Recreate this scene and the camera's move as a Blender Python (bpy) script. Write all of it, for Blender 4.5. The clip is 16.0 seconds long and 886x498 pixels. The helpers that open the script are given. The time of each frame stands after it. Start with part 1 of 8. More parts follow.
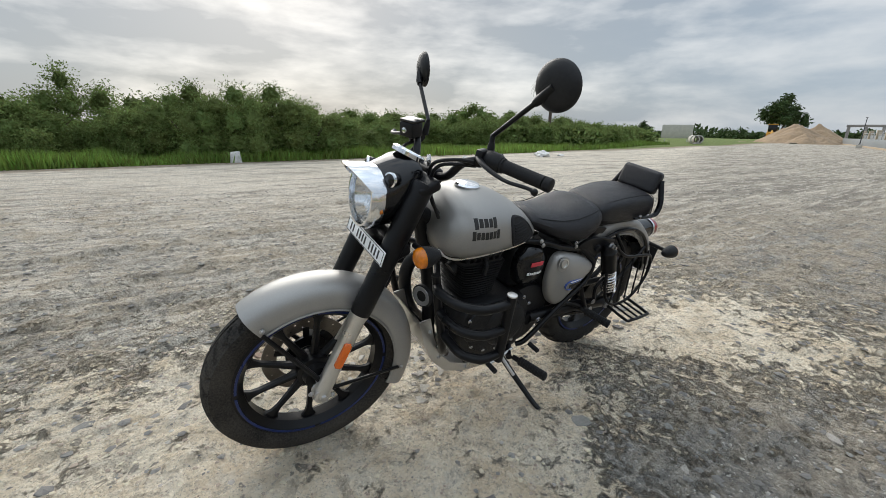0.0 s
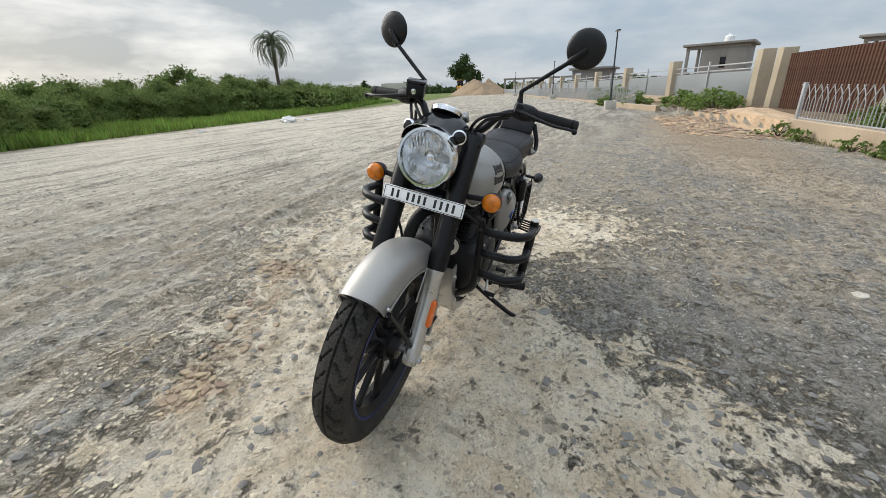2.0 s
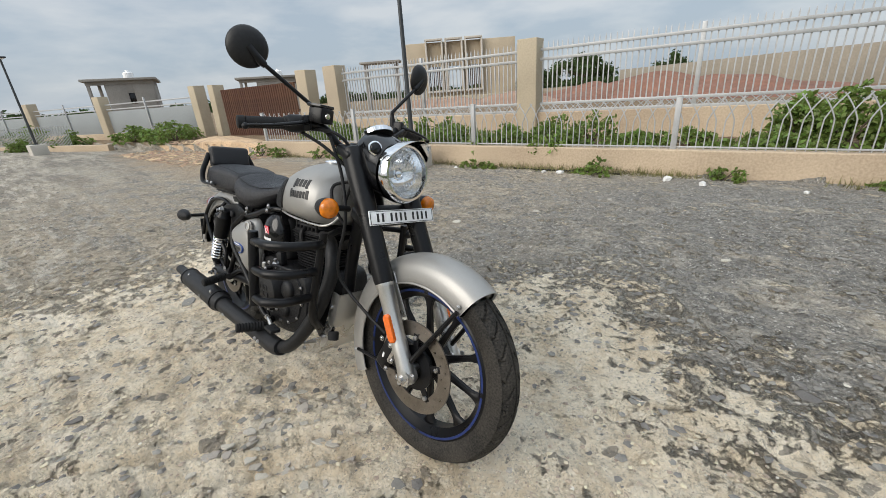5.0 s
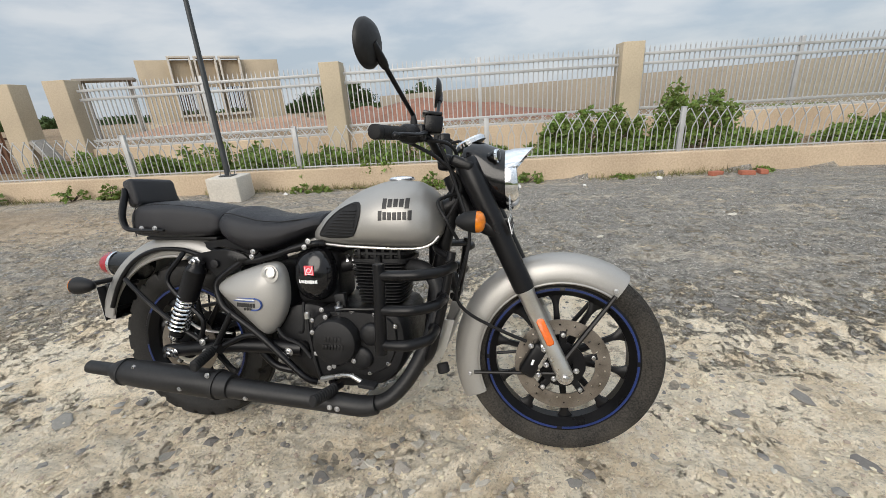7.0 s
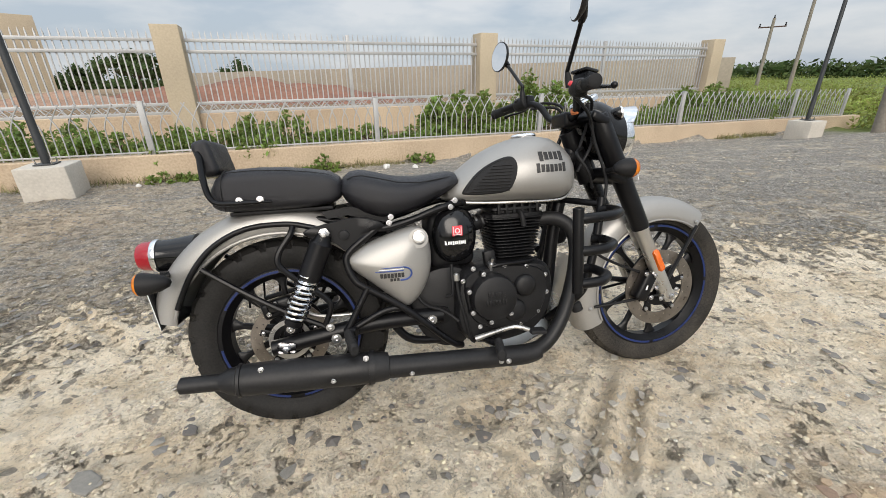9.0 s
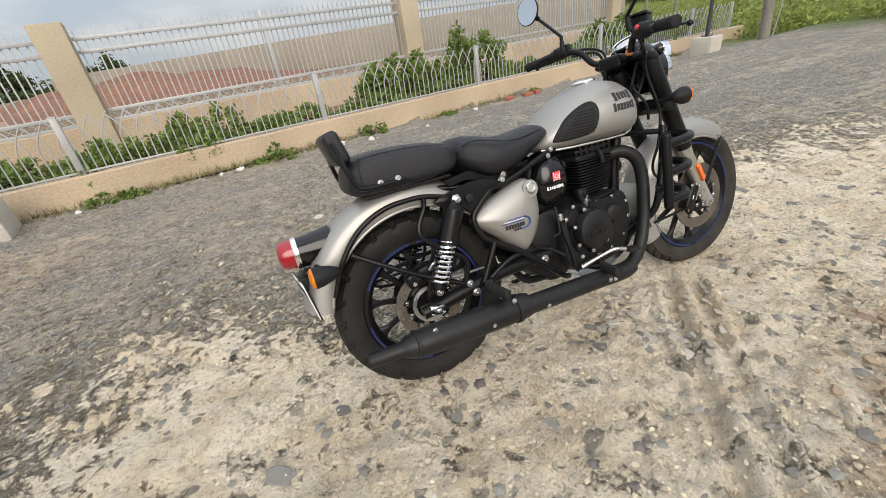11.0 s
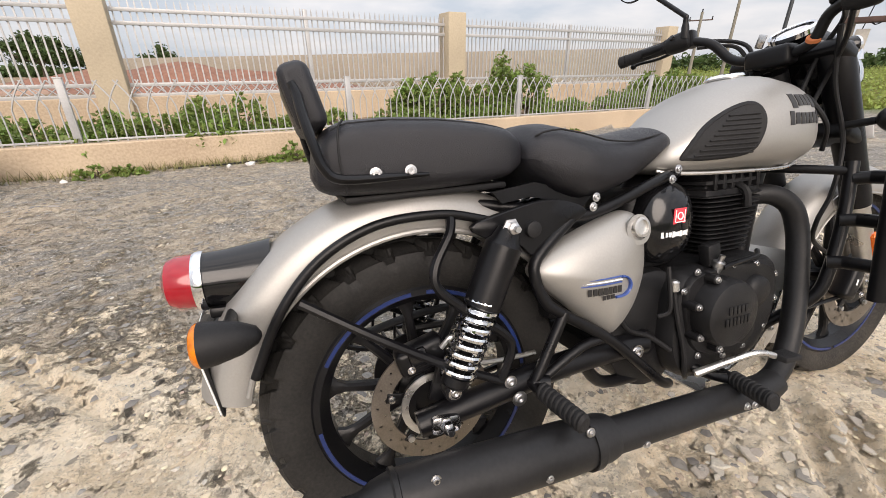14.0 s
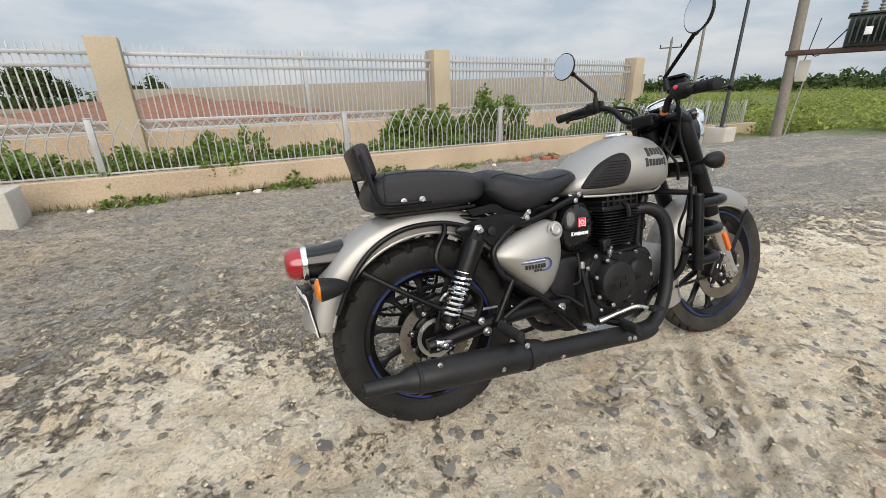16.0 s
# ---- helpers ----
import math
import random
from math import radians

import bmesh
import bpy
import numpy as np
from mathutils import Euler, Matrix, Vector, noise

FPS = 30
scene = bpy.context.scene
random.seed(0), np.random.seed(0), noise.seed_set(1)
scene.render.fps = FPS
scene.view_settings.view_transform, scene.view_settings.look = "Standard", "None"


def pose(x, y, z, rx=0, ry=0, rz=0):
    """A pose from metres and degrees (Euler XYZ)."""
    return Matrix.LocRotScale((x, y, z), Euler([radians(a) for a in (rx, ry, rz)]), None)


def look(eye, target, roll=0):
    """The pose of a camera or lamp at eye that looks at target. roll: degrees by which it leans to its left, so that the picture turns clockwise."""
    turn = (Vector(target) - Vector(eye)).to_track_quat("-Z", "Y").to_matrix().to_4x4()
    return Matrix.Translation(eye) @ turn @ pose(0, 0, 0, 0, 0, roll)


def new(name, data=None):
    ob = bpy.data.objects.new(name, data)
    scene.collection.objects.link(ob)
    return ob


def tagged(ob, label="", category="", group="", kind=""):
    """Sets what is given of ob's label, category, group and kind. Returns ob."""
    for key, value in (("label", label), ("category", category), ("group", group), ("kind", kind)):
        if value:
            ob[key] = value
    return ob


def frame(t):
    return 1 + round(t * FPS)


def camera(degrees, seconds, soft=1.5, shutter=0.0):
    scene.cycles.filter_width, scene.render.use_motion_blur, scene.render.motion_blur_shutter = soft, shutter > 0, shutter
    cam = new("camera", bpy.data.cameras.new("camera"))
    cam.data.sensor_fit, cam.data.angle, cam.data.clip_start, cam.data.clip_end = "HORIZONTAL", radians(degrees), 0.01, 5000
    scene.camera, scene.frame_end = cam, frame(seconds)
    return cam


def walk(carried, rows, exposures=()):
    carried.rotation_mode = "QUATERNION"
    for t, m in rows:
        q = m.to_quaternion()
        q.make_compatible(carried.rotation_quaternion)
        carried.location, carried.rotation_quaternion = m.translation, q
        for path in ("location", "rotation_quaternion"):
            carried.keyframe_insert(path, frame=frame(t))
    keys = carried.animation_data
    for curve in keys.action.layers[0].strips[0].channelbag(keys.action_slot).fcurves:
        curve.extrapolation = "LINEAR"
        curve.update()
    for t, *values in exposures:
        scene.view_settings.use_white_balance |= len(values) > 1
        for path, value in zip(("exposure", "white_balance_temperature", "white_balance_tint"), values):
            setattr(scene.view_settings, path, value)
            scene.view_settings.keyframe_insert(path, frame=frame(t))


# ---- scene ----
cam = camera(95.3, 16.0, soft=0.6)
PATH = [
    (0, (1.666, 1.268, 1.085), (0.634, -0.351, 0.526), 0.8),
    (0.5, (1.864, 1.124, 1.083), (0.633, -0.337, 0.491), 1.1),
    (1, (2.035, 1.011, 1.084), (0.589, -0.227, 0.471), 0.6),
    (1.5, (2.26, 0.889, 1.105), (0.645, -0.094, 0.455), -1.0),
    (2, (2.367, 0.653, 1.087), (0.645, -0.054, 0.357), -2.3),
    (2.5, (2.468, 0.404, 1.082), (0.652, 0.046, 0.324), -2.3),
    (3, (2.578, 0.149, 1.093), (0.73, 0.164, 0.327), -2.6),
    (3.5, (2.519, -0.104, 1.099), (0.718, 0.295, 0.325), -3.3),
    (4, (2.446, -0.306, 1.107), (0.762, 0.485, 0.376), -3.8),
    (4.5, (2.359, -0.546, 1.134), (0.881, 0.609, 0.439), -3.5),
    (4.7, (2.304, -0.626, 1.135), (0.903, 0.614, 0.429), -3.8),
    (6.8, (1.351, -1.168, 1.149), (0.891, 0.652, 0.459), -3.7),
    (7, (1.256, -1.19, 1.156), (0.875, 0.649, 0.469), -3.6),
    (7.5, (1.0, -1.271, 1.144), (0.844, 0.601, 0.459), -2.6),
    (8, (0.741, -1.319, 1.138), (0.769, 0.549, 0.425), -1.9),
    (8.5, (0.475, -1.268, 1.113), (0.668, 0.566, 0.337), -1.3),
    (9, (0.258, -1.249, 1.102), (0.644, 0.555, 0.331), -0.9),
    (9.2, (0.156, -1.255, 1.103), (0.623, 0.527, 0.323), -1.0),
    (11.3, (-0.364, -1.149, 1.171), (0.255, 0.497, 0.22), -9.7),
    (11.5, (-0.334, -1.068, 1.149), (0.259, 0.597, 0.212), -9.5),
    (12, (-0.265, -0.9, 1.076), (0.292, 0.795, 0.172), -7.7),
    (12.5, (-0.239, -0.81, 1.019), (0.286, 0.921, 0.167), -5.3),
    (13, (-0.214, -0.738, 0.971), (0.342, 0.994, 0.138), -2.7),
    (13.5, (-0.2, -0.677, 0.946), (0.399, 1.05, 0.135), -1.2),
    (14, (-0.187, -0.65, 0.938), (0.434, 1.071, 0.129), -0.5),
    (14.5, (-0.205, -0.709, 0.951), (0.427, 1.021, 0.172), 0.3),
    (15, (-0.245, -0.816, 0.988), (0.417, 0.925, 0.259), 1.0),
    (15.5, (-0.32, -0.972, 1.032), (0.362, 0.771, 0.326), 0.1),
    (16, (-0.391, -1.14, 1.079), (0.293, 0.599, 0.367), -1.3),
]
walk(cam, [(t, look(eye, target, roll)) for t, eye, target, roll in PATH],
     exposures=[(0.0, 0.24, 6350, 10), (1.0, 0.35, 6370, 10), (2.0, 0.34, 6400, 10), (4.0, 0.33, 6500, 11), (4.7, 0.30, 6450, 10), (7.0, 0.37, 6550, 11), (9.0, 0.42, 6650, 12), (11.3, 0.42, 6800, 13), (12.0, 0.50, 6900, 16), (13.0, 0.64, 7000, 18), (14.0, 0.70, 7000, 18), (16.0, 0.38, 6650, 12)])

# ---- world and light ----
SUN_AZ, SUN_EL = radians(-102), radians(34)
world = bpy.data.worlds.new("sky")
scene.world = world
world.use_nodes = True
wn, wl = world.node_tree.nodes, world.node_tree.links
wn.clear()
w_out = wn.new("ShaderNodeOutputWorld")
w_bg = wn.new("ShaderNodeBackground")
w_sky = wn.new("ShaderNodeTexSky")
w_sky.sky_type, w_sky.sun_disc = "NISHITA", False
w_sky.sun_elevation, w_sky.sun_rotation = SUN_EL, radians(90) - SUN_AZ
w_sky.air_density, w_sky.dust_density = 1.0, 3.0
w_co = wn.new("ShaderNodeTexCoord")
w_map = wn.new("ShaderNodeMapping")
w_map.inputs["Scale"].default_value = (1.0, 1.0, 3.4)
w_n1 = wn.new("ShaderNodeTexNoise")
w_n1.inputs["Scale"].default_value, w_n1.inputs["Detail"].default_value = 4.6, 8.0
w_n1.inputs["Roughness"].default_value, w_n1.inputs["Distortion"].default_value = 0.52, 0.12
w_rmp = wn.new("ShaderNodeValToRGB")
w_rmp.color_ramp.elements[0].position, w_rmp.color_ramp.elements[1].position = 0.40, 0.66
w_rmp.color_ramp.elements[0].color = (4.7, 5.55, 6.4, 1)
w_rmp.color_ramp.elements[1].color = (7.0, 7.4, 7.7, 1)
# the veil of cloud is brightest round the hidden sun
w_dot = wn.new("ShaderNodeVectorMath")
w_dot.operation = "DOT_PRODUCT"
w_dot.inputs[1].default_value = (math.cos(SUN_AZ) * math.cos(SUN_EL), math.sin(SUN_AZ) * math.cos(SUN_EL), math.sin(SUN_EL))
w_glow = wn.new("ShaderNodeMapRange")
w_glow.inputs["From Min"].default_value, w_glow.inputs["From Max"].default_value = 0.35, 1.0
w_glow.inputs["To Min"].default_value, w_glow.inputs["To Max"].default_value = 0.95, 1.08
w_mul = wn.new("ShaderNodeVectorMath")
w_mul.operation = "SCALE"
# an overcast sky is brighter overhead than at the horizon
w_sep = wn.new("ShaderNodeSeparateXYZ")
w_up = wn.new("ShaderNodeMapRange")
w_up.inputs["From Min"].default_value, w_up.inputs["From Max"].default_value = 0.25, 1.0
w_up.inputs["To Min"].default_value, w_up.inputs["To Max"].default_value = 1.0, 2.5
w_both = wn.new("ShaderNodeMath")
w_both.operation = "MULTIPLY"
w_mix = wn.new("ShaderNodeMixRGB")
w_mix.inputs[0].default_value = 0.82
wl.new(w_co.outputs["Generated"], w_map.inputs[0])
wl.new(w_map.outputs[0], w_n1.inputs["Vector"])
wl.new(w_n1.outputs["Fac"], w_rmp.inputs[0])
wl.new(w_co.outputs["Generated"], w_dot.inputs[0])
wl.new(w_dot.outputs["Value"], w_glow.inputs["Value"])
w_rm2 = wn.new("ShaderNodeValToRGB")
w_rm2.color_ramp.elements[0].position, w_rm2.color_ramp.elements[1].position = 0.44, 0.72
w_rm2.color_ramp.elements[0].color, w_rm2.color_ramp.elements[1].color = (3.15, 3.6, 3.95, 1), (8.8, 8.8, 8.5, 1)
w_near = wn.new("ShaderNodeMapRange")
w_near.inputs["From Min"].default_value, w_near.inputs["From Max"].default_value = 0.35, 0.85
w_cl = wn.new("ShaderNodeMixRGB")
wl.new(w_n1.outputs["Fac"], w_rm2.inputs[0])
wl.new(w_dot.outputs["Value"], w_near.inputs["Value"])
wl.new(w_near.outputs[0], w_cl.inputs[0])
wl.new(w_rmp.outputs[0], w_cl.inputs[1])
wl.new(w_rm2.outputs[0], w_cl.inputs[2])
wl.new(w_cl.outputs[0], w_mul.inputs[0])
wl.new(w_co.outputs["Generated"], w_sep.inputs[0])
wl.new(w_sep.outputs["Z"], w_up.inputs["Value"])
wl.new(w_glow.outputs[0], w_both.inputs[0])
wl.new(w_up.outputs[0], w_both.inputs[1])
wl.new(w_both.outputs[0], w_mul.inputs["Scale"])
wl.new(w_sky.outputs[0], w_mix.inputs[1])
wl.new(w_mul.outputs[0], w_mix.inputs[2])
wl.new(w_mix.outputs[0], w_bg.inputs["Color"])
w_bg.inputs["Strength"].default_value = 0.085
wl.new(w_bg.outputs[0], w_out.inputs["Surface"])

sun = new("sun", bpy.data.lights.new("sun", "SUN"))
sun.data.energy, sun.data.angle, sun.data.color = 2.0, radians(48), (1.0, 0.95, 0.87)
sun.matrix_world = look((0, 0, 30), (-math.cos(SUN_AZ) * math.cos(SUN_EL), -math.sin(SUN_AZ) * math.cos(SUN_EL), 30 - math.sin(SUN_EL)))


# ---- materials ----
def mat(name, base, rough=0.5, metal=0.0, grain=40.0, vary=0.15, bump=0.0, bump_scale=None, large=3.0, coat=0.0, tint=None, spread=0.0,
        rough_vary=0.12, translucent=0.0, spec=0.5):
    """A surface of one colour with grain and larger stains; spread: variation from piece to piece."""
    m = bpy.data.materials.new(name)
    m.use_nodes = True
    n, l = m.node_tree.nodes, m.node_tree.links
    p = n["Principled BSDF"]
    p.inputs["Metallic"].default_value = metal
    p.inputs["Coat Weight"].default_value = coat
    p.inputs["Coat Roughness"].default_value = 0.15
    p.inputs["Specular IOR Level"].default_value = spec
    co = n.new("ShaderNodeTexCoord")
    fine, coarse = n.new("ShaderNodeTexNoise"), n.new("ShaderNodeTexNoise")
    fine.inputs["Scale"].default_value, fine.inputs["Detail"].default_value = grain, 6.0
    coarse.inputs["Scale"].default_value, coarse.inputs["Detail"].default_value = large, 5.0
    for t in (fine, coarse):
        l.new(co.outputs["Object"], t.inputs["Vector"])
    add = n.new("ShaderNodeMath")
    add.operation = "ADD"
    l.new(fine.outputs["Fac"], add.inputs[0])
    l.new(coarse.outputs["Fac"], add.inputs[1])
    ramp = n.new("ShaderNodeValToRGB")
    low = [c * (1 - vary) for c in base]
    high = [min(1, c * (1 + vary)) for c in (tint or base)]
    half = n.new("ShaderNodeMath")
    half.operation = "MULTIPLY"
    half.inputs[1].default_value = 0.5
    l.new(add.outputs[0], half.inputs[0])
    l.new(half.outputs[0], ramp.inputs[0])
    ramp.color_ramp.elements[0].position, ramp.color_ramp.elements[1].position = 0.36, 0.64
    ramp.color_ramp.elements[0].color, ramp.color_ramp.elements[1].color = (*low, 1), (*high, 1)
    colour = ramp.outputs[0]
    if spread:
        info, geo = n.new("ShaderNodeObjectInfo"), n.new("ShaderNodeNewGeometry")
        sm = n.new("ShaderNodeMath")
        sm.operation = "ADD"
        l.new(info.outputs["Random"], sm.inputs[0])
        l.new(geo.outputs["Random Per Island"], sm.inputs[1])
        fr = n.new("ShaderNodeMath")
        fr.operation = "FRACT"
        l.new(sm.outputs[0], fr.inputs[0])
        rg = n.new("ShaderNodeMapRange")
        rg.inputs["To Min"].default_value, rg.inputs["To Max"].default_value = 1 - spread, 1 + spread
        l.new(fr.outputs[0], rg.inputs["Value"])
        hs = n.new("ShaderNodeHueSaturation")
        l.new(rg.outputs[0], hs.inputs["Value"])
        hr = n.new("ShaderNodeMapRange")
        hr.inputs["To Min"].default_value, hr.inputs["To Max"].default_value = 0.5 - spread * 0.06, 0.5 + spread * 0.06
        l.new(fr.outputs[0], hr.inputs["Value"])
        l.new(hr.outputs[0], hs.inputs["Hue"])
        l.new(colour, hs.inputs["Color"])
        colour = hs.outputs[0]
    l.new(colour, p.inputs["Base Color"])
    rr = n.new("ShaderNodeMapRange")
    rr.inputs["From Min"].default_value, rr.inputs["From Max"].default_value = 0.3, 0.7
    rr.inputs["To Min"].default_value, rr.inputs["To Max"].default_value = max(0.02, rough - rough_vary), min(1, rough + rough_vary)
    l.new(coarse.outputs["Fac"], rr.inputs["Value"])
    l.new(rr.outputs[0], p.inputs["Roughness"])
    if bump:
        b = n.new("ShaderNodeBump")
        b.inputs["Strength"].default_value = min(1.0, bump)
        b.inputs["Distance"].default_value = 0.01
        src = fine
        if bump_scale:
            src = n.new("ShaderNodeTexNoise")
            src.inputs["Scale"].default_value, src.inputs["Detail"].default_value = bump_scale, 5.0
            l.new(co.outputs["Object"], src.inputs["Vector"])
        l.new(src.outputs["Fac"], b.inputs["Height"])
        l.new(b.outputs[0], p.inputs["Normal"])
    if translucent:
        tr, mx = n.new("ShaderNodeBsdfTranslucent"), n.new("ShaderNodeMixShader")
        l.new(colour, tr.inputs["Color"])
        mx.inputs[0].default_value = translucent
        l.new(p.outputs[0], mx.inputs[1])
        l.new(tr.outputs[0], mx.inputs[2])
        l.new(mx.outputs[0], n["Material Output"].inputs["Surface"])
    return m


def glassy(name):
    """Clear thin glass: mostly see-through, with a mirror gloss."""
    m = bpy.data.materials.new(name)
    m.use_nodes = True
    n, l = m.node_tree.nodes, m.node_tree.links
    clear, gloss, mx = n.new("ShaderNodeBsdfTransparent"), n.new("ShaderNodeBsdfGlossy"), n.new("ShaderNodeMixShader")
    clear.inputs["Color"].default_value = (0.95, 0.96, 0.97, 1)
    gloss.inputs["Roughness"].default_value = 0.03
    mx.inputs[0].default_value = 0.06
    l.new(clear.outputs[0], mx.inputs[1])
    l.new(gloss.outputs[0], mx.inputs[2])
    l.new(mx.outputs[0], n["Material Output"].inputs["Surface"])
    return m


GREY_PAINT = mat("warm_grey_metallic_paint", (0.350, 0.341, 0.325), 0.43, 0.55, 260, 0.05, large=2.0, rough_vary=0.05)
BLACK_MATT = mat("matt_black_paint", (0.012, 0.012, 0.013), 0.46, 0.0, 120, 0.3, 0.04, 400, large=6, rough_vary=0.08, spec=0.32)
BLACK_SATIN = mat("satin_black_metal", (0.005, 0.005, 0.006), 0.33, 0.0, 150, 0.3, 0.05, 500, large=9, rough_vary=0.08, spec=0.27)
BLACK_GLOSS = mat("gloss_black_paint", (0.006, 0.006, 0.007), 0.13, 0.0, 90, 0.2, large=8, rough_vary=0.05)
BLACK_PLASTIC = mat("black_plastic", (0.011, 0.011, 0.012), 0.5, 0.0, 300, 0.25, 0.15, 900, large=10, spec=0.25)
ENGINE_BLACK = mat("black_engine_casting", (0.009, 0.009, 0.010), 0.42, 0.0, 220, 0.35, 0.18, 700, large=14, spec=0.30)
LEATHER = mat("black_leatherette", (0.010, 0.010, 0.013), 0.42, 0.0, 400, 0.3, 0.3, 800, large=8, spec=0.42)
RUBBER = mat("tyre_rubber", (0.012, 0.012, 0.0125), 0.62, 0.0, 180, 0.3, 0.2, 500, large=9, tint=(0.018, 0.017, 0.016), spec=0.25)
DUSTY_RUBBER = mat("dusty_tyre_rubber", (0.016, 0.0155, 0.015), 0.8, 0.0, 180, 0.35, 0.2, 500, large=7, tint=(0.046, 0.041, 0.035), spec=0.22)
GRIP_RUBBER = mat("grip_rubber", (0.014, 0.014, 0.015), 0.65, 0.0, 250, 0.25, 0.2, 900, spec=0.25)
CHROME = mat("chrome", (0.82, 0.83, 0.85), 0.09, 1.0, 60, 0.04, rough_vary=0.04)
ALLOY = mat("brushed_alloy", (0.62, 0.61, 0.59), 0.32, 0.9, 300, 0.08, large=8)
STEEL = mat("bright_bolt_steel", (0.55, 0.55, 0.56), 0.30, 1.0, 200, 0.1, spread=0.1)
DISC_STEEL = mat("brake_disc_steel", (0.25, 0.22, 0.19), 0.38, 0.9, 300, 0.15, large=20)
RIM_BLUE = mat("blue_rim_tape", (0.008, 0.022, 0.105), 0.35, 0.0, 80, 0.2)
DECAL_BLUE = mat("blue_decal", (0.03, 0.07, 0.26), 0.35, 0.0, 80, 0.1)
DECAL_DARK = mat("dark_decal", (0.018, 0.017, 0.017), 0.5, 0.0, 80, 0.1)
WHITE_PAINT = mat("white_plate", (0.84, 0.84, 0.84), 0.4, 0.0, 80, 0.06)
RED_STICKER = mat("red_sticker", (0.65, 0.05, 0.07), 0.35, 0.0, 80, 0.08)
WHITE_STICKER = mat("white_sticker", (0.8, 0.8, 0.8), 0.4, 0.0, 80, 0.05)
AMBER = mat("amber_lens", (0.88, 0.24, 0.006), 0.10, 0.0, 60, 0.25, large=30, coat=0.8, bump=0.12, bump_scale=160, translucent=0.3)
ORANGE = mat("orange_reflector", (0.70, 0.13, 0.008), 0.2, 0.0, 200, 0.12, coat=0.5, bump=0.25, bump_scale=500)
RED_LENS = mat("red_tail_lens", (0.30, 0.005, 0.014), 0.14, 0.0, 60, 0.1, coat=0.6)
LENS = glassy("clear_lens")
BOWL = mat("silvered_reflector", (0.88, 0.89, 0.90), 0.10, 0.97, 60, 0.04, rough_vary=0.04)
MIRROR = mat("mirror_silver", (0.86, 0.88, 0.9), 0.03, 1.0, 40, 0.02, rough_vary=0.01)
CREAM_WALL = mat("cream_rendered_wall", (0.44, 0.335, 0.235), 0.85, 0.0, 35, 0.14, 0.35, 120, large=0.9, tint=(0.50, 0.40, 0.29))
PILLAR_PLASTER = mat("buff_plaster_pillar", (0.43, 0.36, 0.265), 0.85, 0.0, 30, 0.12, 0.3, 110, large=1.2, spread=0.05)
FENCE_PAINT = mat("silver_grey_fence_paint", (0.42, 0.425, 0.43), 0.45, 0.2, 60, 0.1, large=4, spread=0.08)
GREY_SHEET = mat("grey_sheet_fence", (0.27, 0.29, 0.30), 0.6, 0.1, 20, 0.12, large=0.7)
BACK_WALL = mat("grey_beige_wall", (0.30, 0.265, 0.215), 0.9, 0.0, 8, 0.14, 0.3, 60, large=0.5)
CONCRETE = mat("pale_concrete", (0.50, 0.47, 0.42), 0.85, 0.0, 40, 0.14, 0.3, 130, large=2.0)
GREY_CONCRETE = mat("raw_grey_concrete", (0.27, 0.255, 0.235), 0.9, 0.0, 14, 0.18, 0.3, 60, large=0.6)
# plaster with the shade of an unlit interior put into its colour
SHADED_PLASTER = mat("shade_toned_plaster", (0.10, 0.095, 0.09), 0.9, 0.0, 10, 0.2)
LAMP_GREY = mat("dark_grey_lamp_paint", (0.05, 0.055, 0.06), 0.45, 0.3, 60, 0.15)
RUST_GATE = mat("rusty_brown_gate", (0.10, 0.045, 0.027), 0.75, 0.1, 25, 0.35, large=1.5, spread=0.12)
RED_SOIL = mat("red_soil", (0.20, 0.10, 0.07), 0.95, 0.0, 6, 0.3, 0.7, 14, large=0.8)
SAND = mat("heaped_sand", (0.30, 0.215, 0.135), 0.95, 0.0, 4, 0.2, 0.7, 10, large=0.6)
RUBBLE = mat("rubble_earth", (0.42, 0.29, 0.19), 0.95, 0.0, 20, 0.3, 0.6, 50, large=1.5, spread=0.3)
BRICK = mat("red_brick", (0.34, 0.12, 0.075), 0.9, 0.0, 60, 0.2, 0.4, 120)
LEAF = mat("bush_leaf", (0.165, 0.215, 0.072), 0.75, 0.0, 2.0, 0.25, large=0.6, spread=0.35, translucent=0.42, spec=0.08)
LEAF_DARK = mat("tree_leaf", (0.06, 0.09, 0.034), 0.6, 0.0, 2.0, 0.25, large=0.6, spread=0.3, translucent=0.2, spec=0.08)
LEAF_BRIGHT = mat("hedge_leaf", (0.17, 0.24, 0.055), 0.5, 0.0, 6.0, 0.25, large=1.5, spread=0.4, translucent=0.35)
FIELD_LEAF = mat("field_scrub_leaf", (0.26, 0.30, 0.075), 0.6, 0.0, 2.0, 0.3, large=0.3, spread=0.4, translucent=0.4)
PALM_LEAF = mat("palm_frond", (0.07, 0.09, 0.035), 0.6, 0.0, 2.0, 0.25, spread=0.3)
GRASS = mat("verge_grass", (0.17, 0.255, 0.045), 0.65, 0.0, 1.5, 0.3, large=0.4, spread=0.4, translucent=0.35)
BARK = mat("bark", (0.10, 0.075, 0.055), 0.9, 0.0, 20, 0.3, 0.6, 30)
STONE_DARK = mat("grey_stone", (0.19, 0.18, 0.165), 0.85, 0.0, 40, 0.2, 0.4, 90, large=6, spread=0.3)
STONE_PALE = mat("pale_stone", (0.42, 0.385, 0.335), 0.9, 0.0, 40, 0.2, 0.4, 90, large=6, spread=0.25)
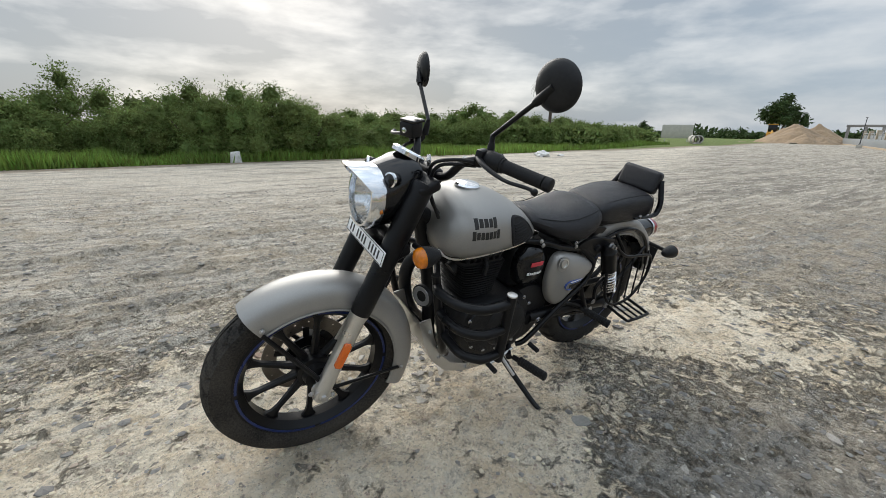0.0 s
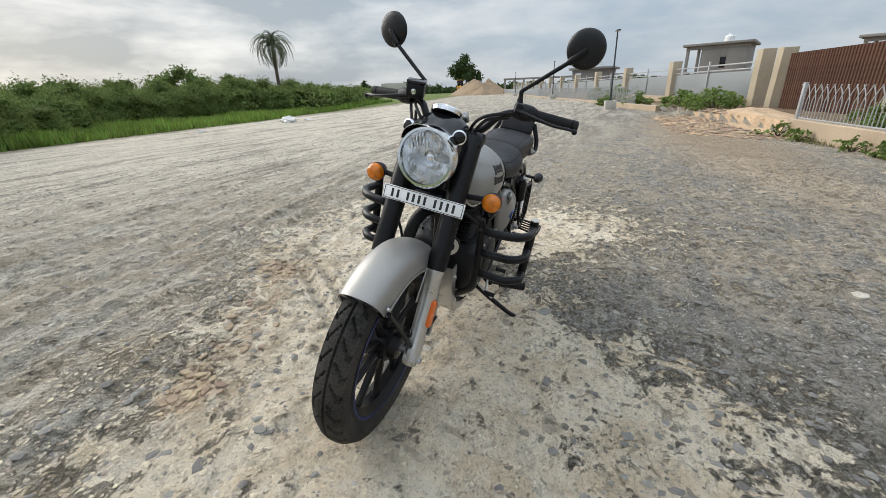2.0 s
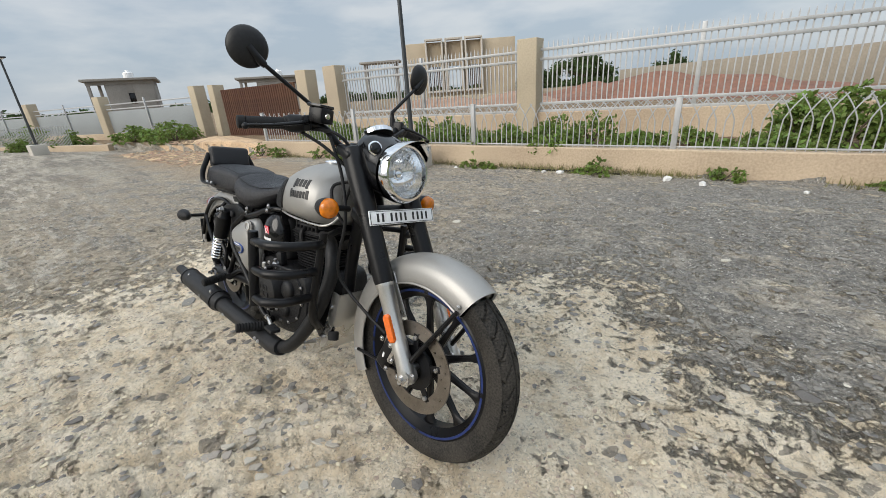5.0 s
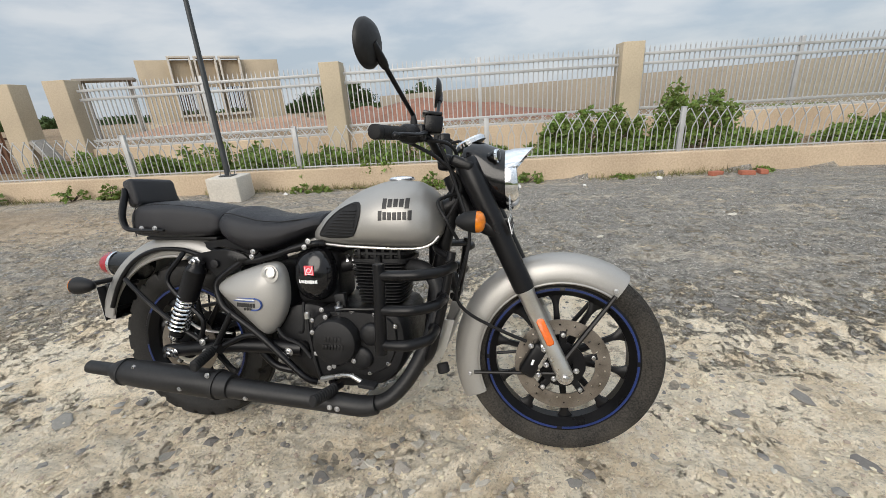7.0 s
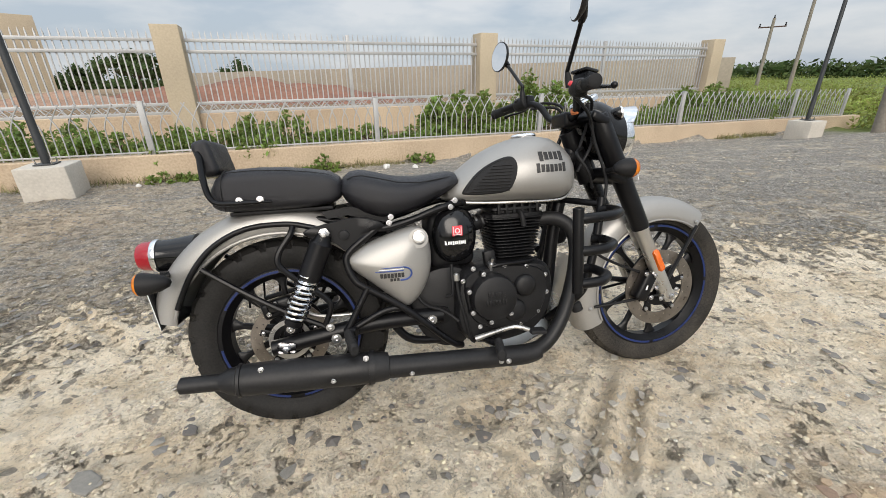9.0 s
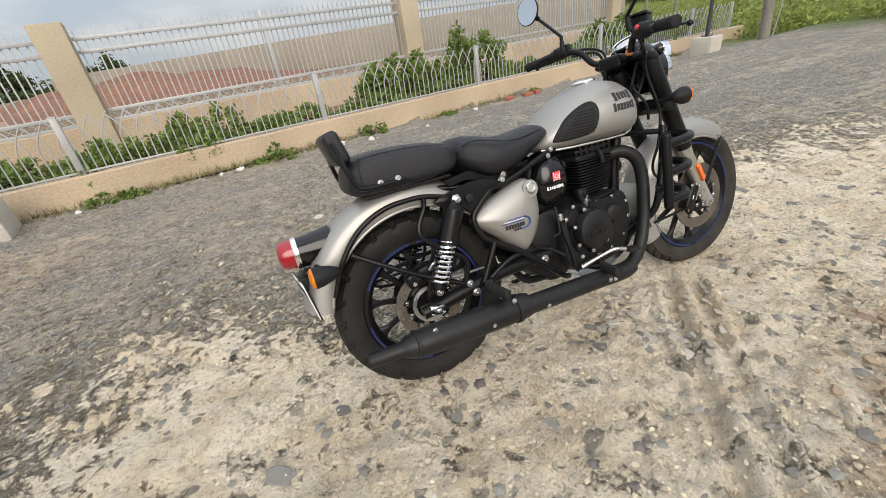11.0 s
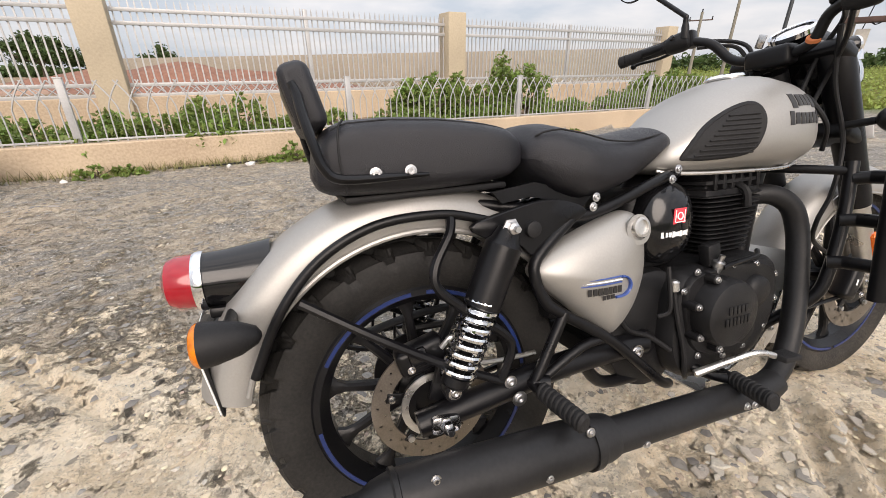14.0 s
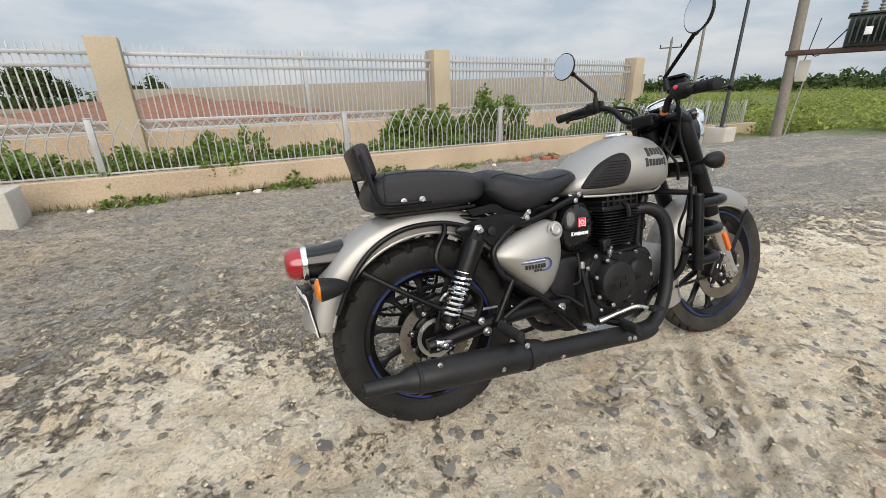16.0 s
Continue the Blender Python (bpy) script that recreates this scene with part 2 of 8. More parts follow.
DRY_GRASS = mat("dry_weed_blade", (0.21, 0.20, 0.085), 0.7, 0.0, 2.0, 0.3, large=0.5, spread=0.4, translucent=0.3)
RUBBISH = mat("white_rubbish", (0.65, 0.64, 0.62), 0.7, 0.0, 12, 0.2, 0.4, 20)
YELLOW_PAINT = mat("yellow_machine_paint", (0.60, 0.30, 0.03), 0.5, 0.0, 6, 0.2)
POLE_CONCRETE = mat("weathered_pole_concrete", (0.22, 0.20, 0.17), 0.9, 0.0, 20, 0.2, 0.3, 60, large=2)
TRANSFORMER = mat("transformer_green_grey", (0.045, 0.055, 0.05), 0.55, 0.1, 20, 0.25)
STEEL_BROWN = mat("rust_brown_steel", (0.09, 0.055, 0.045), 0.7, 0.2, 20, 0.3)


def ground_material():
    m = bpy.data.materials.new("dusty_gravel_ground")
    m.use_nodes = True
    n, l = m.node_tree.nodes, m.node_tree.links
    p = n["Principled BSDF"]
    co = n.new("ShaderNodeTexCoord")
    sep = n.new("ShaderNodeSeparateXYZ")
    l.new(co.outputs["Object"], sep.inputs[0])

    def tex(scale, detail=6.0, rough=0.6, dist=0.0):
        t = n.new("ShaderNodeTexNoise")
        t.inputs["Scale"].default_value, t.inputs["Detail"].default_value = scale, detail
        t.inputs["Roughness"].default_value, t.inputs["Distortion"].default_value = rough, dist
        l.new(co.outputs["Object"], t.inputs["Vector"])
        return t.outputs["Fac"]

    def calc(op, a, b=None):
        t = n.new("ShaderNodeMath")
        t.operation = op
        for i, v in enumerate((a, b)):
            if v is None:
                continue
            if isinstance(v, (int, float)):
                t.inputs[i].default_value = v
            else:
                l.new(v, t.inputs[i])
        return t.outputs[0]

    def step(v, lo, hi, a=0.0, b=1.0):
        t = n.new("ShaderNodeMapRange")
        t.interpolation_type = "SMOOTHSTEP"
        for k, x in zip(("From Min", "From Max", "To Min", "To Max"), (lo, hi, a, b)):
            t.inputs[k].default_value = x
        l.new(v, t.inputs["Value"])
        return t.outputs[0]

    def mix(f, a, b):
        t = n.new("ShaderNodeMixRGB")
        l.new(f, t.inputs[0])
        for i, v in ((1, a), (2, b)):
            if isinstance(v, tuple):
                t.inputs[i].default_value = (*v, 1)
            else:
                l.new(v, t.inputs[i])
        return t.outputs[0]

    def warp(scale, amount):
        t = n.new("ShaderNodeTexNoise")
        t.inputs["Scale"].default_value, t.inputs["Detail"].default_value = scale, 4.0
        l.new(co.outputs["Object"], t.inputs["Vector"])
        v = n.new("ShaderNodeVectorMath")
        v.operation = "MULTIPLY_ADD"
        l.new(t.outputs["Color"], v.inputs[0])
        v.inputs[1].default_value = (amount, amount, 0)
        l.new(co.outputs["Object"], v.inputs[2])
        return v.outputs[0]

    def cells(scale, vec):
        t = n.new("ShaderNodeTexVoronoi")
        t.inputs["Scale"].default_value = scale
        l.new(vec, t.inputs["Vector"])
        c = n.new("ShaderNodeSeparateColor")
        l.new(t.outputs["Color"], c.inputs[0])
        return t.outputs["Distance"], c.outputs[0], c.outputs[1]

    # two ways to shift the bounds of the patches: wide bends and a crumbling edge
    bend = calc("MULTIPLY", calc("SUBTRACT", tex(0.9, 5, 0.6), 0.5), 2.4)
    crumb = calc("ADD", calc("MULTIPLY", calc("SUBTRACT", tex(2.2, 14, 0.80, 0.3), 0.5), 3.6), calc("MULTIPLY", calc("SUBTRACT", tex(13, 12, 0.82), 0.5), 2.6))
    # pale dried mud: cream crust, brown softer earth, grey grit trodden in
    mud = mix(step(tex(3.1, 10, 0.7), 0.40, 0.60), (0.70, 0.575, 0.41), (0.86, 0.755, 0.59))
    mud = mix(calc("MULTIPLY", step(tex(11, 12, 0.8, 0.3), 0.50, 0.58), 0.62), mud, (0.82, 0.74, 0.61))
    mud = mix(calc("MULTIPLY", step(tex(8.3, 14, 0.82, 0.5), 0.565, 0.605), 0.50), mud, (0.31, 0.265, 0.20))
    mud = mix(calc("MULTIPLY", step(tex(31, 10, 0.78), 0.555, 0.61), 0.5), mud, (0.27, 0.24, 0.195))
    mud = mix(calc("MULTIPLY", step(tex(90, 6, 0.7), 0.56, 0.66), 0.6), mud, (0.20, 0.18, 0.15))
    # cracked flakes of crust in patches
    ve = n.new("ShaderNodeTexVoronoi")
    ve.feature = "DISTANCE_TO_EDGE"
    ve.inputs["Scale"].default_value = 9.0
    l.new(warp(7.0, 0.16), ve.inputs["Vector"])
    patchy = calc("MULTIPLY", step(tex(1.7, 8, 0.7), 0.56, 0.64), step(tex(14, 6, 0.7), 0.45, 0.55))
    crack = calc("MULTIPLY", step(ve.outputs["Distance"], 0.075, 0.01), patchy)
    mud = mix(calc("MULTIPLY", crack, 0.6), mud, (0.19, 0.155, 0.11))
    # dark road metal with pale chips, dusted over in places
    vd, va, vb = cells(70.0, warp(30, 0.025))
    wd_, wa, wb = cells(110.0, warp(50, 0.01))
    chips = mix(va, (0.130, 0.124, 0.114), (0.33, 0.310, 0.278))
    chips = mix(calc("MULTIPLY", step(wa, 0.35, 0.9), 0.6), chips, (0.34, 0.325, 0.295))
    chips = mix(calc("MULTIPLY", step(vd, 0.45, 0.70), 0.25), chips, (0.115, 0.11, 0.103))
    chips = mix(calc("MULTIPLY", step(tex(24, 12, 0.85), 0.52, 0.56), 0.55), chips, (0.42, 0.39, 0.34))
    chips = mix(calc("MULTIPLY", step(tex(13, 13, 0.85, 0.3), 0.53, 0.57), 0.40), chips, (0.125, 0.121, 0.114))
    chips = mix(step(calc("MULTIPLY", vb, wb), 0.66, 0.70), chips, (0.60, 0.575, 0.53))
    dust = mix(step(tex(13, 10, 0.78), 0.42, 0.58), (0.33, 0.297, 0.248), (0.66, 0.60, 0.505))
    x_, y_ = sep.outputs["X"], sep.outputs["Y"]
    stretch = n.new("ShaderNodeMapping")
    stretch.inputs["Scale"].default_value = (0.16, 1.0, 1.0)
    stretch.inputs["Rotation"].default_value = (0, 0, radians(-11))
    l.new(co.outputs["Object"], stretch.inputs[0])
    sn = n.new("ShaderNodeTexNoise")
    sn.inputs["Scale"].default_value, sn.inputs["Detail"].default_value, sn.inputs["Roughness"].default_value = 1.9, 12.0, 0.72
    l.new(stretch.outputs[0], sn.inputs["Vector"])
    # fine scuffs and tyre streaks along the road
    scuff = n.new("ShaderNodeTexNoise")
    scuff.inputs["Scale"].default_value, scuff.inputs["Detail"].default_value, scuff.inputs["Roughness"].default_value, scuff.inputs["Distortion"].default_value = 8.5, 12.0, 0.70, 0.35
    l.new(stretch.outputs[0], scuff.inputs["Vector"])
    scuffs = scuff.outputs["Fac"]
    road_side = step(calc("ADD", y_, calc("MULTIPLY", bend, 0.6)), 1.0, -1.6)
    cover = calc("ADD", calc("ADD", calc("MULTIPLY", calc("SUBTRACT", sn.outputs["Fac"], 0.5), 3.4), calc("MULTIPLY", calc("SUBTRACT", tex(3.4, 14, 0.82, 0.2), 0.5), 4.2)), calc("MULTIPLY", road_side, 1.15))
    farther = step(calc("ADD", calc("ADD", calc("MULTIPLY", x_, -0.11), calc("MULTIPLY", y_, -0.16)), calc("MULTIPLY", tex(0.6), 0.5)), 0.55, 1.5)
    cover = calc("ADD", calc("ADD", cover, calc("MULTIPLY", farther, 0.35)), calc("ADD", calc("MULTIPLY", crumb, -0.12), calc("MULTIPLY", step(y_, 2.4, 0.4), 0.34)))
    # the barest gravel lies beside the motorcycle
    cu, cv = calc("MULTIPLY", calc("SUBTRACT", x_, 0.85), 0.62), calc("SUBTRACT", calc("SUBTRACT", y_, 1.18), calc("MULTIPLY", x_, 0.2))
    core = step(calc("ADD", calc("SQRT", calc("ADD", calc("MULTIPLY", cu, cu), calc("MULTIPLY", cv, cv))), calc("MULTIPLY", bend, 0.35)), 1.55, 0.45)
    # the worn strip along the fence line is darker and barer
    bare = calc("MULTIPLY", step(calc("SUBTRACT", y_, calc("MULTIPLY", x_, 0.45)), -1.8, 0.6), step(calc("ADD", x_, bend), -0.6, -2.6))
    cover = calc("SUBTRACT", cover, calc("ADD", calc("MULTIPLY", bare, 0.70), calc("MULTIPLY", core, 0.14)))
    cover = calc("ADD", cover, calc("MULTIPLY", calc("SUBTRACT", scuffs, 0.5), 2.4))
    cover = calc("ADD", cover, calc("MULTIPLY", calc("SUBTRACT", tex(1.25, 10, 0.72, 0.5), 0.5), 2.2))
    # brown earth trodden into the gravel away from there
    dust = mix(calc("MULTIPLY", calc("SUBTRACT", 1.0, core), step(tex(2.4, 12, 0.76, 0.4), 0.44, 0.60)), dust, (0.50, 0.415, 0.305))
    gravel = mix(calc("MULTIPLY", step(cover, -0.05, 0.75), 0.85), chips, dust)
    # where the cream mud lies: round the middle of the yard
    tongue = calc("MULTIPLY", step(x_, -0.95, 0.05), step(x_, 1.05, 0.0))
    bound = calc("ADD", calc("SUBTRACT", 0.92, calc("MULTIPLY", tongue, 0.80)), calc("SUBTRACT", calc("MULTIPLY", step(x_, 0.6, 1.2), 0.40), calc("MULTIPLY", step(x_, 1.45, 2.2), 0.62)))
    south = calc("ADD", -1.75, calc("MULTIPLY", step(x_, -0.4, 1.9), 1.05))
    yb = calc("SUBTRACT", calc("ADD", y_, calc("MULTIPLY", bend, 0.16)), bound)
    xb = calc("ADD", x_, bend)
    cream = calc("MULTIPLY", calc("MULTIPLY", step(yb, 0.95, -0.65), step(calc("SUBTRACT", calc("ADD", y_, calc("MULTIPLY", bend, 0.22)), south), -0.95, 0.45)), calc("MULTIPLY", step(xb, -2.6, -0.5), step(xb, 6.5, 2.6)))
    rim = calc("MULTIPLY", step(yb, -0.75, -0.15), step(yb, 0.12, -0.12))
    speck = calc("ADD", calc("MULTIPLY", calc("SUBTRACT", tex(19, 9, 0.72, 0.4), 0.5), 3.2), calc("MULTIPLY", calc("SUBTRACT", tex(5.2, 8, 0.66, 0.3), 0.5), 2.4))
    ragged = calc("ADD", speck, calc("MULTIPLY", crumb, 0.40))
    keep = step(calc("ADD", cream, ragged), 0.14, 0.72)
    mask = calc("SUBTRACT", 1.0, keep)
    # tan earth lies over the gravel behind the motorcycle
    tan = calc("MULTIPLY", step(calc("ADD", x_, calc("MULTIPLY", bend, 0.5)), 1.5, -0.7), step(calc("ADD", tex(1.9, 12, 0.74, 0.4), calc("MULTIPLY", calc("SUBTRACT", scuffs, 0.5), 0.8)), 0.38, 0.56))
    gravel = mix(calc("MULTIPLY", tan, 0.72), gravel, mix(step(tex(15, 10, 0.8), 0.42, 0.58), (0.30, 0.245, 0.18), (0.56, 0.475, 0.36)))
    near = mix(mask, mud, gravel)
    # flat stones bedded in the mud, of two sizes and uneven outline
    wv = warp(9, 0.12)
    d1, a1, b1_ = cells(8.5, wv)
    d2, a2, b2_ = cells(21.0, wv)
    dens = calc("MAXIMUM", step(tex(0.9, 3), 0.40, 0.62), rim)
    s1 = calc("MULTIPLY", calc("MULTIPLY", step(a1, 0.92, 0.935), dens), step(calc("ADD", d1, calc("MULTIPLY", b1_, 0.25)), 0.50, 0.47))
    s2 = calc("MULTIPLY", step(calc("ADD", a2, calc("ADD", calc("MULTIPLY", dens, 0.06), calc("MULTIPLY", rim, 0.09))), 0.945, 0.96), step(calc("ADD", d2, calc("MULTIPLY", b2_, 0.3)), 0.56, 0.50))
    st = calc("MULTIPLY", calc("MAXIMUM", s1, s2), step(tex(26, 8, 0.7), 0.36, 0.44))
    near = mix(calc("MULTIPLY", st, 0.8), near, mix(step(tex(20), 0.4, 0.6), (0.15, 0.14, 0.128), (0.27, 0.24, 0.20)))
    vor_d = calc("ADD", vd, calc("MULTIPLY", wd_, 0.4))
    # the wide road beyond, streaked along its length
    road = mix(step(sn.outputs["Fac"], 0.38, 0.53), (0.28, 0.25, 0.21), (0.74, 0.67, 0.555))
    road = mix(calc("MULTIPLY", step(tex(1.15, 13, 0.76, 0.4), 0.53, 0.60), 0.4), road, (0.24, 0.215, 0.185))
    road = mix(calc("MULTIPLY", step(tex(9, 10, 0.78), 0.55, 0.60), 0.4), road, (0.17, 0.16, 0.145))
    road = mix(calc("MULTIPLY", step(tex(3.3, 8, 0.7), 0.56, 0.62), 0.35), road, (0.50, 0.455, 0.385))
    worn = mix(step(calc("ADD", sn.outputs["Fac"], calc("MULTIPLY", calc("SUBTRACT", tex(5.0, 12, 0.8), 0.5), 0.5)), 0.45, 0.60), (0.125, 0.119, 0.108), (0.40, 0.365, 0.31))
    road = mix(calc("MULTIPLY", bare, 0.75), road, worn)
    col = mix(calc("MULTIPLY", farther, 0.7), near, road)
    col = mix(calc("MULTIPLY", calc("MULTIPLY", road_side, step(scuffs, 0.54, 0.61)), 0.42), col, (0.22, 0.20, 0.17))
    col = mix(calc("MULTIPLY", calc("MULTIPLY", road_side, step(scuffs, 0.49, 0.41)), 0.60), col, (0.78, 0.71, 0.60))
    # loose grit, clods and scuffed dust over the whole yard
    col = mix(calc("MULTIPLY", step(tex(6.1, 13, 0.82, 0.4), 0.55, 0.60), 0.42), col, (0.60, 0.54, 0.45))
    col = mix(calc("MULTIPLY", step(tex(17, 12, 0.82, 0.4), 0.545, 0.59), 0.40), col, (0.15, 0.136, 0.115))
    col = mix(calc("MULTIPLY", step(tex(4.3, 13, 0.80, 0.8), 0.575, 0.615), 0.45), col, (0.21, 0.165, 0.115))
    # a strip of broken brown crust beside the wheel tracks, and two tan patches
    sx, sy = calc("SUBTRACT", x_, 0.10), calc("SUBTRACT", y_, -1.46)
    su = calc("ADD", calc("MULTIPLY", sx, 0.893), calc("MULTIPLY", sy, 0.450))
    sv = calc("ABSOLUTE", calc("ADD", calc("SUBTRACT", calc("MULTIPLY", sy, 0.893), calc("MULTIPLY", sx, 0.450)), calc("MULTIPLY", calc("SUBTRACT", tex(4.0, 8, 0.7), 0.5), 0.9)))
    strip = calc("MULTIPLY", calc("MULTIPLY", step(sv, 0.24, 0.04), step(su, -0.25, 0.1)), step(su, 2.0, 1.5))
    strip = calc("MULTIPLY", strip, step(tex(12, 10, 0.78, 0.4), 0.44, 0.56))
    col = mix(calc("MULTIPLY", strip, 0.72), col, mix(step(tex(26, 8, 0.75), 0.42, 0.58), (0.17, 0.12, 0.08), (0.46, 0.34, 0.225)))
    for px, py, pr in ((1.555, -0.805, 0.13), (0.47, -1.33, 0.16), (0.55, -1.20, 0.09)):
        ex, ey = calc("SUBTRACT", x_, px), calc("SUBTRACT", y_, py)
        er = calc("ADD", calc("SQRT", calc("ADD", calc("MULTIPLY", ex, ex), calc("MULTIPLY", ey, ey))), calc("MULTIPLY", calc("SUBTRACT", tex(9, 8, 0.75), 0.5), 0.28))
        col = mix(calc("MULTIPLY", step(er, pr, pr * 0.6), 0.75), col, (0.58, 0.43, 0.29))
    # pale tan earth in front of the low wall
    tx_, ty_ = calc("MULTIPLY", calc("SUBTRACT", x_, -3.4), 0.42), calc("SUBTRACT", calc("SUBTRACT", y_, calc("MULTIPLY", x_, 0.16)), 3.25)
    tr_ = calc("ADD", calc("SQRT", calc("ADD", calc("MULTIPLY", tx_, tx_), calc("MULTIPLY", ty_, ty_))), calc("MULTIPLY", calc("SUBTRACT", tex(2.6, 12, 0.78), 0.5), 1.9))
    col = mix(calc("MULTIPLY", step(tr_, 0.95, 0.35), 0.72), col, mix(step(tex(9, 8, 0.75), 0.42, 0.58), (0.42, 0.34, 0.25), (0.64, 0.545, 0.42)))
    # orange-brown earth by the gate
    dx, dy = calc("SUBTRACT", sep.outputs["X"], -9.0), calc("SUBTRACT", sep.outputs["Y"], 2.6)
    rr = calc("ADD", calc("MULTIPLY", calc("MULTIPLY", dx, dx), 0.03), calc("MULTIPLY", dy, dy))
    col = mix(calc("MULTIPLY", step(calc("ADD", rr, calc("MULTIPLY", tex(0.9), 3.0)), 3.6, 1.6), 0.6), col, (0.40, 0.29, 0.185))
    # fields outside the road and the plot
    vdir = calc("SUBTRACT", sep.outputs["Y"], calc("MULTIPLY", sep.outputs["X"], 0.16))
    east = step(calc("ADD", sep.outputs["X"], calc("MULTIPLY", tex(0.7), 3.0)), 13.0, 15.5)
    verge = step(calc("ADD", calc("SUBTRACT", calc("MULTIPLY", sep.outputs["X"], 0.16), sep.outputs["Y"]), calc("MULTIPLY", tex(1.2), 1.6)), 14.8, 15.6)
    lip = step(calc("ADD", calc("SUBTRACT", calc("MULTIPLY", x_, 0.16), y_), calc("MULTIPLY", tex(2.4, 8, 0.7), 2.2)), 13.9, 14.7)
    col = mix(calc("MULTIPLY", lip, 0.7), col, (0.25, 0.185, 0.13))
    soil = mix(step(tex(3.0, 6), 0.3, 0.7), (0.10, 0.135, 0.035), (0.17, 0.21, 0.06))
    col = mix(calc("MAXIMUM", east, verge), col, soil)
    plot = step(vdir, 5.70, 5.80)
    plant = mix(step(tex(2.0, 6), 0.4, 0.7), (0.22, 0.16, 0.10), (0.33, 0.25, 0.17))
    col = mix(calc("MULTIPLY", plot, calc("SUBTRACT", 1.0, east)), col, plant)
    l.new(col, p.inputs["Base Color"])
    p.inputs["Roughness"].default_value = 0.92
    p.inputs["Specular IOR Level"].default_value = 0.25
    b1, b2 = n.new("ShaderNodeBump"), n.new("ShaderNodeBump")
    b1.inputs["Distance"].default_value, b1.inputs["Strength"].default_value = 0.020, 1.0
    l.new(calc("ADD", tex(34, 8, 0.7), calc("MULTIPLY", vor_d, calc("MULTIPLY", mask, -0.45))), b1.inputs["Height"])
    b2.inputs["Distance"].default_value, b2.inputs["Strength"].default_value = 0.055, 1.0
    l.new(calc("ADD", calc("ADD", calc("ADD", tex(7, 10, 0.68), calc("MULTIPLY", calc("MULTIPLY", scuffs, road_side), -0.75)), calc("MULTIPLY", keep, 0.05)), calc("MULTIPLY", calc("SUBTRACT", calc("MULTIPLY", st, 0.4), crack), 0.3)), b2.inputs["Height"])
    l.new(b2.outputs[0], b1.inputs["Normal"])
    l.new(b1.outputs[0], p.inputs["Normal"])
    return m


GROUND = ground_material()


# ---- mesh helpers ----
def mesh_of(name, bm, material, smooth=True):
    me = bpy.data.meshes.new(name)
    bmesh.ops.recalc_face_normals(bm, faces=bm.faces)
    bm.to_mesh(me)
    bm.free()
    me.materials.append(material)
    if smooth:
        me.shade_smooth()
        me.set_sharp_from_angle(angle=radians(38))
    return me


def part(name, bm, material, parent, label="", m=None, smooth=True):
    ob = new(name, bm if isinstance(bm, bpy.types.Mesh) else mesh_of(name, bm, material, smooth))
    ob.parent = parent
    if m is not None:
        ob.matrix_basis = m
    if label:
        ob["label"] = label
    return ob


def thing(name, label, category, m=None, group="", kind=""):
    ob = new(name)
    ob.empty_display_size = 0.1
    if m is not None:
        ob.matrix_basis = m
    return tagged(ob, label, category, group, kind)


def solid(name, bm, material, label, category, m=None, group="", kind="", smooth=True):
    ob = new(name, mesh_of(name, bm, material, smooth))
    if m is not None:
        ob.matrix_basis = m
    return tagged(ob, label, category, group, kind)


def rows_mesh(bm, rings, close_u=True, caps=True):
    """Skin between rings of points, added to bm."""
    made = [[bm.verts.new(p) for p in r] for r in rings]
    k = len(made[0])
    for a, b in zip(made, made[1:]):
        for i in range(k if close_u else k - 1):
            j = (i + 1) % k
            bm.faces.new((a[i], a[j], b[j], b[i]))
    if caps:
        bm.faces.new(made[0][::-1])
        bm.faces.new(made[-1])
    return bm


def loft(rings, close_u=True, caps=True):
    return rows_mesh(bmesh.new(), rings, close_u, caps)


def spline(pts, n=6):
    """A smooth line through the points."""
    pts = [Vector(p) for p in pts]
    out = []
    for i in range(len(pts) - 1):
        p0, p1, p2, p3 = pts[max(0, i - 1)], pts[i], pts[i + 1], pts[min(len(pts) - 1, i + 2)]
        for s in range(n):
            t = s / n
            out.append(0.5 * (2 * p1 + (p2 - p0) * t + (2 * p0 - 5 * p1 + 4 * p2 - p3) * t * t + (3 * p1 - p0 - 3 * p2 + p3) * t ** 3))
    return out + [pts[-1]]


def add_tube(bm, pts, r, k=10, smooth=0, flat=1.0):
    pts = spline(pts, smooth) if smooth else [Vector(p) for p in pts]
    radii = r if isinstance(r, (list, tuple)) else [r] * len(pts)
    if len(radii) != len(pts):
        radii = list(np.interp(np.linspace(0, 1, len(pts)), np.linspace(0, 1, len(radii)), radii))
    rings, side = [], None
    for i, p in enumerate(pts):
        d = (pts[min(i + 1, len(pts) - 1)] - pts[max(i - 1, 0)]).normalized()
        if side is None:
            side = d.cross(Vector((0, 0, 1)) if abs(d.z) < 0.9 else Vector((1, 0, 0))).normalized()
        side = (side - d * side.dot(d)).normalized()
        up = d.cross(side)
        rings.append([p + (side * math.cos(a) + up * math.sin(a) * flat) * radii[i] for a in (2 * math.pi * j / k for j in range(k))])
    return rows_mesh(bm, rings)


def tube(pts, r, k=10, smooth=0, flat=1.0):
    return add_tube(bmesh.new(), pts, r, k, smooth, flat)


def add_lathe(bm, profile, m, k=32, caps=True):
    """Turns (height, radius) pairs about z and places them with m."""
    rings = [[m @ Vector((max(r, 0.0003) * math.cos(a), max(r, 0.0003) * math.sin(a), h)) for a in (2 * math.pi * j / k for j in range(k))] for h, r in profile]
    return rows_mesh(bm, rings, True, caps)


def lathe(profile, m, k=32, caps=True):
    return add_lathe(bmesh.new(), profile, m, k, caps)


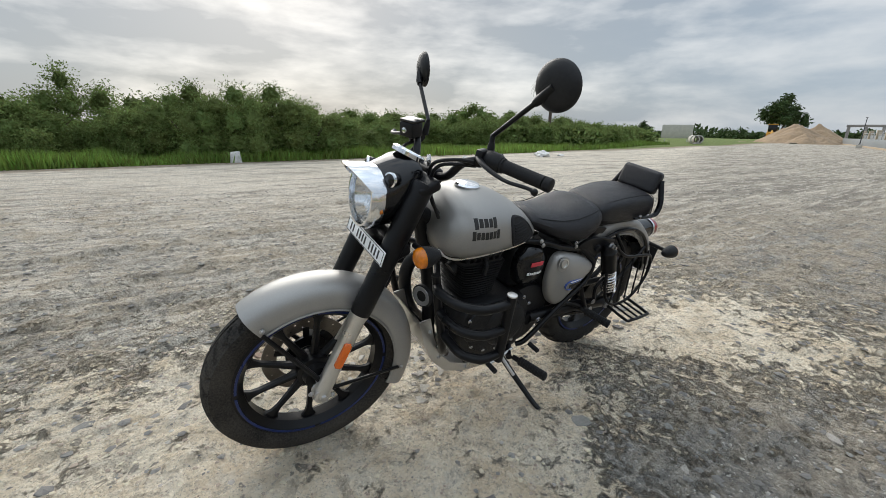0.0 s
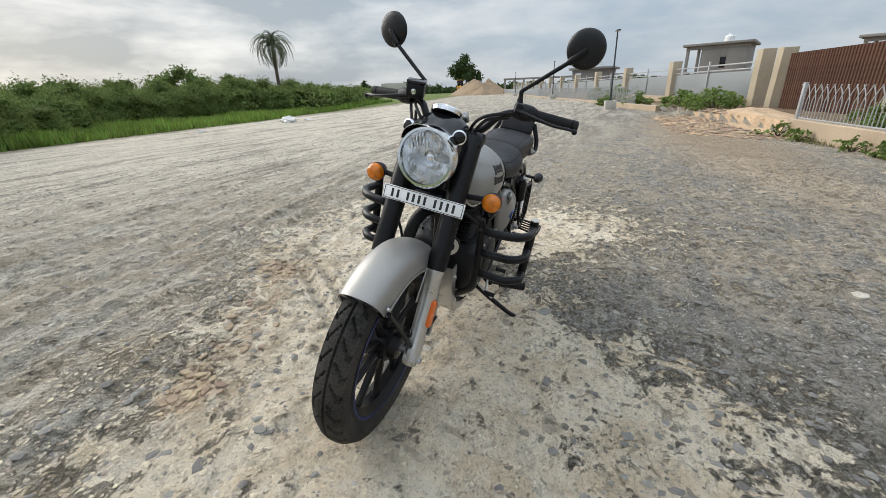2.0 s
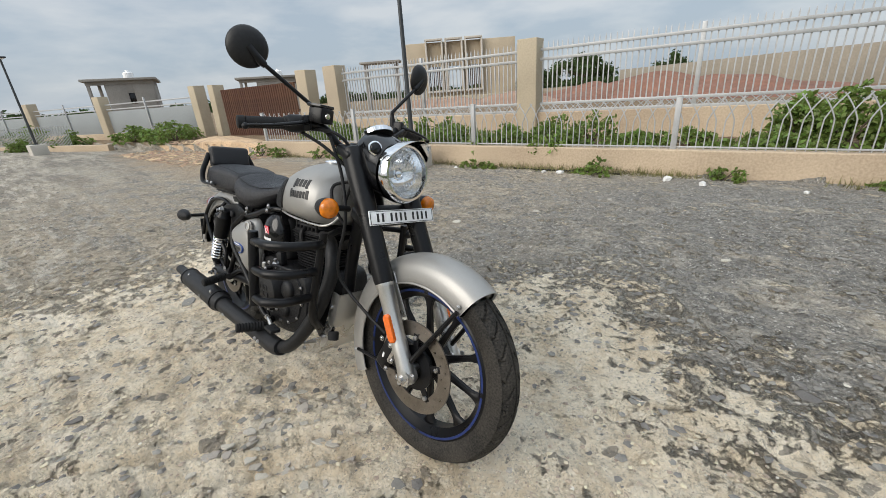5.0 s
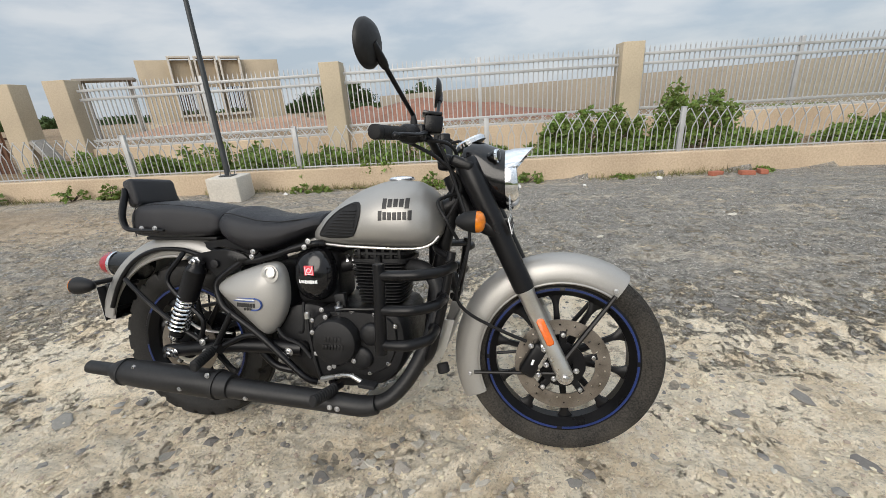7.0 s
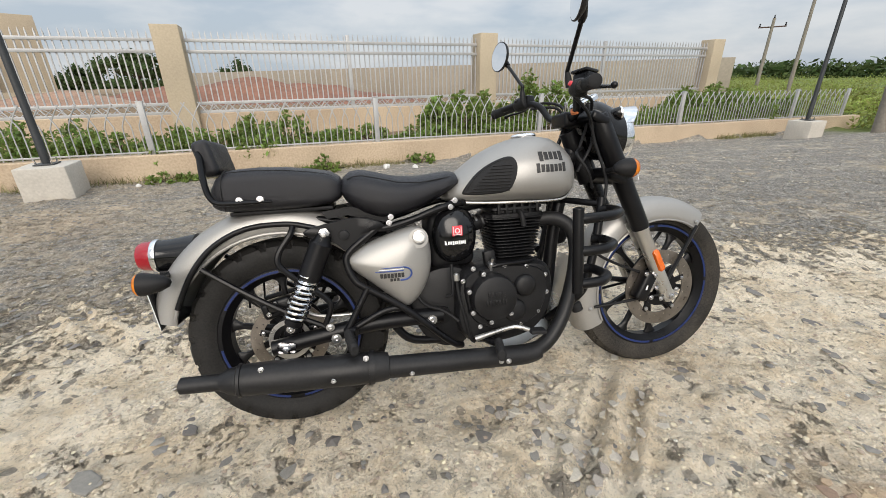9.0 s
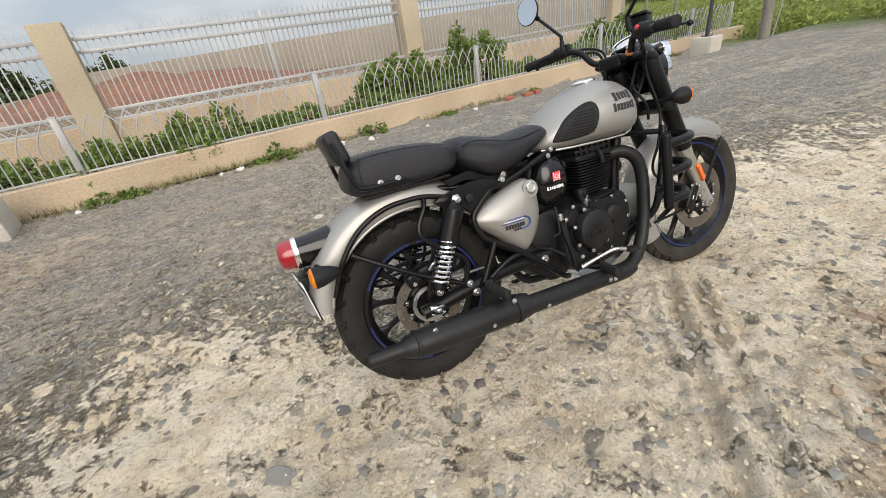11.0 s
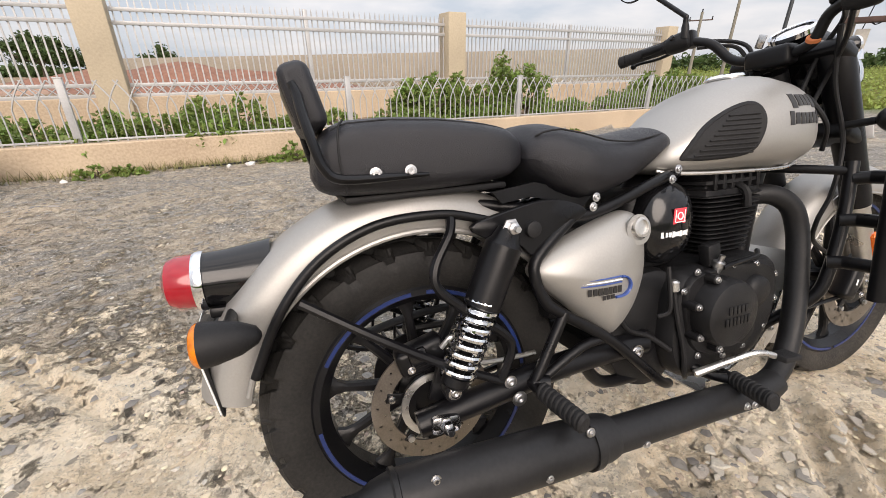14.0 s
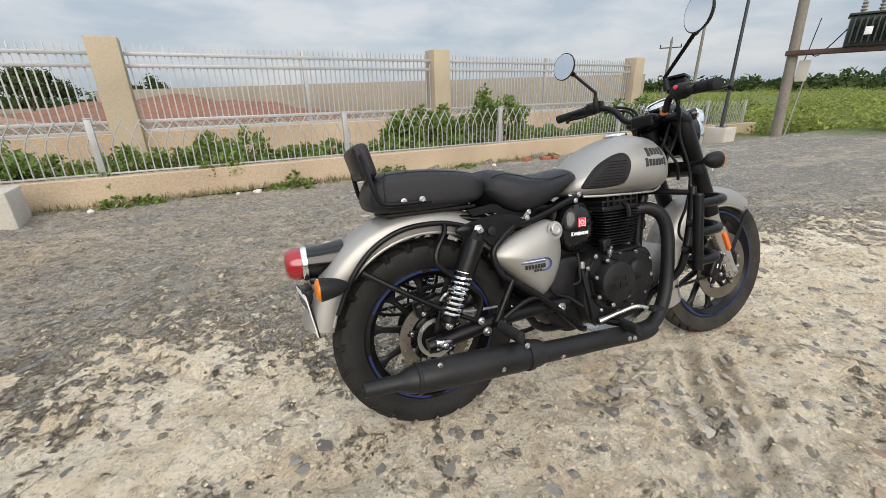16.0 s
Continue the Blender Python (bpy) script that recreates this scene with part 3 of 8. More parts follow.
def along(p, d, roll=0.0):
    """A pose at p whose z axis points along d."""
    return Matrix.Translation(p) @ Vector(d).to_track_quat("Z", "Y").to_matrix().to_4x4() @ Matrix.Rotation(roll, 4, "Z")


def add_box(bm, size, m, bevel=0.0, seg=2):
    t = bmesh.new()
    bmesh.ops.create_cube(t, size=1.0)
    bmesh.ops.scale(t, vec=size, verts=t.verts)
    if bevel:
        bmesh.ops.bevel(t, geom=t.edges[:], offset=bevel, segments=seg, affect="EDGES", profile=0.5)
    t.transform(m)
    me = bpy.data.meshes.new("tmp")
    t.to_mesh(me)
    t.free()
    bm.from_mesh(me)
    bpy.data.meshes.remove(me)
    return bm


def box(size, m, bevel=0.0, seg=2):
    return add_box(bmesh.new(), size, m, bevel, seg)


def rounded(outline, n=4):
    """A closed smooth outline through 2D points."""
    k = len(outline)
    out = []
    for i in range(k):
        p0, p1, p2, p3 = (Vector(outline[(i + j) % k]) for j in (-1, 0, 1, 2))
        for s in range(n):
            t = s / n
            out.append(0.5 * (2 * p1 + (p2 - p0) * t + (2 * p0 - 5 * p1 + 4 * p2 - p3) * t * t + (3 * p1 - p0 - 3 * p2 + p3) * t ** 3))
    return out


def pillow(outline, place, steps, n=4):
    """A puffed plate: rings of the outline shrunk to its middle; place(u, v, s) gives the point of a ring."""
    pts = rounded(outline, n) if n else [Vector(p) for p in outline]
    c = sum(pts, Vector((0, 0))) / len(pts)
    rings = [[place(*(c + (p - c) * s), s, e) for p in pts] for s, e in steps]
    return loft(rings)


def from_arrays(name, verts, faces, material, smooth=False):
    me = bpy.data.meshes.new(name)
    me.from_pydata(verts, [], faces)
    me.materials.append(material)
    me.update()
    if smooth:
        me.shade_smooth()
    return me


# value noise on arrays, for relief and scattering
_table = np.random.RandomState(7).rand(256, 256)


def vnoise(x, y):
    xi, yi = np.floor(x).astype(int), np.floor(y).astype(int)
    fx, fy = x - xi, y - yi
    fx, fy = fx * fx * (3 - 2 * fx), fy * fy * (3 - 2 * fy)
    g = lambda a, b: _table[a % 256, b % 256]
    return (g(xi, yi) * (1 - fx) + g(xi + 1, yi) * fx) * (1 - fy) + (g(xi, yi + 1) * (1 - fx) + g(xi + 1, yi + 1) * fx) * fy


def fractal(x, y, octaves=5, gain=0.5):
    total, amp = 0.0, 1.0
    for o in range(octaves):
        total = total + amp * (vnoise(x * 2 ** o + 17.3 * o, y * 2 ** o + 5.1 * o) - 0.5)
        amp *= gain
    return total


def sstep(v, a, b):
    t = np.clip((v - a) / (b - a), 0, 1)
    return t * t * (3 - 2 * t)


SLOPE = 0.16
FENCE_TURN = math.degrees(math.atan(SLOPE))


def low_top(x):
    """The top of the low wall, which falls gently eastwards."""
    return 0.185 - 0.0095 * (x + 1.0)


def on_line(c, x, z=0.0):
    """A point of the line that runs along the fences, c metres beyond the origin."""
    return Vector((x, c + SLOPE * x, z))


TRACKS = ((0.35, -1.06, 1.19, -0.07), (0.44, -1.14, 1.27, -0.16), (-1.25, 0.95, -0.72, 0.46))


def ground_z(x, y):
    """The height of the ground."""
    x, y = np.asarray(x, float), np.asarray(y, float)
    c = y - SLOPE * x
    z = -(0.175 + 0.0100 * np.clip(x, -9.0, 14.0)) * sstep(c, 3.0, 5.2)
    z = np.where(c > 5.68, 0.06 - 0.0095 * np.clip(x, -9.0, 16.0), z)
    near = np.exp(-((x - 0.5) ** 2 + y ** 2) / 90.0)
    ridge = 1 - 2 * np.abs(fractal(x * 3.1 + 4, y * 3.1, 4, 0.55))
    rough = 0.026 * fractal(x * 6.0, y * 6.0, 4, 0.65) + 0.05 * fractal(x * 0.5, y * 0.5, 3) + 0.016 * (ridge - 0.8) + 0.012 * fractal(x * 17.0, y * 17.0, 2, 0.7)
    # old wheel ruts along the road
    a = 0.984 * y - 0.180 * x
    u = 0.984 * x + 0.180 * y
    for v0, dep, wid in ((-2.1, 0.02, 0.10), (-2.55, 0.015, 0.09), (-3.6, 0.03, 0.14), (-4.9, 0.03, 0.16), (-6.1, 0.03, 0.2), (-1.35, 0.012, 0.07)):
        q = a - v0 - 0.25 * fractal(u * 0.35 + v0, u * 0.0 + v0, 2)
        rough = rough + (1.3 * np.exp(-((np.abs(q) - wid * 1.3) / (wid * 0.5)) ** 2) - np.exp(-(q / wid) ** 2)) * dep * (0.6 + 0.8 * vnoise(u * 1.7, u * 0 + v0))
    wheels = 1 - np.exp(-((x - 1.39) ** 2 + (y + 0.05) ** 2) / 0.05) - np.exp(-(x ** 2 + (y + 0.05) ** 2) / 0.05) - np.exp(-((x - 0.58) ** 2 + (y - 0.32) ** 2) / 0.03)
    z = z + near * rough * np.clip(wheels, 0, 1)
    for x0, y0, x1, y1 in TRACKS:
        d = np.array((x1 - x0, y1 - y0))
        ln = math.hypot(*d)
        u = ((x - x0) * d[0] + (y - y0) * d[1]) / ln
        v = (-(x - x0) * d[1] + (y - y0) * d[0]) / ln
        band = np.exp(-(v / 0.026) ** 2) * sstep(u, -0.5, 0.0) * (1 - sstep(u, ln - 0.15, ln + 0.1))
        lugs = 0.5 + 0.5 * np.sin(u * 2 * math.pi / 0.045 + 40 * np.abs(v))
        z = z - band * (0.020 + 0.012 * lugs) + 0.017 * np.exp(-((np.abs(v) - 0.05) / 0.016) ** 2) * sstep(u, -0.5, 0.0) * (1 - sstep(u, ln - 0.15, ln + 0.1)) * (0.4 + vnoise(u * 30, v * 30))
    far = sstep(np.hypot(x, y), 14, 40)
    return z + far * 0.25 * fractal(x * 0.06, y * 0.06, 3) * (1 - sstep(np.hypot(x, y), 300, 900))


# ---- ground ----
def graded(lo, hi, step_near, f0, f1, fine):
    inner = list(np.arange(lo, f0, step_near)) + list(np.arange(f0, f1, fine)) + list(np.arange(f1, hi, step_near))
    out, s, v = [], step_near, hi
    while v < 2600:
        s *= 1.09
        v += s
        out.append(v)
    left, s, v = [], step_near, lo
    while v > -2600:
        s *= 1.09
        v -= s
        left.append(v)
    return np.array(left[::-1] + inner + [hi] + out)


gx, gy = graded(-3.2, 4.0, 0.03, 0.35, 1.5, 0.013), graded(-3.2, 4.2, 0.03, -1.15, 0.1, 0.013)
GX, GY = np.meshgrid(gx, gy, indexing="ij")
GZ = ground_z(GX, GY)
nx, ny = GX.shape
verts = np.stack((GX, GY, GZ), -1).reshape(-1, 3)
ii = (np.arange(nx - 1)[:, None] * ny + np.arange(ny - 1)[None, :]).reshape(-1)
faces = np.stack((ii, ii + ny, ii + ny + 1, ii + 1), -1)
ground = new("ground", from_arrays("ground", verts.tolist(), faces.tolist(), GROUND, True))
tagged(ground, "dusty yard of pale dried mud and dark gravel", "ground", kind="structure")


# ---- fences, walls and lamps ----
def fence_pose(c, x, z=0.0):
    return Matrix.Translation(on_line(c, x, z)) @ pose(0, 0, 0, 0, 0, FENCE_TURN)


FAR_SLOPE = 0.34


def far_pose(c, x, z=0.0):
    """The same lines beyond the gate, where they bend away with the road."""
    return Matrix.Translation((x, c - 16.5 * SLOPE + FAR_SLOPE * (x + 16.5), z)) @ pose(0, 0, 0, 0, 0, math.degrees(math.atan(FAR_SLOPE)))


def far_length(x0, x1):
    return (x1 - x0) * math.sqrt(1 + FAR_SLOPE ** 2)


def run_length(x0, x1):
    return (x1 - x0) * math.sqrt(1 + SLOPE ** 2)


def wall_run(name, c, x0, x1, z0, z1, thick, material, label):
    """A rendered wall along the fence line, with slightly uneven faces and worn arrises."""
    ln = run_length(x0, x1)
    bm = bmesh.new()
    k = max(2, int(ln / 0.25))
    rings = []
    for i in range(k + 1):
        u = ln * i / k
        e = 0.008 * (noise.noise((u * 1.3, c, 0)) + noise.noise((u * 6, c, 3)) * 0.5)
        b = 0.012
        rings.append([Vector(p) for p in ((u, e, z0), (u, thick - e, z0), (u, thick - e, z1 - b + e), (u, thick - b - e, z1 + e), (u, b + e, z1 + e), (u, e, z1 - b + e))])
    rows_mesh(bm, rings)
    ob = new(name, mesh_of(name, bm, material))
    ob.matrix_basis = fence_pose(c, x0)
    return tagged(ob, label, "wall", kind="structure")


FALL = pose(0, 0, 0, 0, math.degrees(math.atan(0.0095 / math.hypot(1, SLOPE))), 0)
wall_run("wall_low", 5.56, -8.70, 14.2, -0.5, 0.0, 0.2, CREAM_WALL, "low cream rendered kerb wall, stained at its foot").matrix_basis = fence_pose(5.56, -8.70, low_top(-8.70)) @ FALL
wall_run("wall_upper", 7.99, -8.4, 10.6, -0.3, 0.585, 0.2, CREAM_WALL, "cream rendered plinth wall under a picket fence")


def bent_rod(side):
    pts = [(0, 0, 0), (0, 0, 0.33), (side * 0.018, 0, 0.42), (side * 0.080, 0, 0.55), (side * 0.165, 0, 0.675)]
    return mesh_of("bent_rod", tube(pts, 0.0085, 5, 3), FENCE_PAINT)


ROD_A, ROD_B = bent_rod(1), bent_rod(-1)
LOW_POST = mesh_of("fence_post", box((0.075, 0.06, 0.78), pose(0, 0, 0.305), 0.006), FENCE_PAINT)
CLAMP = mesh_of("post_cap", box((0.083, 0.068, 0.012), pose(0, 0, 0.700), 0.003), FENCE_PAINT)
low_posts = [-8.62, -5.42, -2.50, 0.67, 3.80, 7.44, 11.31, 13.45]
for i, (a, b) in enumerate(zip(low_posts, low_posts[1:])):
    ln = run_length(a, b)
    panel = thing("rod_fence_panel", "silver-grey fence panel of bent crossing rods on a low cream wall", "fence", fence_pose(5.66, a, low_top(a)) @ FALL, "low fence panels")
    post = part("post", LOW_POST, None, panel)
    part("post_cap", CLAMP, None, post)
    if b == low_posts[-1]:
        part("post", LOW_POST, None, panel, m=pose(ln, 0, 0))
    part("rail", box((ln - 0.07, 0.022, 0.022), pose(ln / 2, 0, 0.03), 0.003), FENCE_PAINT, panel)
    k = int((ln - 0.1) / 0.094)
    for j in range(k):
        u = 0.075 + (ln - 0.15) * j / (k - 1)
        part("rod", ROD_A if j % 2 else ROD_B, None, panel, m=pose(u, 0, 0, random.uniform(-1.2, 1.2), random.uniform(-0.8, 0.8), 0))

PICKET = mesh_of("picket", loft([[Vector((sx * w, sy * w, z)) for sx, sy in ((-1, -1), (1, -1), (1, 1), (-1, 1))] for z, w in ((0, 0.0105), (1.16, 0.0105), (1.225, 0.001))]), FENCE_PAINT)
UP_POST = mesh_of("fence_post", box((0.075, 0.07, 1.385), pose(0, 0, 0.6925), 0.006), FENCE_PAINT)


def picket_bay(x0, x1, mid):
    ln = run_length(x0, x1)
    bay = thing("picket_fence_bay", "silver-grey steel picket fence bay between plastered pillars", "fence", fence_pose(8.09, x0, 0.585), "picket fence bays")
    for z in (0.022, 0.180, 1.06, 1.245):
        part("rail", box((ln, 0.03, 0.055), pose(ln / 2, -0.025, z), 0.004), FENCE_PAINT, bay)
    part("post", UP_POST, None, bay, m=pose(run_length(x0, mid), 0.0, 0))
    k = int(ln / 0.102)
    for j in range(k):
        part("picket", PICKET, None, bay, m=pose((j + 0.5) * ln / k, 0, 0.18, 0, random.uniform(-0.5, 0.5), 0))
    bm = bmesh.new()
    q = int(ln / 0.16)
    for j in range(q):
        u = ln * j / q
        add_tube(bm, [(u, -0.018, 0.03), (u + 0.16, -0.018, 0.17)], 0.008, 4)
        add_tube(bm, [(u, -0.034, 0.17), (u + 0.16, -0.034, 0.03)], 0.008, 4)
    part("cross_bracing", bm, FENCE_PAINT, bay)


picket_bay(-8.37, -2.93, -5.6)
picket_bay(-2.52, 3.25, 0.35)
picket_bay(3.68, 10.5, 6.85)


def pillar(x, w=0.43, h=2.06, c=7.87, lean=0.0, label="buff plastered square fence pillar with a flat cap", d=0.43, group="fence pillars"):
    bm = box((w, d, h + 0.3), pose(w / 2, d / 2, h / 2 - 0.15), 0.012)
    bmesh.ops.subdivide_edges(bm, edges=bm.edges[:], cuts=2, use_grid_fill=True)
    for v in bm.verts:
        v.co += Vector((noise.noise(v.co * 3 + Vector((x, 0, 0))), noise.noise(v.co * 3 + Vector((0, x, 4))), 0)) * 0.006
    ob = solid("fence_pillar", bm, PILLAR_PLASTER, label, "pillar", fence_pose(c, x) @ pose(0, 0, 0, 0, lean, 0), group)
    return ob


for x in (-2.93, 3.25, 10.50):
    pillar(x)
pillar(-8.88, 0.50)
pillar(-10.15, 0.46, lean=1.5, label="pale concrete gate pillar beside a rusty gate")
pillar(-15.2, 0.36, 1.98, lean=3.0, label="leaning pale concrete gate pillar")
pillar(-16.5, 0.45, 2.02)

# broken concrete between the gate pillar and the fence
solid("broken_slab", box((0.10, 0.35, 0.95), pose(0, 0, 0.45, 0, -32, 0), 0.02), GREY_CONCRETE, "broken concrete slab leaning against a gate pillar", "slab", fence_pose(7.98, -9.35))

gate = thing("sheet_gate", "closed rusty brown corrugated sheet gate", "gate", fence_pose(8.03, -14.6, 0.08))
strip = [[Vector((0.115 * i + dx, dy, z)) for i in range(1) for dx, dy in ((0, 0), (0.03, 0), (0.045, -0.025), (0.085, -0.025), (0.1, 0), (0.115, 0), (0.115, 0.004), (0.1, 0.004), (0.085, -0.02), (0.045, -0.02), (0.03, 0.004), (0, 0.004))] for z in (0, 1.68)]
STRIP = mesh_of("sheet_strip", loft(strip), RUST_GATE, False)
for i in range(36):
    part("sheet_strip", STRIP, None, gate, m=pose(0.118 * i, 0, 0.0, 0, 0, 0))
for z in (0.02, 0.85, 1.66):
    part("rail", box((4.26, 0.05, 0.05), pose(2.13, 0.035, z), 0.005), STEEL_BROWN, gate)


# the same fence beyond the gate, far along the road
for i in range(12):
    x1 = -16.5 - 5.8 * i
    x0 = x1 - 5.8 + 0.43
    bay = thing("sheet_fence_bay", "grey panelled fence bay with two rails on top", "fence", far_pose(7.85, x0, 0.0), "far fence bays")
    ln = far_length(x0, x1)
    part("plinth", box((ln, 0.2, 0.6), pose(ln / 2, 0.05, 0.1), 0.01), CREAM_WALL, bay)
    part("sheet", box((ln, 0.02, 0.95), pose(ln / 2, 0.06, 0.87), 0.004), GREY_SHEET, bay)
    for z in (1.42, 1.62):
        part("rail", box((ln, 0.045, 0.05), pose(ln / 2, 0.05, z), 0.005), FENCE_PAINT, bay)
    part("post", box((0.06, 0.06, 1.2), pose(ln / 2, 0.02, 1.2), 0.005), FENCE_PAINT, bay)
    pillar(x0 - 0.43, 0.45, 1.98).matrix_basis = far_pose(7.70, x0 - 0.43)
bm = bmesh.new()
for i in range(252):
    u = 0.108 * i
    side = 1 if i % 2 else -1
    add_tube(bm, [(u, 0, 0), (u, 0, 0.45), (u + side * 0.1, 0, 0.8)], 0.012, 4)
solid("rod_fence", bm, FENCE_PAINT, "silver-grey rod fence on a low wall along the road", "fence", far_pose(5.6, -46.0, 0.12), kind="stuff")
wall_run("wall_low_far", 5.50, -90.0, -19.6, -0.4, 0.14, 0.2, CREAM_WALL, "low cream kerb wall along the road").matrix_basis = far_pose(5.5, -85.4)
solid("mesh_fence", box((far_length(-85, -46), 0.02, 0.75), pose(far_length(-85, -46) / 2, 0, 0.375), 0.004), GREY_SHEET, "grey fence on a low wall far along the road", "fence", far_pose(5.6, -85.0, 0.14))


def street_lamp(p, base=True, h=3.05):
    p = Vector((p[0], p[1], float(ground_z(p[0], p[1])) - 0.03))
    lamp = thing("street_lamp", "dark grey street lamp post on a pale concrete block", "street lamp", Matrix.Translation(p) @ pose(0, 0, 0, 0, 0, FENCE_TURN), "street lamps")
    if base:
        bm = box((0.50, 0.48, 0.44), pose(0, 0, 0.19), 0.015)
        bmesh.ops.subdivide_edges(bm, edges=bm.edges[:], cuts=2, use_grid_fill=True)
        for v in bm.verts:
            v.co += Vector((noise.noise(v.co * 7), noise.noise(v.co * 7 + Vector((3, 0, 0))), noise.noise(v.co * 7 + Vector((0, 5, 0))))) * 0.008
        part("base_block", bm, CONCRETE, lamp, "pale cast concrete block")
    part("flange", box((0.20, 0.20, 0.014), pose(0, 0, 0.42), 0.003), LAMP_GREY, lamp)
    for sx in (-1, 1):
        for sy in (-1, 1):
            part("bolt", lathe([(0, 0.012), (0.03, 0.012), (0.031, 0.006), (0.06, 0.006)], pose(sx * 0.075, sy * 0.075, 0.425), 6), STEEL, lamp)
    part("pole", tube([(0, 0, 0.42), (0, 0, 0.95), (0, 0, h)], [0.045, 0.04, 0.03], 12), LAMP_GREY, lamp)
    head = part("lamp_head", box((0.55, 0.16, 0.045), pose(0.12, 0, h + 0.02), 0.012), LAMP_GREY, lamp)
    part("diffuser", box((0.36, 0.12, 0.012), pose(0.15, 0, h - 0.008), 0.003), WHITE_PAINT, head)
    return lamp


street_lamp((-3.33, 4.50), h=3.6)
street_lamp((9.90, 5.97), h=4.3)
street_lamp((-19.3, 0.55), h=3.3)
street_lamp((-37.2, -4.4))
street_lamp((-58.0, -12.2))


# ---- foliage ----
def leaf_arrays(blobs, n, size, seed, inner=0.55, droop=0.0, slim=0.5, spray=1, reach=0.4):
    """Small leaf blades spread through ellipsoids, in sprays along short twigs, uneven and with gaps between clumps."""
    rs = np.random.RandomState(seed)
    n = n // spray
    vol = np.array([b[3] * b[4] * b[5] for b in blobs]) ** 0.67
    pick = rs.choice(len(blobs), n, p=vol / vol.sum())
    b = np.array(blobs)[pick]
    d = rs.normal(size=(n, 3))
    d /= np.linalg.norm(d, axis=1)[:, None]
    lump = 0.5 + 0.5 * np.sin(d[:, 0] * 5 + pick) * np.sin(d[:, 1] * 6 + 2 * pick) * np.cos(d[:, 2] * 5 + pick)
    r = (inner + (1 - inner) * rs.rand(n) ** 0.6) * (0.72 + 0.36 * lump)
    c = b[:, :3] + d * r[:, None] * b[:, 3:6]
    if spray > 1:
        twig = d * 0.9 + rs.normal(size=(n, 3)) * 0.5
        twig[:, 2] = twig[:, 2] * 0.45 - 0.12
        twig /= np.linalg.norm(twig, axis=1)[:, None]
        along_ = np.tile(np.linspace(-0.75, 0.45, spray), n)[:, None] * reach * np.repeat(0.5 + rs.rand(n), spray)[:, None]
        sag = np.zeros((n * spray, 3))
        sag[:, 2] = -0.35 * np.clip(along_[:, 0], 0, None) ** 2 / max(reach, 0.01)
        c = np.repeat(c, spray, 0) + np.repeat(twig, spray, 0) * along_ + rs.normal(size=(n * spray, 3)) * (0.09 * reach, 0.09 * reach, 0.05 * reach) + sag
        d = np.repeat(d, spray, 0)
        n = n * spray
    u = rs.normal(size=(n, 3)) + d * 0.6
    u[:, 2] -= droop
    u /= np.linalg.norm(u, axis=1)[:, None]
    w = np.cross(u, rs.normal(size=(n, 3)))
    w /= np.linalg.norm(w, axis=1)[:, None]
    s = size * (0.6 + 0.8 * rs.rand(n))[:, None]
    v = np.stack((c - u * s * 0.5, c + w * s * slim * 0.5, c + u * s * 0.5, c - w * s * slim * 0.5), 1).reshape(-1, 3)
    f = np.arange(n * 4).reshape(-1, 4)
    return v, f


def leaf_mesh(name, blobs, n, size, material, seed, core=0.0, **kw):
    v, f = leaf_arrays(blobs, n, size, seed, **kw)
    v, f = v.tolist(), f.tolist()
    if core:
        # the shaded mass of twigs and leaves inside each clump
        bm = bmesh.new()
        bmesh.ops.create_icosphere(bm, subdivisions=3, radius=1.0)
        ball = [w.co.copy() for w in bm.verts]
        tri = [[w.index for w in q.verts] for q in bm.faces]
        bm.free()
        for i, b in enumerate(blobs):
            o = len(v)
            for p in ball:
                k = core * (1 + 0.4 * noise.noise(p * 2.1 + Vector((i, seed, 0))) + 0.5 * noise.noise(p * 7.5 + Vector((0, i, seed))))
                v.append([b[0] + p.x * k * b[3], b[1] + p.y * k * b[4], max(0.0, b[2] + p.z * k * b[5])])
            f += [[a + o for a in q] for q in tri]
    return from_arrays(name, v, f, material)


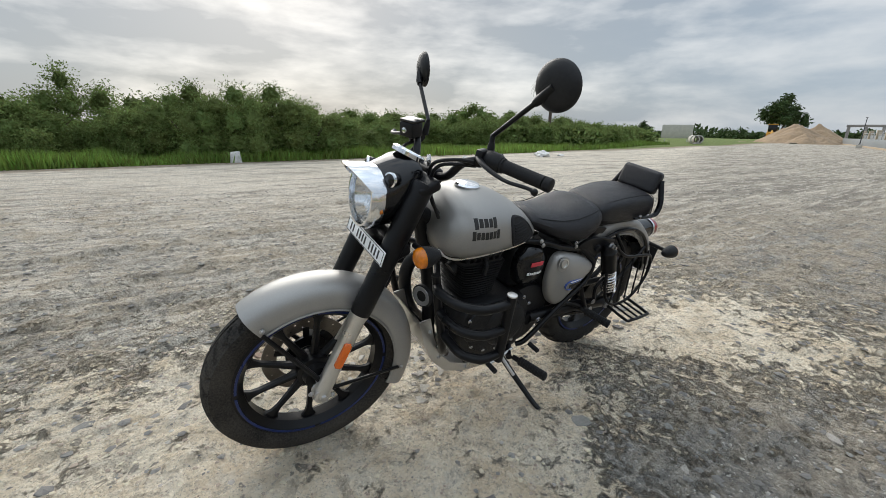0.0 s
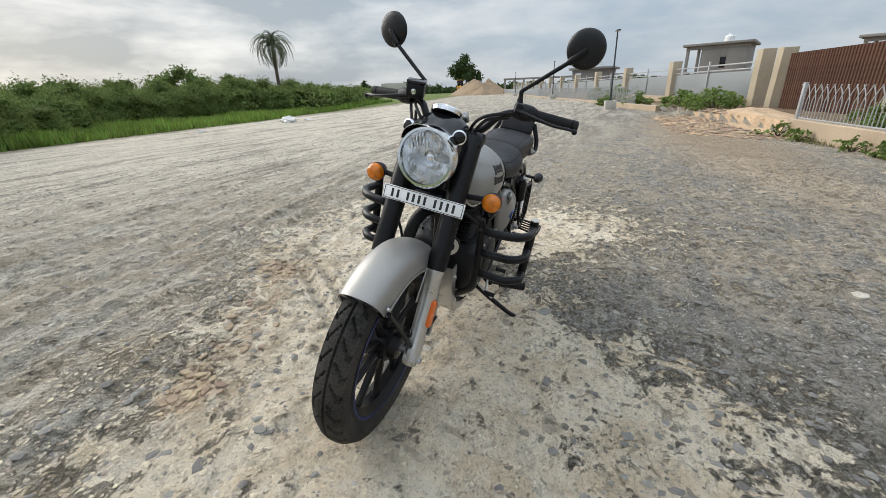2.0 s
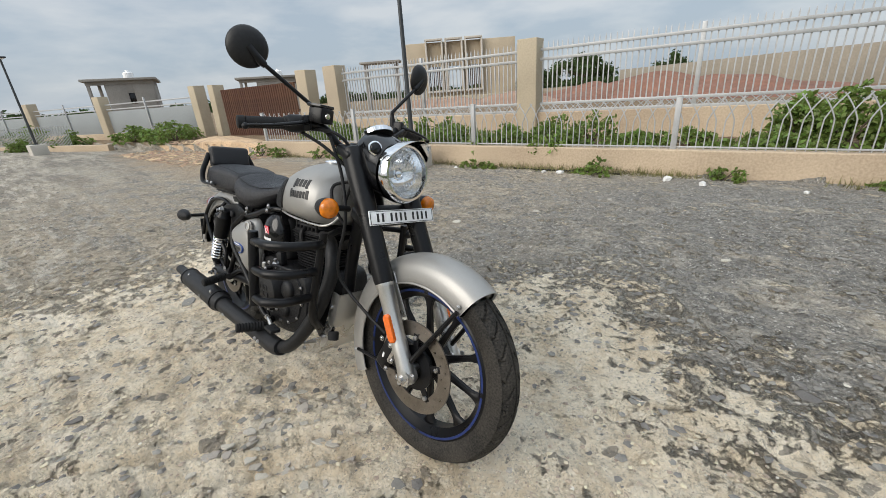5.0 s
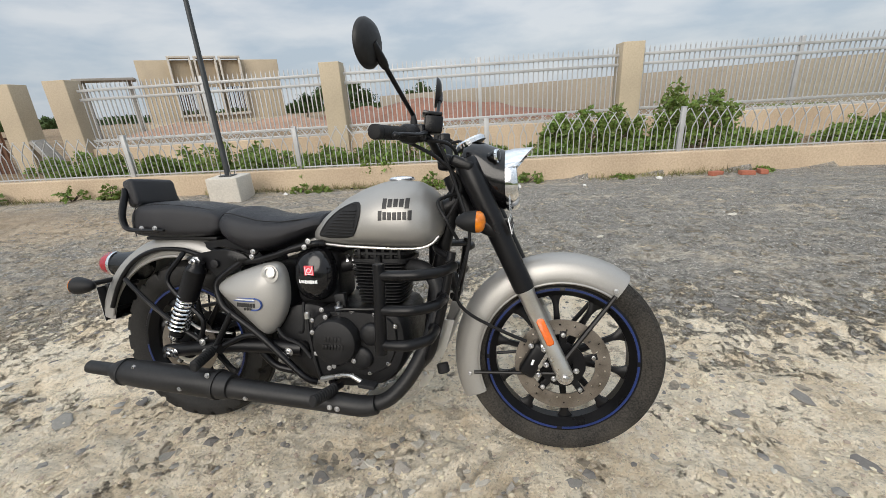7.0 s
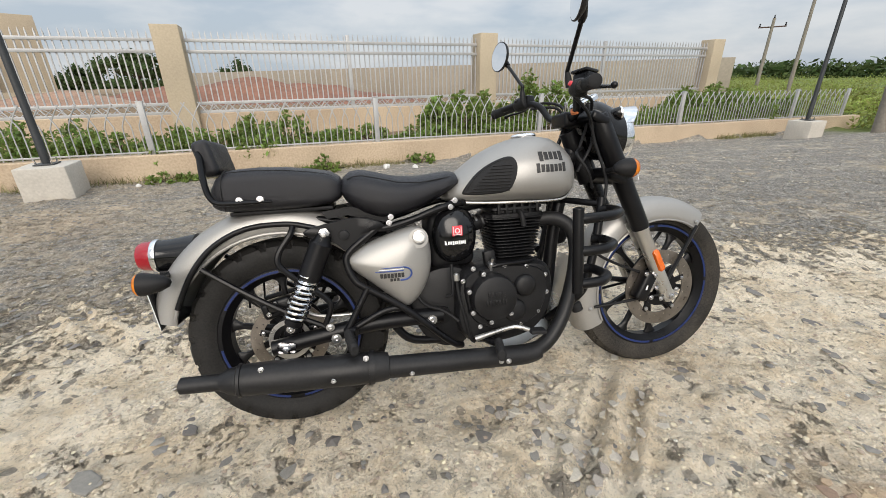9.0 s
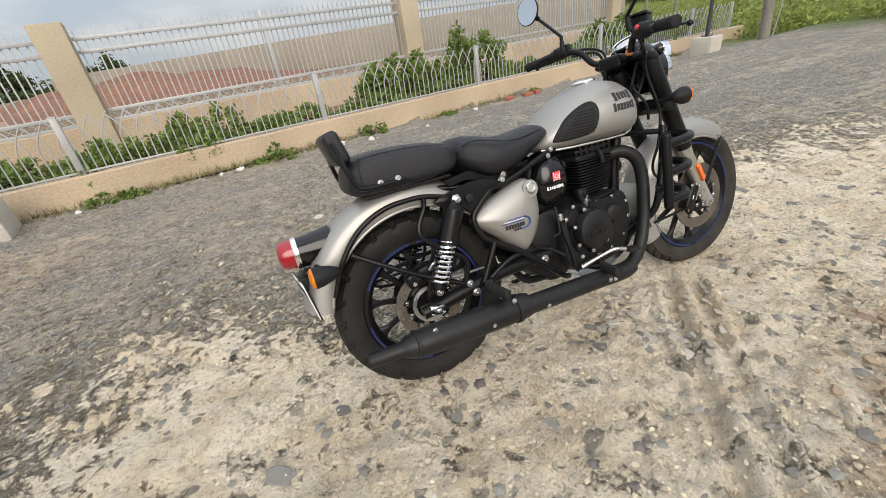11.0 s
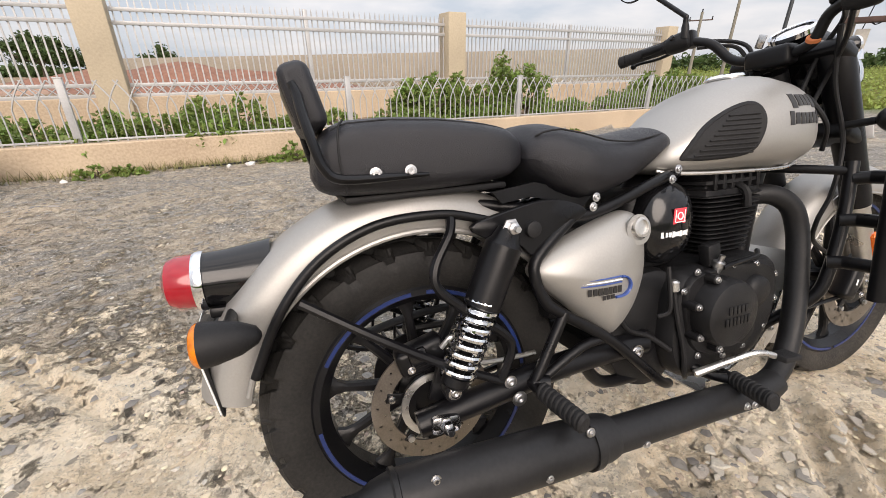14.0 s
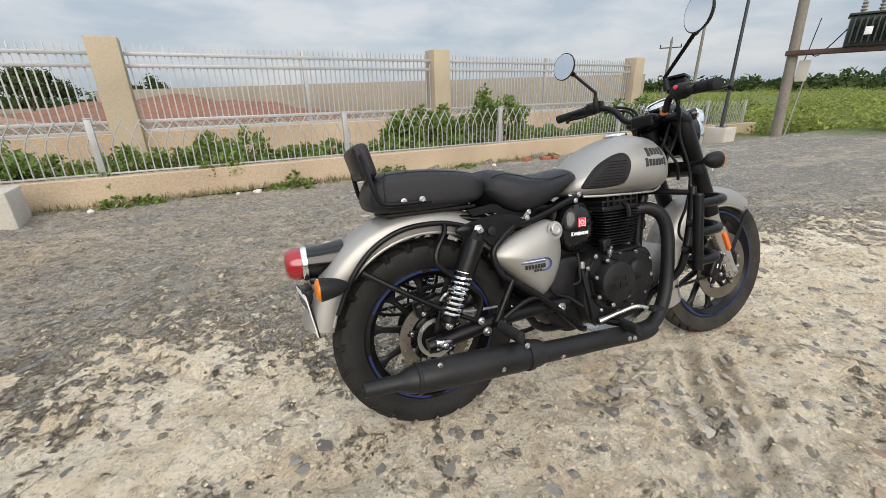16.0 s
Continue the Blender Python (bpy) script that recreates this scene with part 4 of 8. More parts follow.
def woody(name, label, category, p, spread, h, seed, leaf, n, material=None, trunk=0.0, group="", z0=None, spray=8, core=0.0, reach=0.20):
    """A bush or tree: limbs from one foot and a crown of many small leaves."""
    rs = random.Random(seed)
    z = float(ground_z(p[0], p[1])) - 0.03 if z0 is None else z0
    ob = thing(name, label, category, Matrix.Translation((p[0], p[1], z)), group)
    bm, blobs = bmesh.new(), []
    k = 5 + int(spread * 1.5)
    r0 = 0.02 + 0.018 * h
    if trunk:
        add_tube(bm, [(0, 0, 0), (0.04 * h, 0.02 * h, trunk * 0.6), (0.02 * h, 0.05 * h, trunk * 1.25)], [r0 * 1.3, r0, r0 * 0.8], 8, 3)
    for i in range(k):
        a = 2 * math.pi * (i + rs.random() * 0.7) / k
        rr = spread * (0.25 + 0.6 * rs.random())
        top = h * (0.52 + 0.3 * rs.random()) * (1.0 - 0.32 * rr / spread)
        top = max(top, trunk * 1.15)
        x, y = rr * math.cos(a), rr * math.sin(a)
        s = (0.02 * h, 0.05 * h, trunk * 1.1) if trunk else (0, 0, 0)
        add_tube(bm, [s, (x * 0.35, y * 0.35, (s[2] + top) * 0.52), (x * 0.8, y * 0.8, top)], [r0 * 0.6, r0 * 0.4, r0 * 0.12], 5, 3)
        br = spread * (0.26 + 0.2 * rs.random())
        bh = h * (0.15 + 0.12 * rs.random())
        blobs.append((x, y, top, br, br, bh))
        if not trunk:
            blobs.append((x * 1.1, y * 1.1, top * 0.45, br, br, h * 0.22))
    blobs.append((0, 0, h * 0.80, spread * 0.34, spread * 0.34, h * 0.2))
    part("trunk", bm, BARK, ob)
    part("crown", leaf_mesh("crown", blobs, n, leaf, material or LEAF, seed, inner=0.45, spray=spray, reach=reach * spread, core=core), None, ob)
    return ob


EYE0 = Vector((1.7, 1.3, 1.1))


def polar(az, d):
    return (EYE0.x + d * math.cos(radians(az)), EYE0.y + d * math.sin(radians(az)))


BUSH = "dense green thorn bush on a grassy road verge"
for i, (az, d, h, s) in enumerate(((-73, 18.5, 2.5, 1.5), (-77.5, 17.5, 2.0, 1.4), (-84.5, 18.5, 1.8, 1.5), (-88, 17.6, 2.2, 1.5), (-92, 17.2, 2.75, 1.6), (-96.5, 17.0, 2.75, 1.9), (-100.5, 17.4, 2.9, 1.9), (-104.5, 17.8, 2.2, 1.6), (-108.5, 19.5, 1.9, 1.7), (-112.5, 23.5, 2.2, 1.8), (-116, 26, 2.3, 2.0), (-119.5, 28, 2.3, 2.0), (-123.5, 30, 2.4, 2.2), (-128, 32, 2.5, 2.2), (-131.5, 34, 2.6, 2.3), (-134.5, 36, 2.5, 2.4), (-137.5, 39, 2.5, 2.5), (-140, 39, 2.2, 2.5), (-142.3, 43, 2.1, 2.6), (-144.3, 48, 2.0, 2.8), (-146.2, 54, 2.0, 3.0))):
    woody("bush", BUSH, "bush", polar(az, d), s, h, 100 + i, 0.070 + 0.0026 * max(0, d - 18), 20000, group="bushes on the verge", spray=14, core=0.46, reach=0.33)
for i, (az, d, h, s) in enumerate(((-86.5, 24, 2.6, 2.2), (-94, 25, 2.8, 2.3), (-103, 26, 2.8, 2.3), (-110, 28, 2.5, 2.3), (-115, 31, 2.5, 2.4), (-121, 35, 2.7, 2.6), (-132.5, 40, 2.9, 2.7), (-138.5, 48, 2.8, 3.0), (-76, 25, 2.6, 2.2))):
    woody("bush", BUSH, "bush", polar(az, d), s, h, 140 + i, 0.12, 9000, group="bushes on the verge", spray=12, core=0.50, reach=0.36)
woody("tree", "dark green small tree above the verge bushes", "tree", polar(-81, 19.5), 1.35, 3.25, 161, 0.075, 11000, LEAF, 1.1, spray=12, core=0.36, reach=0.34)
woody("tree", "round green tree beyond the verge bushes", "tree", polar(-126.3, 40), 2.8, 3.75, 162, 0.16, 5200, LEAF, 1.4, core=0.5)
woody("tree", "round green tree beyond the verge bushes", "tree", polar(-131.5, 44), 1.8, 3.3, 163, 0.16, 3000, LEAF, 1.3, core=0.5)
woody("tree", "big dark round-crowned tree behind the sand heap", "tree", polar(-161.0, 100), 4.1, 9.0, 164, 0.36, 6500, LEAF_DARK, 2.8, core=0.5)
woody("tree", "small spiky tree beside a far road", "tree", polar(-147.6, 80), 2.2, 3.4, 165, 0.3, 1500, LEAF_DARK, 1.2, core=0.5)
woody("tree", "dark green tree behind the building plot", "tree", (-23.0, 55.0), 4.3, 4.8, 166, 0.26, 5000, LEAF_DARK, 1.5, core=0.5)
woody("tree", "dark green tree behind the building plot", "tree", (-12.5, 57.0), 2.3, 4.1, 167, 0.22, 3000, LEAF_DARK, 1.7, core=0.5)
woody("tree", "dark green tree behind the building plot", "tree", (-30.5, 58.0), 3.2, 3.4, 168, 0.26, 3000, LEAF_DARK, 1.2, core=0.5)

# grass on the verge
rs = np.random.RandomState(11)
n = 46000
tx = 6 - 52 * rs.rand(n) ** 1.25
edge = np.where(tx > -14, -13.9 + 0.13 * tx, -15.7 + 0.30 * (tx + 14))
ty = edge - (2.2 + 2.6 * sstep(-tx, 0, 8)) * rs.rand(n)
tz = ground_z(tx, ty)
hh = (0.18 + 0.26 * rs.rand(n)) * (0.5 + 0.9 * vnoise(tx * 0.8, ty * 0.8))
ang = rs.rand(n) * 6.283
lx, ly = np.cos(ang) * 0.03, np.sin(ang) * 0.03
bx, by = rs.normal(size=n) * 0.07, rs.normal(size=n) * 0.07
v = np.stack((np.stack((tx - lx, ty - ly, tz - 0.01), -1), np.stack((tx + lx, ty + ly, tz - 0.01), -1), np.stack((tx + bx, ty + by, tz + hh), -1)), 1).reshape(-1, 3)
tagged(new("grass", from_arrays("grass", v.tolist(), np.arange(n * 3).reshape(-1, 3).tolist(), GRASS)), "bright green grass along the road verge", "grass", kind="stuff")

# dry weeds along the foot of the low wall
rs = np.random.RandomState(19)
n = 9000
tx = -8.4 + 20.8 * rs.rand(n)
keep = vnoise(tx * 1.1 + 3, tx * 0 + 2) + 0.3 * rs.rand(n) > 0.62
tx = tx[keep]
n = len(tx)
ty = 5.55 - 0.22 * rs.rand(n) ** 1.8 + SLOPE * tx
tz = ground_z(tx, ty)
hh = 0.03 + 0.11 * rs.rand(n) ** 2
ang = rs.rand(n) * 6.283
lx, ly = np.cos(ang) * 0.006, np.sin(ang) * 0.006
bx, by = rs.normal(size=n) * 0.04, rs.normal(size=n) * 0.04
v = np.stack((np.stack((tx - lx, ty - ly, tz - 0.01), -1), np.stack((tx + lx, ty + ly, tz - 0.01), -1), np.stack((tx + bx, np.minimum(ty + by, 5.55 + SLOPE * tx), tz + hh), -1)), 1).reshape(-1, 3)
tagged(new("dry_grass", from_arrays("dry_grass", v.tolist(), np.arange(n * 3).reshape(-1, 3).tolist(), DRY_GRASS)), "dry olive weeds along the foot of the low wall", "grass", kind="stuff")

# plants between the two fences and weeds at the wall's foot
PLANT = "leafy green plant growing between two fences"
rs2 = random.Random(5)
k = 0
for x in np.arange(-7.6, 12.2, 0.62):
    for c in (6.15, 6.75):
        k += 1
        h = 0.36 + 0.24 * rs2.random()
        if -0.35 < x < 7.2:
            h *= 0.55
            if k % 3 == 0:
                continue
        px = x + rs2.uniform(-0.2, 0.2)
        q = on_line(c + rs2.uniform(-0.15, 0.15), px)
        woody("hedge_plant", PLANT, "plant", q, 0.42, h * 1.1, 300 + k, 0.075, 900, LEAF_BRIGHT, group="plants in the bed", z0=0.03, spray=3)
for x, c, s, h in ((1.95, 6.7, 0.50, 0.80), (2.45, 6.8, 0.55, 0.92), (3.00, 6.8, 0.50, 0.90), (4.05, 6.8, 0.50, 1.25), (4.75, 6.8, 0.50, 1.08), (8.4, 6.6, 0.55, 0.9), (9.4, 6.6, 0.6, 0.95), (10.4, 6.6, 0.5, 0.8)):
    woody("shrub", "tall leafy green shrub growing between two fences", "shrub", on_line(c, x), s, h, 400 + int(x * 10), 0.085, 2400, LEAF_BRIGHT, z0=0.03, spray=4)
for x, s, h in ((-6.4, 0.3, 0.3), (-5.7, 0.25, 0.35), (-2.35, 0.24, 0.17), (-2.05, 0.2, 0.14), (-0.2, 0.26, 0.30), (1.35, 0.26, 0.22), (-0.5, 0.18, 0.1), (2.9, 0.2, 0.1), (5.1, 0.2, 0.12), (-7.9, 0.35, 0.3), (-8.6, 0.4, 0.35)):
    woody("weed", "green weed at the foot of a low wall", "weed", on_line(5.40, x), s, h, 450 + int(x * 10), 0.06, 360, LEAF_BRIGHT, group="weeds along the wall")
for x, c, s, h in ((-15.2, 6.4, 0.9, 0.8), (-16.4, 6.6, 0.9, 0.7), (-17.5, 6.0, 0.8, 0.7)):
    woody("bush", "green bush beside the fence along the road", "bush", on_line(c, x), s, h, 480 + int(-x), 0.11, 1500, LEAF_BRIGHT)


for x, c, s, h in ((-21.5, 6.2, 0.7, 0.9), (-25.5, 6.6, 0.9, 1.2), (-29, 6.5, 1.0, 1.1), (-23.0, 5.2, 0.6, 0.6)):
    woody("bush", "green bush beside the fence along the road", "bush", far_pose(c, x).translation, s, h, 490 + int(-x), 0.09, 1800, LEAF_BRIGHT)


def scrub(name, label, spots, leaf, per, material, seed):
    vs, fs, off = [], [], 0
    for i, (x, y, s, h) in enumerate(spots):
        z = float(ground_z(x, y))
        v, f = leaf_arrays([(x, y, z + h * 0.45, s, s, h * 0.6), (x + s * 0.5, y, z + h * 0.35, s * 0.8, s * 0.8, h * 0.5)], per, leaf, seed + i, inner=0.25)
        vs.append(v)
        fs.append(f + off)
        off += len(v)
    return tagged(new(name, from_arrays(name, np.concatenate(vs).tolist(), np.concatenate(fs).tolist(), material)), label, "scrub", kind="stuff")


rs3 = random.Random(9)
spots = []
for i in range(420):
    az, d = rs3.uniform(-6, 47), 14 + 90 * rs3.random() ** 1.6
    x, y = d * math.cos(radians(az)), d * math.sin(radians(az))
    if x > 13.6:
        spots.append((x, y, 0.6 + 0.022 * d, (0.35 + 0.5 * rs3.random()) * (0.5 + d / 60)))
scrub("scrub", "green scrub and grass field beyond the yard", spots, 0.13, 240, FIELD_LEAF, 600)
spots = []
for i in range(150):
    az = rs3.uniform(-150, -74)
    d = rs3.uniform(30, 70)
    x, y = polar(az, d)
    spots.append((x, y, 1.8 + rs3.random(), 1.7 + 0.6 * rs3.random()))
scrub("thorn_scrub", "green thorn scrub behind the verge bushes", spots, 0.30, 120, LEAF, 900)
spots = []
for i in range(520):
    az = 360 * i / 520 + rs3.uniform(-0.5, 0.5)
    d = rs3.uniform(150, 230)
    h = 2.2 + 3.2 * rs3.random() * rs3.random() + (2.0 if -10 < az < 45 else 0)
    spots.append((d * math.cos(radians(az)), d * math.sin(radians(az)), 3.5 + 2 * rs3.random(), h))
scrub("far_woods", "distant band of dark green trees on the horizon", spots, 1.7, 130, LEAF_DARK, 1200)

# palm
palm_p = (-24.0, -23.0)
palm = thing("palm_tree", "lone palm with a shaggy drooping crown beside the road", "palm", Matrix.Translation((*palm_p, -0.05)))
part("trunk", tube([(0, 0, 0), (0.1, -0.05, 1.9), (0.02, -0.15, 4.75)], [0.17, 0.13, 0.11], 10, 5), BARK, palm)
bm = bmesh.new()
stem = spline([(0, 0, 0), (0.45, 0, 0.42), (0.95, 0, 0.30), (1.25, 0, -0.25), (1.35, 0, -0.8)], 4)
for i, p in enumerate(stem[1:], 1):
    d = (p - stem[i - 1]).normalized()
    for s in (-1, 1):
        ln = 0.42 * math.sin(math.pi * min(0.95, 0.15 + 0.85 * i / len(stem)))
        tip = p + d * ln * 0.7 + Vector((0, s * ln * 0.55, -0.25 * ln))
        a, b = bm.verts.new(p - d * 0.025), bm.verts.new(p + d * 0.03)
        bm.faces.new((a, b, bm.verts.new(tip)))
add_tube(bm, stem, [0.025, 0.006], 4)
FROND = mesh_of("frond", bm, PALM_LEAF, False)
rp = random.Random(3)
for i in range(76):
    part("frond", FROND, None, palm, m=pose(0.02, -0.15, 4.70, 0, 0, 0) @ pose(0, 0, 0, 0, 0, i * 137.5) @ pose(0, 0, 0, rp.uniform(-15, 15), rp.uniform(-45, 60), 0) @ Matrix.Scale(rp.uniform(0.80, 1.1), 4))


# ---- buildings and what stands far off ----
def flat_house(p, turn, w, d, h, label, porch=True):
    z = float(ground_z(p[0], p[1]))
    ob = thing("flat_roofed_house", label, "house", Matrix.Translation((p[0], p[1], z - 0.1)) @ pose(0, 0, 0, 0, 0, turn), "houses along the road")
    t = 0.2
    pw = w * 0.26 if porch else 0.0
    part("wall", box((t, d, h), pose(pw, d / 2, h / 2), 0.01), GREY_CONCRETE, ob)
    part("wall", box((t, d, h), pose(w, d / 2, h / 2), 0.01), GREY_CONCRETE, ob)
    part("wall", box((w - pw, t, h), pose((w + pw) / 2, d, h / 2), 0.01), GREY_CONCRETE, ob)
    # front wall with a window opening
    cx, ww, z0, z1 = pw + (w - pw) * 0.5, (w - pw) * 0.14, h * 0.5, h * 0.74
    for x0, x1, a, b in ((pw, cx - ww / 2, 0, h), (cx + ww / 2, w, 0, h), (cx - ww / 2, cx + ww / 2, 0, z0), (cx - ww / 2, cx + ww / 2, z1, h)):
        part("wall", box((x1 - x0, t, b - a), pose((x0 + x1) / 2, 0.0, (a + b) / 2), 0.005), GREY_CONCRETE, ob)
    win = part("window", box((ww, 0.04, 0.05), pose(cx, 0.0, z0 + 0.025), 0.004), STEEL_BROWN, ob)
    part("pane", box((ww - 0.02, 0.012, z1 - z0 - 0.06), pose(cx, 0.04, (z0 + z1) / 2 + 0.02), 0.002), BLACK_GLOSS, win)
    part("roof", box((w + 0.9, d + 0.9, 0.2), pose(w / 2, d / 2, h + 0.1), 0.02), GREY_CONCRETE, ob)
    part("beam", box((w + 0.3, 0.25, 0.3), pose(w / 2, -0.02, h - 0.155), 0.01), GREY_CONCRETE, ob)
    if porch:
        for y in (0.0, d):
            part("column", box((0.25, 0.25, h), pose(0, y, h / 2), 0.01), GREY_CONCRETE, ob)
    tank = part("water_tank", lathe([(0, 0.38), (0.05, 0.42), (0.55, 0.42), (0.66, 0.32), (0.68, 0.15), (0.75, 0.15)], pose(w * 0.62, d * 0.4, h + 0.2), 20), WHITE_PAINT, ob, "white plastic water tank")
    part("tank_lid", lathe([(0, 0.16), (0.05, 0.16), (0.07, 0.08)], pose(w * 0.62, d * 0.4, h + 0.95), 16), WHITE_PAINT, tank)
    return ob


flat_house((-46.2, 6.9), 72, 4.7, 5.4, 3.98, "unfinished grey concrete house with a flat slab roof")
flat_house((-43.2, -3.2), 82, 3.2, 4.0, 2.55, "unfinished brown-grey house with a flat slab roof")
flat_house((-42.6, 18.6), 62, 6.0, 5.9, 3.58, "grey concrete house with a flat roof behind a gate")

frame_ob = thing("unfinished_building", "row of unfinished concrete columns under one long beam", "building", Matrix.Translation((-98, -1.0, 0)) @ pose(0, 0, 0, 0, 0, -82))
part("beam", box((26, 0.4, 0.4), pose(9, 0, 2.9), 0.02), GREY_CONCRETE, frame_ob)
for i in range(13):
    part("column", box((0.4, 0.4, 2.7), pose(-3.5 + 2.1 * i, 0, 1.35), 0.02), GREY_CONCRETE, frame_ob)

# the roofless building with three framed windows
bld = thing("unfinished_building", "cream roofless building front with three tall framed windows", "building", Matrix.Translation((-22.3, 22.28, 0)) @ pose(0, 0, 0, 0, 0, 40.0))
H, TH = 4.61, 0.3
cx = [2.40, 3.86, 5.31]
cuts = [0.0] + [v for c in cx for v in (c - 0.50, c + 0.50)] + [8.37]
for a, b in zip(cuts[0::2], cuts[1::2]):
    part("wall", box((b - a, TH, H), pose((a + b) / 2, 0, H / 2), 0.02), PILLAR_PLASTER, bld)
for i, c in enumerate(cx):
    part("wall", box((1.0, TH, 1.30), pose(c, 0, 0.65), 0.01), PILLAR_PLASTER, bld)
    part("wall", box((1.0, TH * 0.6, 1.66), pose(c, 0.06, 3.78), 0.01), PILLAR_PLASTER, bld)
    win = part("window", box((1.30, 0.6, 0.13), pose(c, -0.22, 4.75), 0.01), CONCRETE, bld, "projecting concrete window surround")
    for s in (-0.59, 0.59):
        part("surround", box((0.12, 0.6, 3.42), pose(c + s, -0.22, 2.97), 0.01), CONCRETE, win)
    part("sill", box((1.36, 0.65, 0.13), pose(c, -0.22, 1.20), 0.01), CONCRETE, win)
    if i != 1:
        for j in range(7):
            part("bar", tube([(c - 0.42 + 0.14 * j, 0, 1.28), (c - 0.42 + 0.14 * j, 0, 2.96)], 0.038, 6), STEEL_BROWN, win)
part("plinth", box((9.0, 0.6, 0.85), pose(4.3, -0.35, 0.4), 0.02), PILLAR_PLASTER, bld)
part("canopy", box((3.0, 1.7, 0.14), pose(-1.7, 0.2, 3.55), 0.02), GREY_CONCRETE, bld)
for x in (-2.9, -0.6):
    part("column", box((0.26, 0.26, 3.5), pose(x, 0.2, 1.75), 0.02), GREY_CONCRETE, bld)
# this wall is coloured dark to stand in for the shade inside
part("side_wall", box((TH, 4.2, 2.8), pose(8.21, 2.25, 1.4), 0.02), SHADED_PLASTER, bld)


def heap(name, label, p, rx, ry, h, material, seed, peaks=3):
    rr = random.Random(seed)
    tops = [(rr.uniform(-0.45, 0.45), rr.uniform(-0.3, 0.3), rr.uniform(0.6, 1.0)) for _ in range(peaks)]
    a = np.linspace(-1, 1, 60)
    X, Y = np.meshgrid(a, a, indexing="ij")
    Z = np.zeros_like(X)
    for tx, ty, th in tops:
        Z = np.maximum(Z, th * np.clip(1 - np.hypot(X - tx, Y - ty) / 0.62, 0, 1))
    Z = Z * h * (1 + 0.25 * fractal(X * 6 + seed, Y * 6, 4)) + 0.06 * h * fractal(X * 12, Y * 12, 3) - 0.06
    Z = Z + ground_z(X * rx + p[0], Y * ry + p[1])
    v = np.stack((X * rx, Y * ry, Z), -1).reshape(-1, 3)
    ii = (np.arange(59)[:, None] * 60 + np.arange(59)[None, :]).reshape(-1)
    me = from_arrays(name, v.tolist(), np.stack((ii, ii + 60, ii + 61, ii + 1), -1).tolist(), material, True)
    ob = new(name, me)
    ob.matrix_basis = Matrix.Translation((p[0], p[1], 0))
    return tagged(ob, label, "heap")


heap("sand_mound", "heap of orange-brown sand beside the road", (-84, -25.0), 7.5, 8, 3.6, SAND, 21, 4)
heap("sand_mound", "low heap of orange-brown sand beside the road", (-82, -22.5), 6, 4.0, 1.9, SAND, 24, 3)
heap("soil_bank", "long bank of red soil behind the fence", (-6.0, 24.0), 10.5, 4.0, 1.45, RED_SOIL, 22, 7)
heap("soil_bank", "bank of pale broken earth behind the fence", (-16.0, 22.0), 7.0, 4.0, 0.9, RUBBLE, 23, 5)
heap("earth_bank", "low bank of broken orange-brown earth beside a gate", (-11.5, 4.4), 3.9, 1.1, 0.22, RUBBLE, 25, 9)

# compound wall behind the plot
a, b = Vector((-14, 44, 0)), Vector((21.5, 19.5, 0))
back = new("wall_back", mesh_of("wall_back", box(((b - a).length, 0.25, 2.4), pose((b - a).length / 2, 0, 0.85), 0.02), BACK_WALL))
back.matrix_basis = Matrix.Translation(a) @ Matrix.Rotation(math.atan2((b - a).y, (b - a).x), 4, "Z")
tagged(back, "long cream rendered compound wall behind the plot", "wall", kind="structure")

# board, pipes, digger, marker stone, rubbish
board = thing("sign_board", "blank cream sign board on two posts beside the road", "sign", Matrix.Translation((-63.0, -34.0, 0)) @ pose(0, 0, 0, 0, 0, 118))
part("panel", box((4.2, 0.08, 2.0), pose(0, 0, 1.55), 0.01), CONCRETE, board)
for x in (-1.5, 1.5):
    part("post", tube([(x, 0.08, -0.1), (x, 0.08, 2.4)], 0.06, 8), FENCE_PAINT, board)
for i, (x, y) in enumerate(((-56, -27.5), (-57.5, -28.6), (-54.5, -27.2))):
    rad = 0.55
    solid("concrete_pipe", lathe([(0, rad), (1.8, rad), (1.8, rad * 0.8), (0, rad * 0.8), (0, rad)], along((x, y, rad - 0.02), (0.7, 0.5, 0)), 24, False), CONCRETE, "pale concrete drain pipe lying beside the road", "pipe", group="drain pipes")
dig = thing("wheel_loader", "yellow wheel loader behind the sand heap", "vehicle", Matrix.Translation((-90, -31.5, 0)) @ pose(0, 0, 0, 0, 0, 20))
body = part("body", box((3.2, 1.6, 1.1), pose(0, 0, 1.25), 0.15, 3), YELLOW_PAINT, dig)
part("engine_cover", box((1.4, 1.4, 0.6), pose(-0.8, 0, 2.05), 0.12, 3), YELLOW_PAINT, body)
cab = part("cab", box((1.2, 1.3, 1.3), pose(0.5, 0, 2.4), 0.1, 3), BLACK_GLOSS, dig)
part("cab_roof", box((1.4, 1.5, 0.12), pose(0.5, 0, 3.1), 0.04), YELLOW_PAINT, cab)
part("arm", tube([(1.2, 0, 1.5), (2.3, 0, 1.9), (3.0, 0, 0.9)], 0.15, 8, 4), YELLOW_PAINT, dig)
part("bucket", box((0.8, 2.0, 0.7), pose(3.2, 0, 0.5, 0, 20, 0), 0.08), YELLOW_PAINT, dig)
for x in (-1.0, 1.1):
    for y in (-0.85, 0.85):
        part("wheel", lathe([(-0.2, 0.35), (-0.2, 0.58), (-0.12, 0.65), (0.12, 0.65), (0.2, 0.58), (0.2, 0.35)], along((x, y, 0.65), (0, 1, 0)), 24), RUBBER, dig)

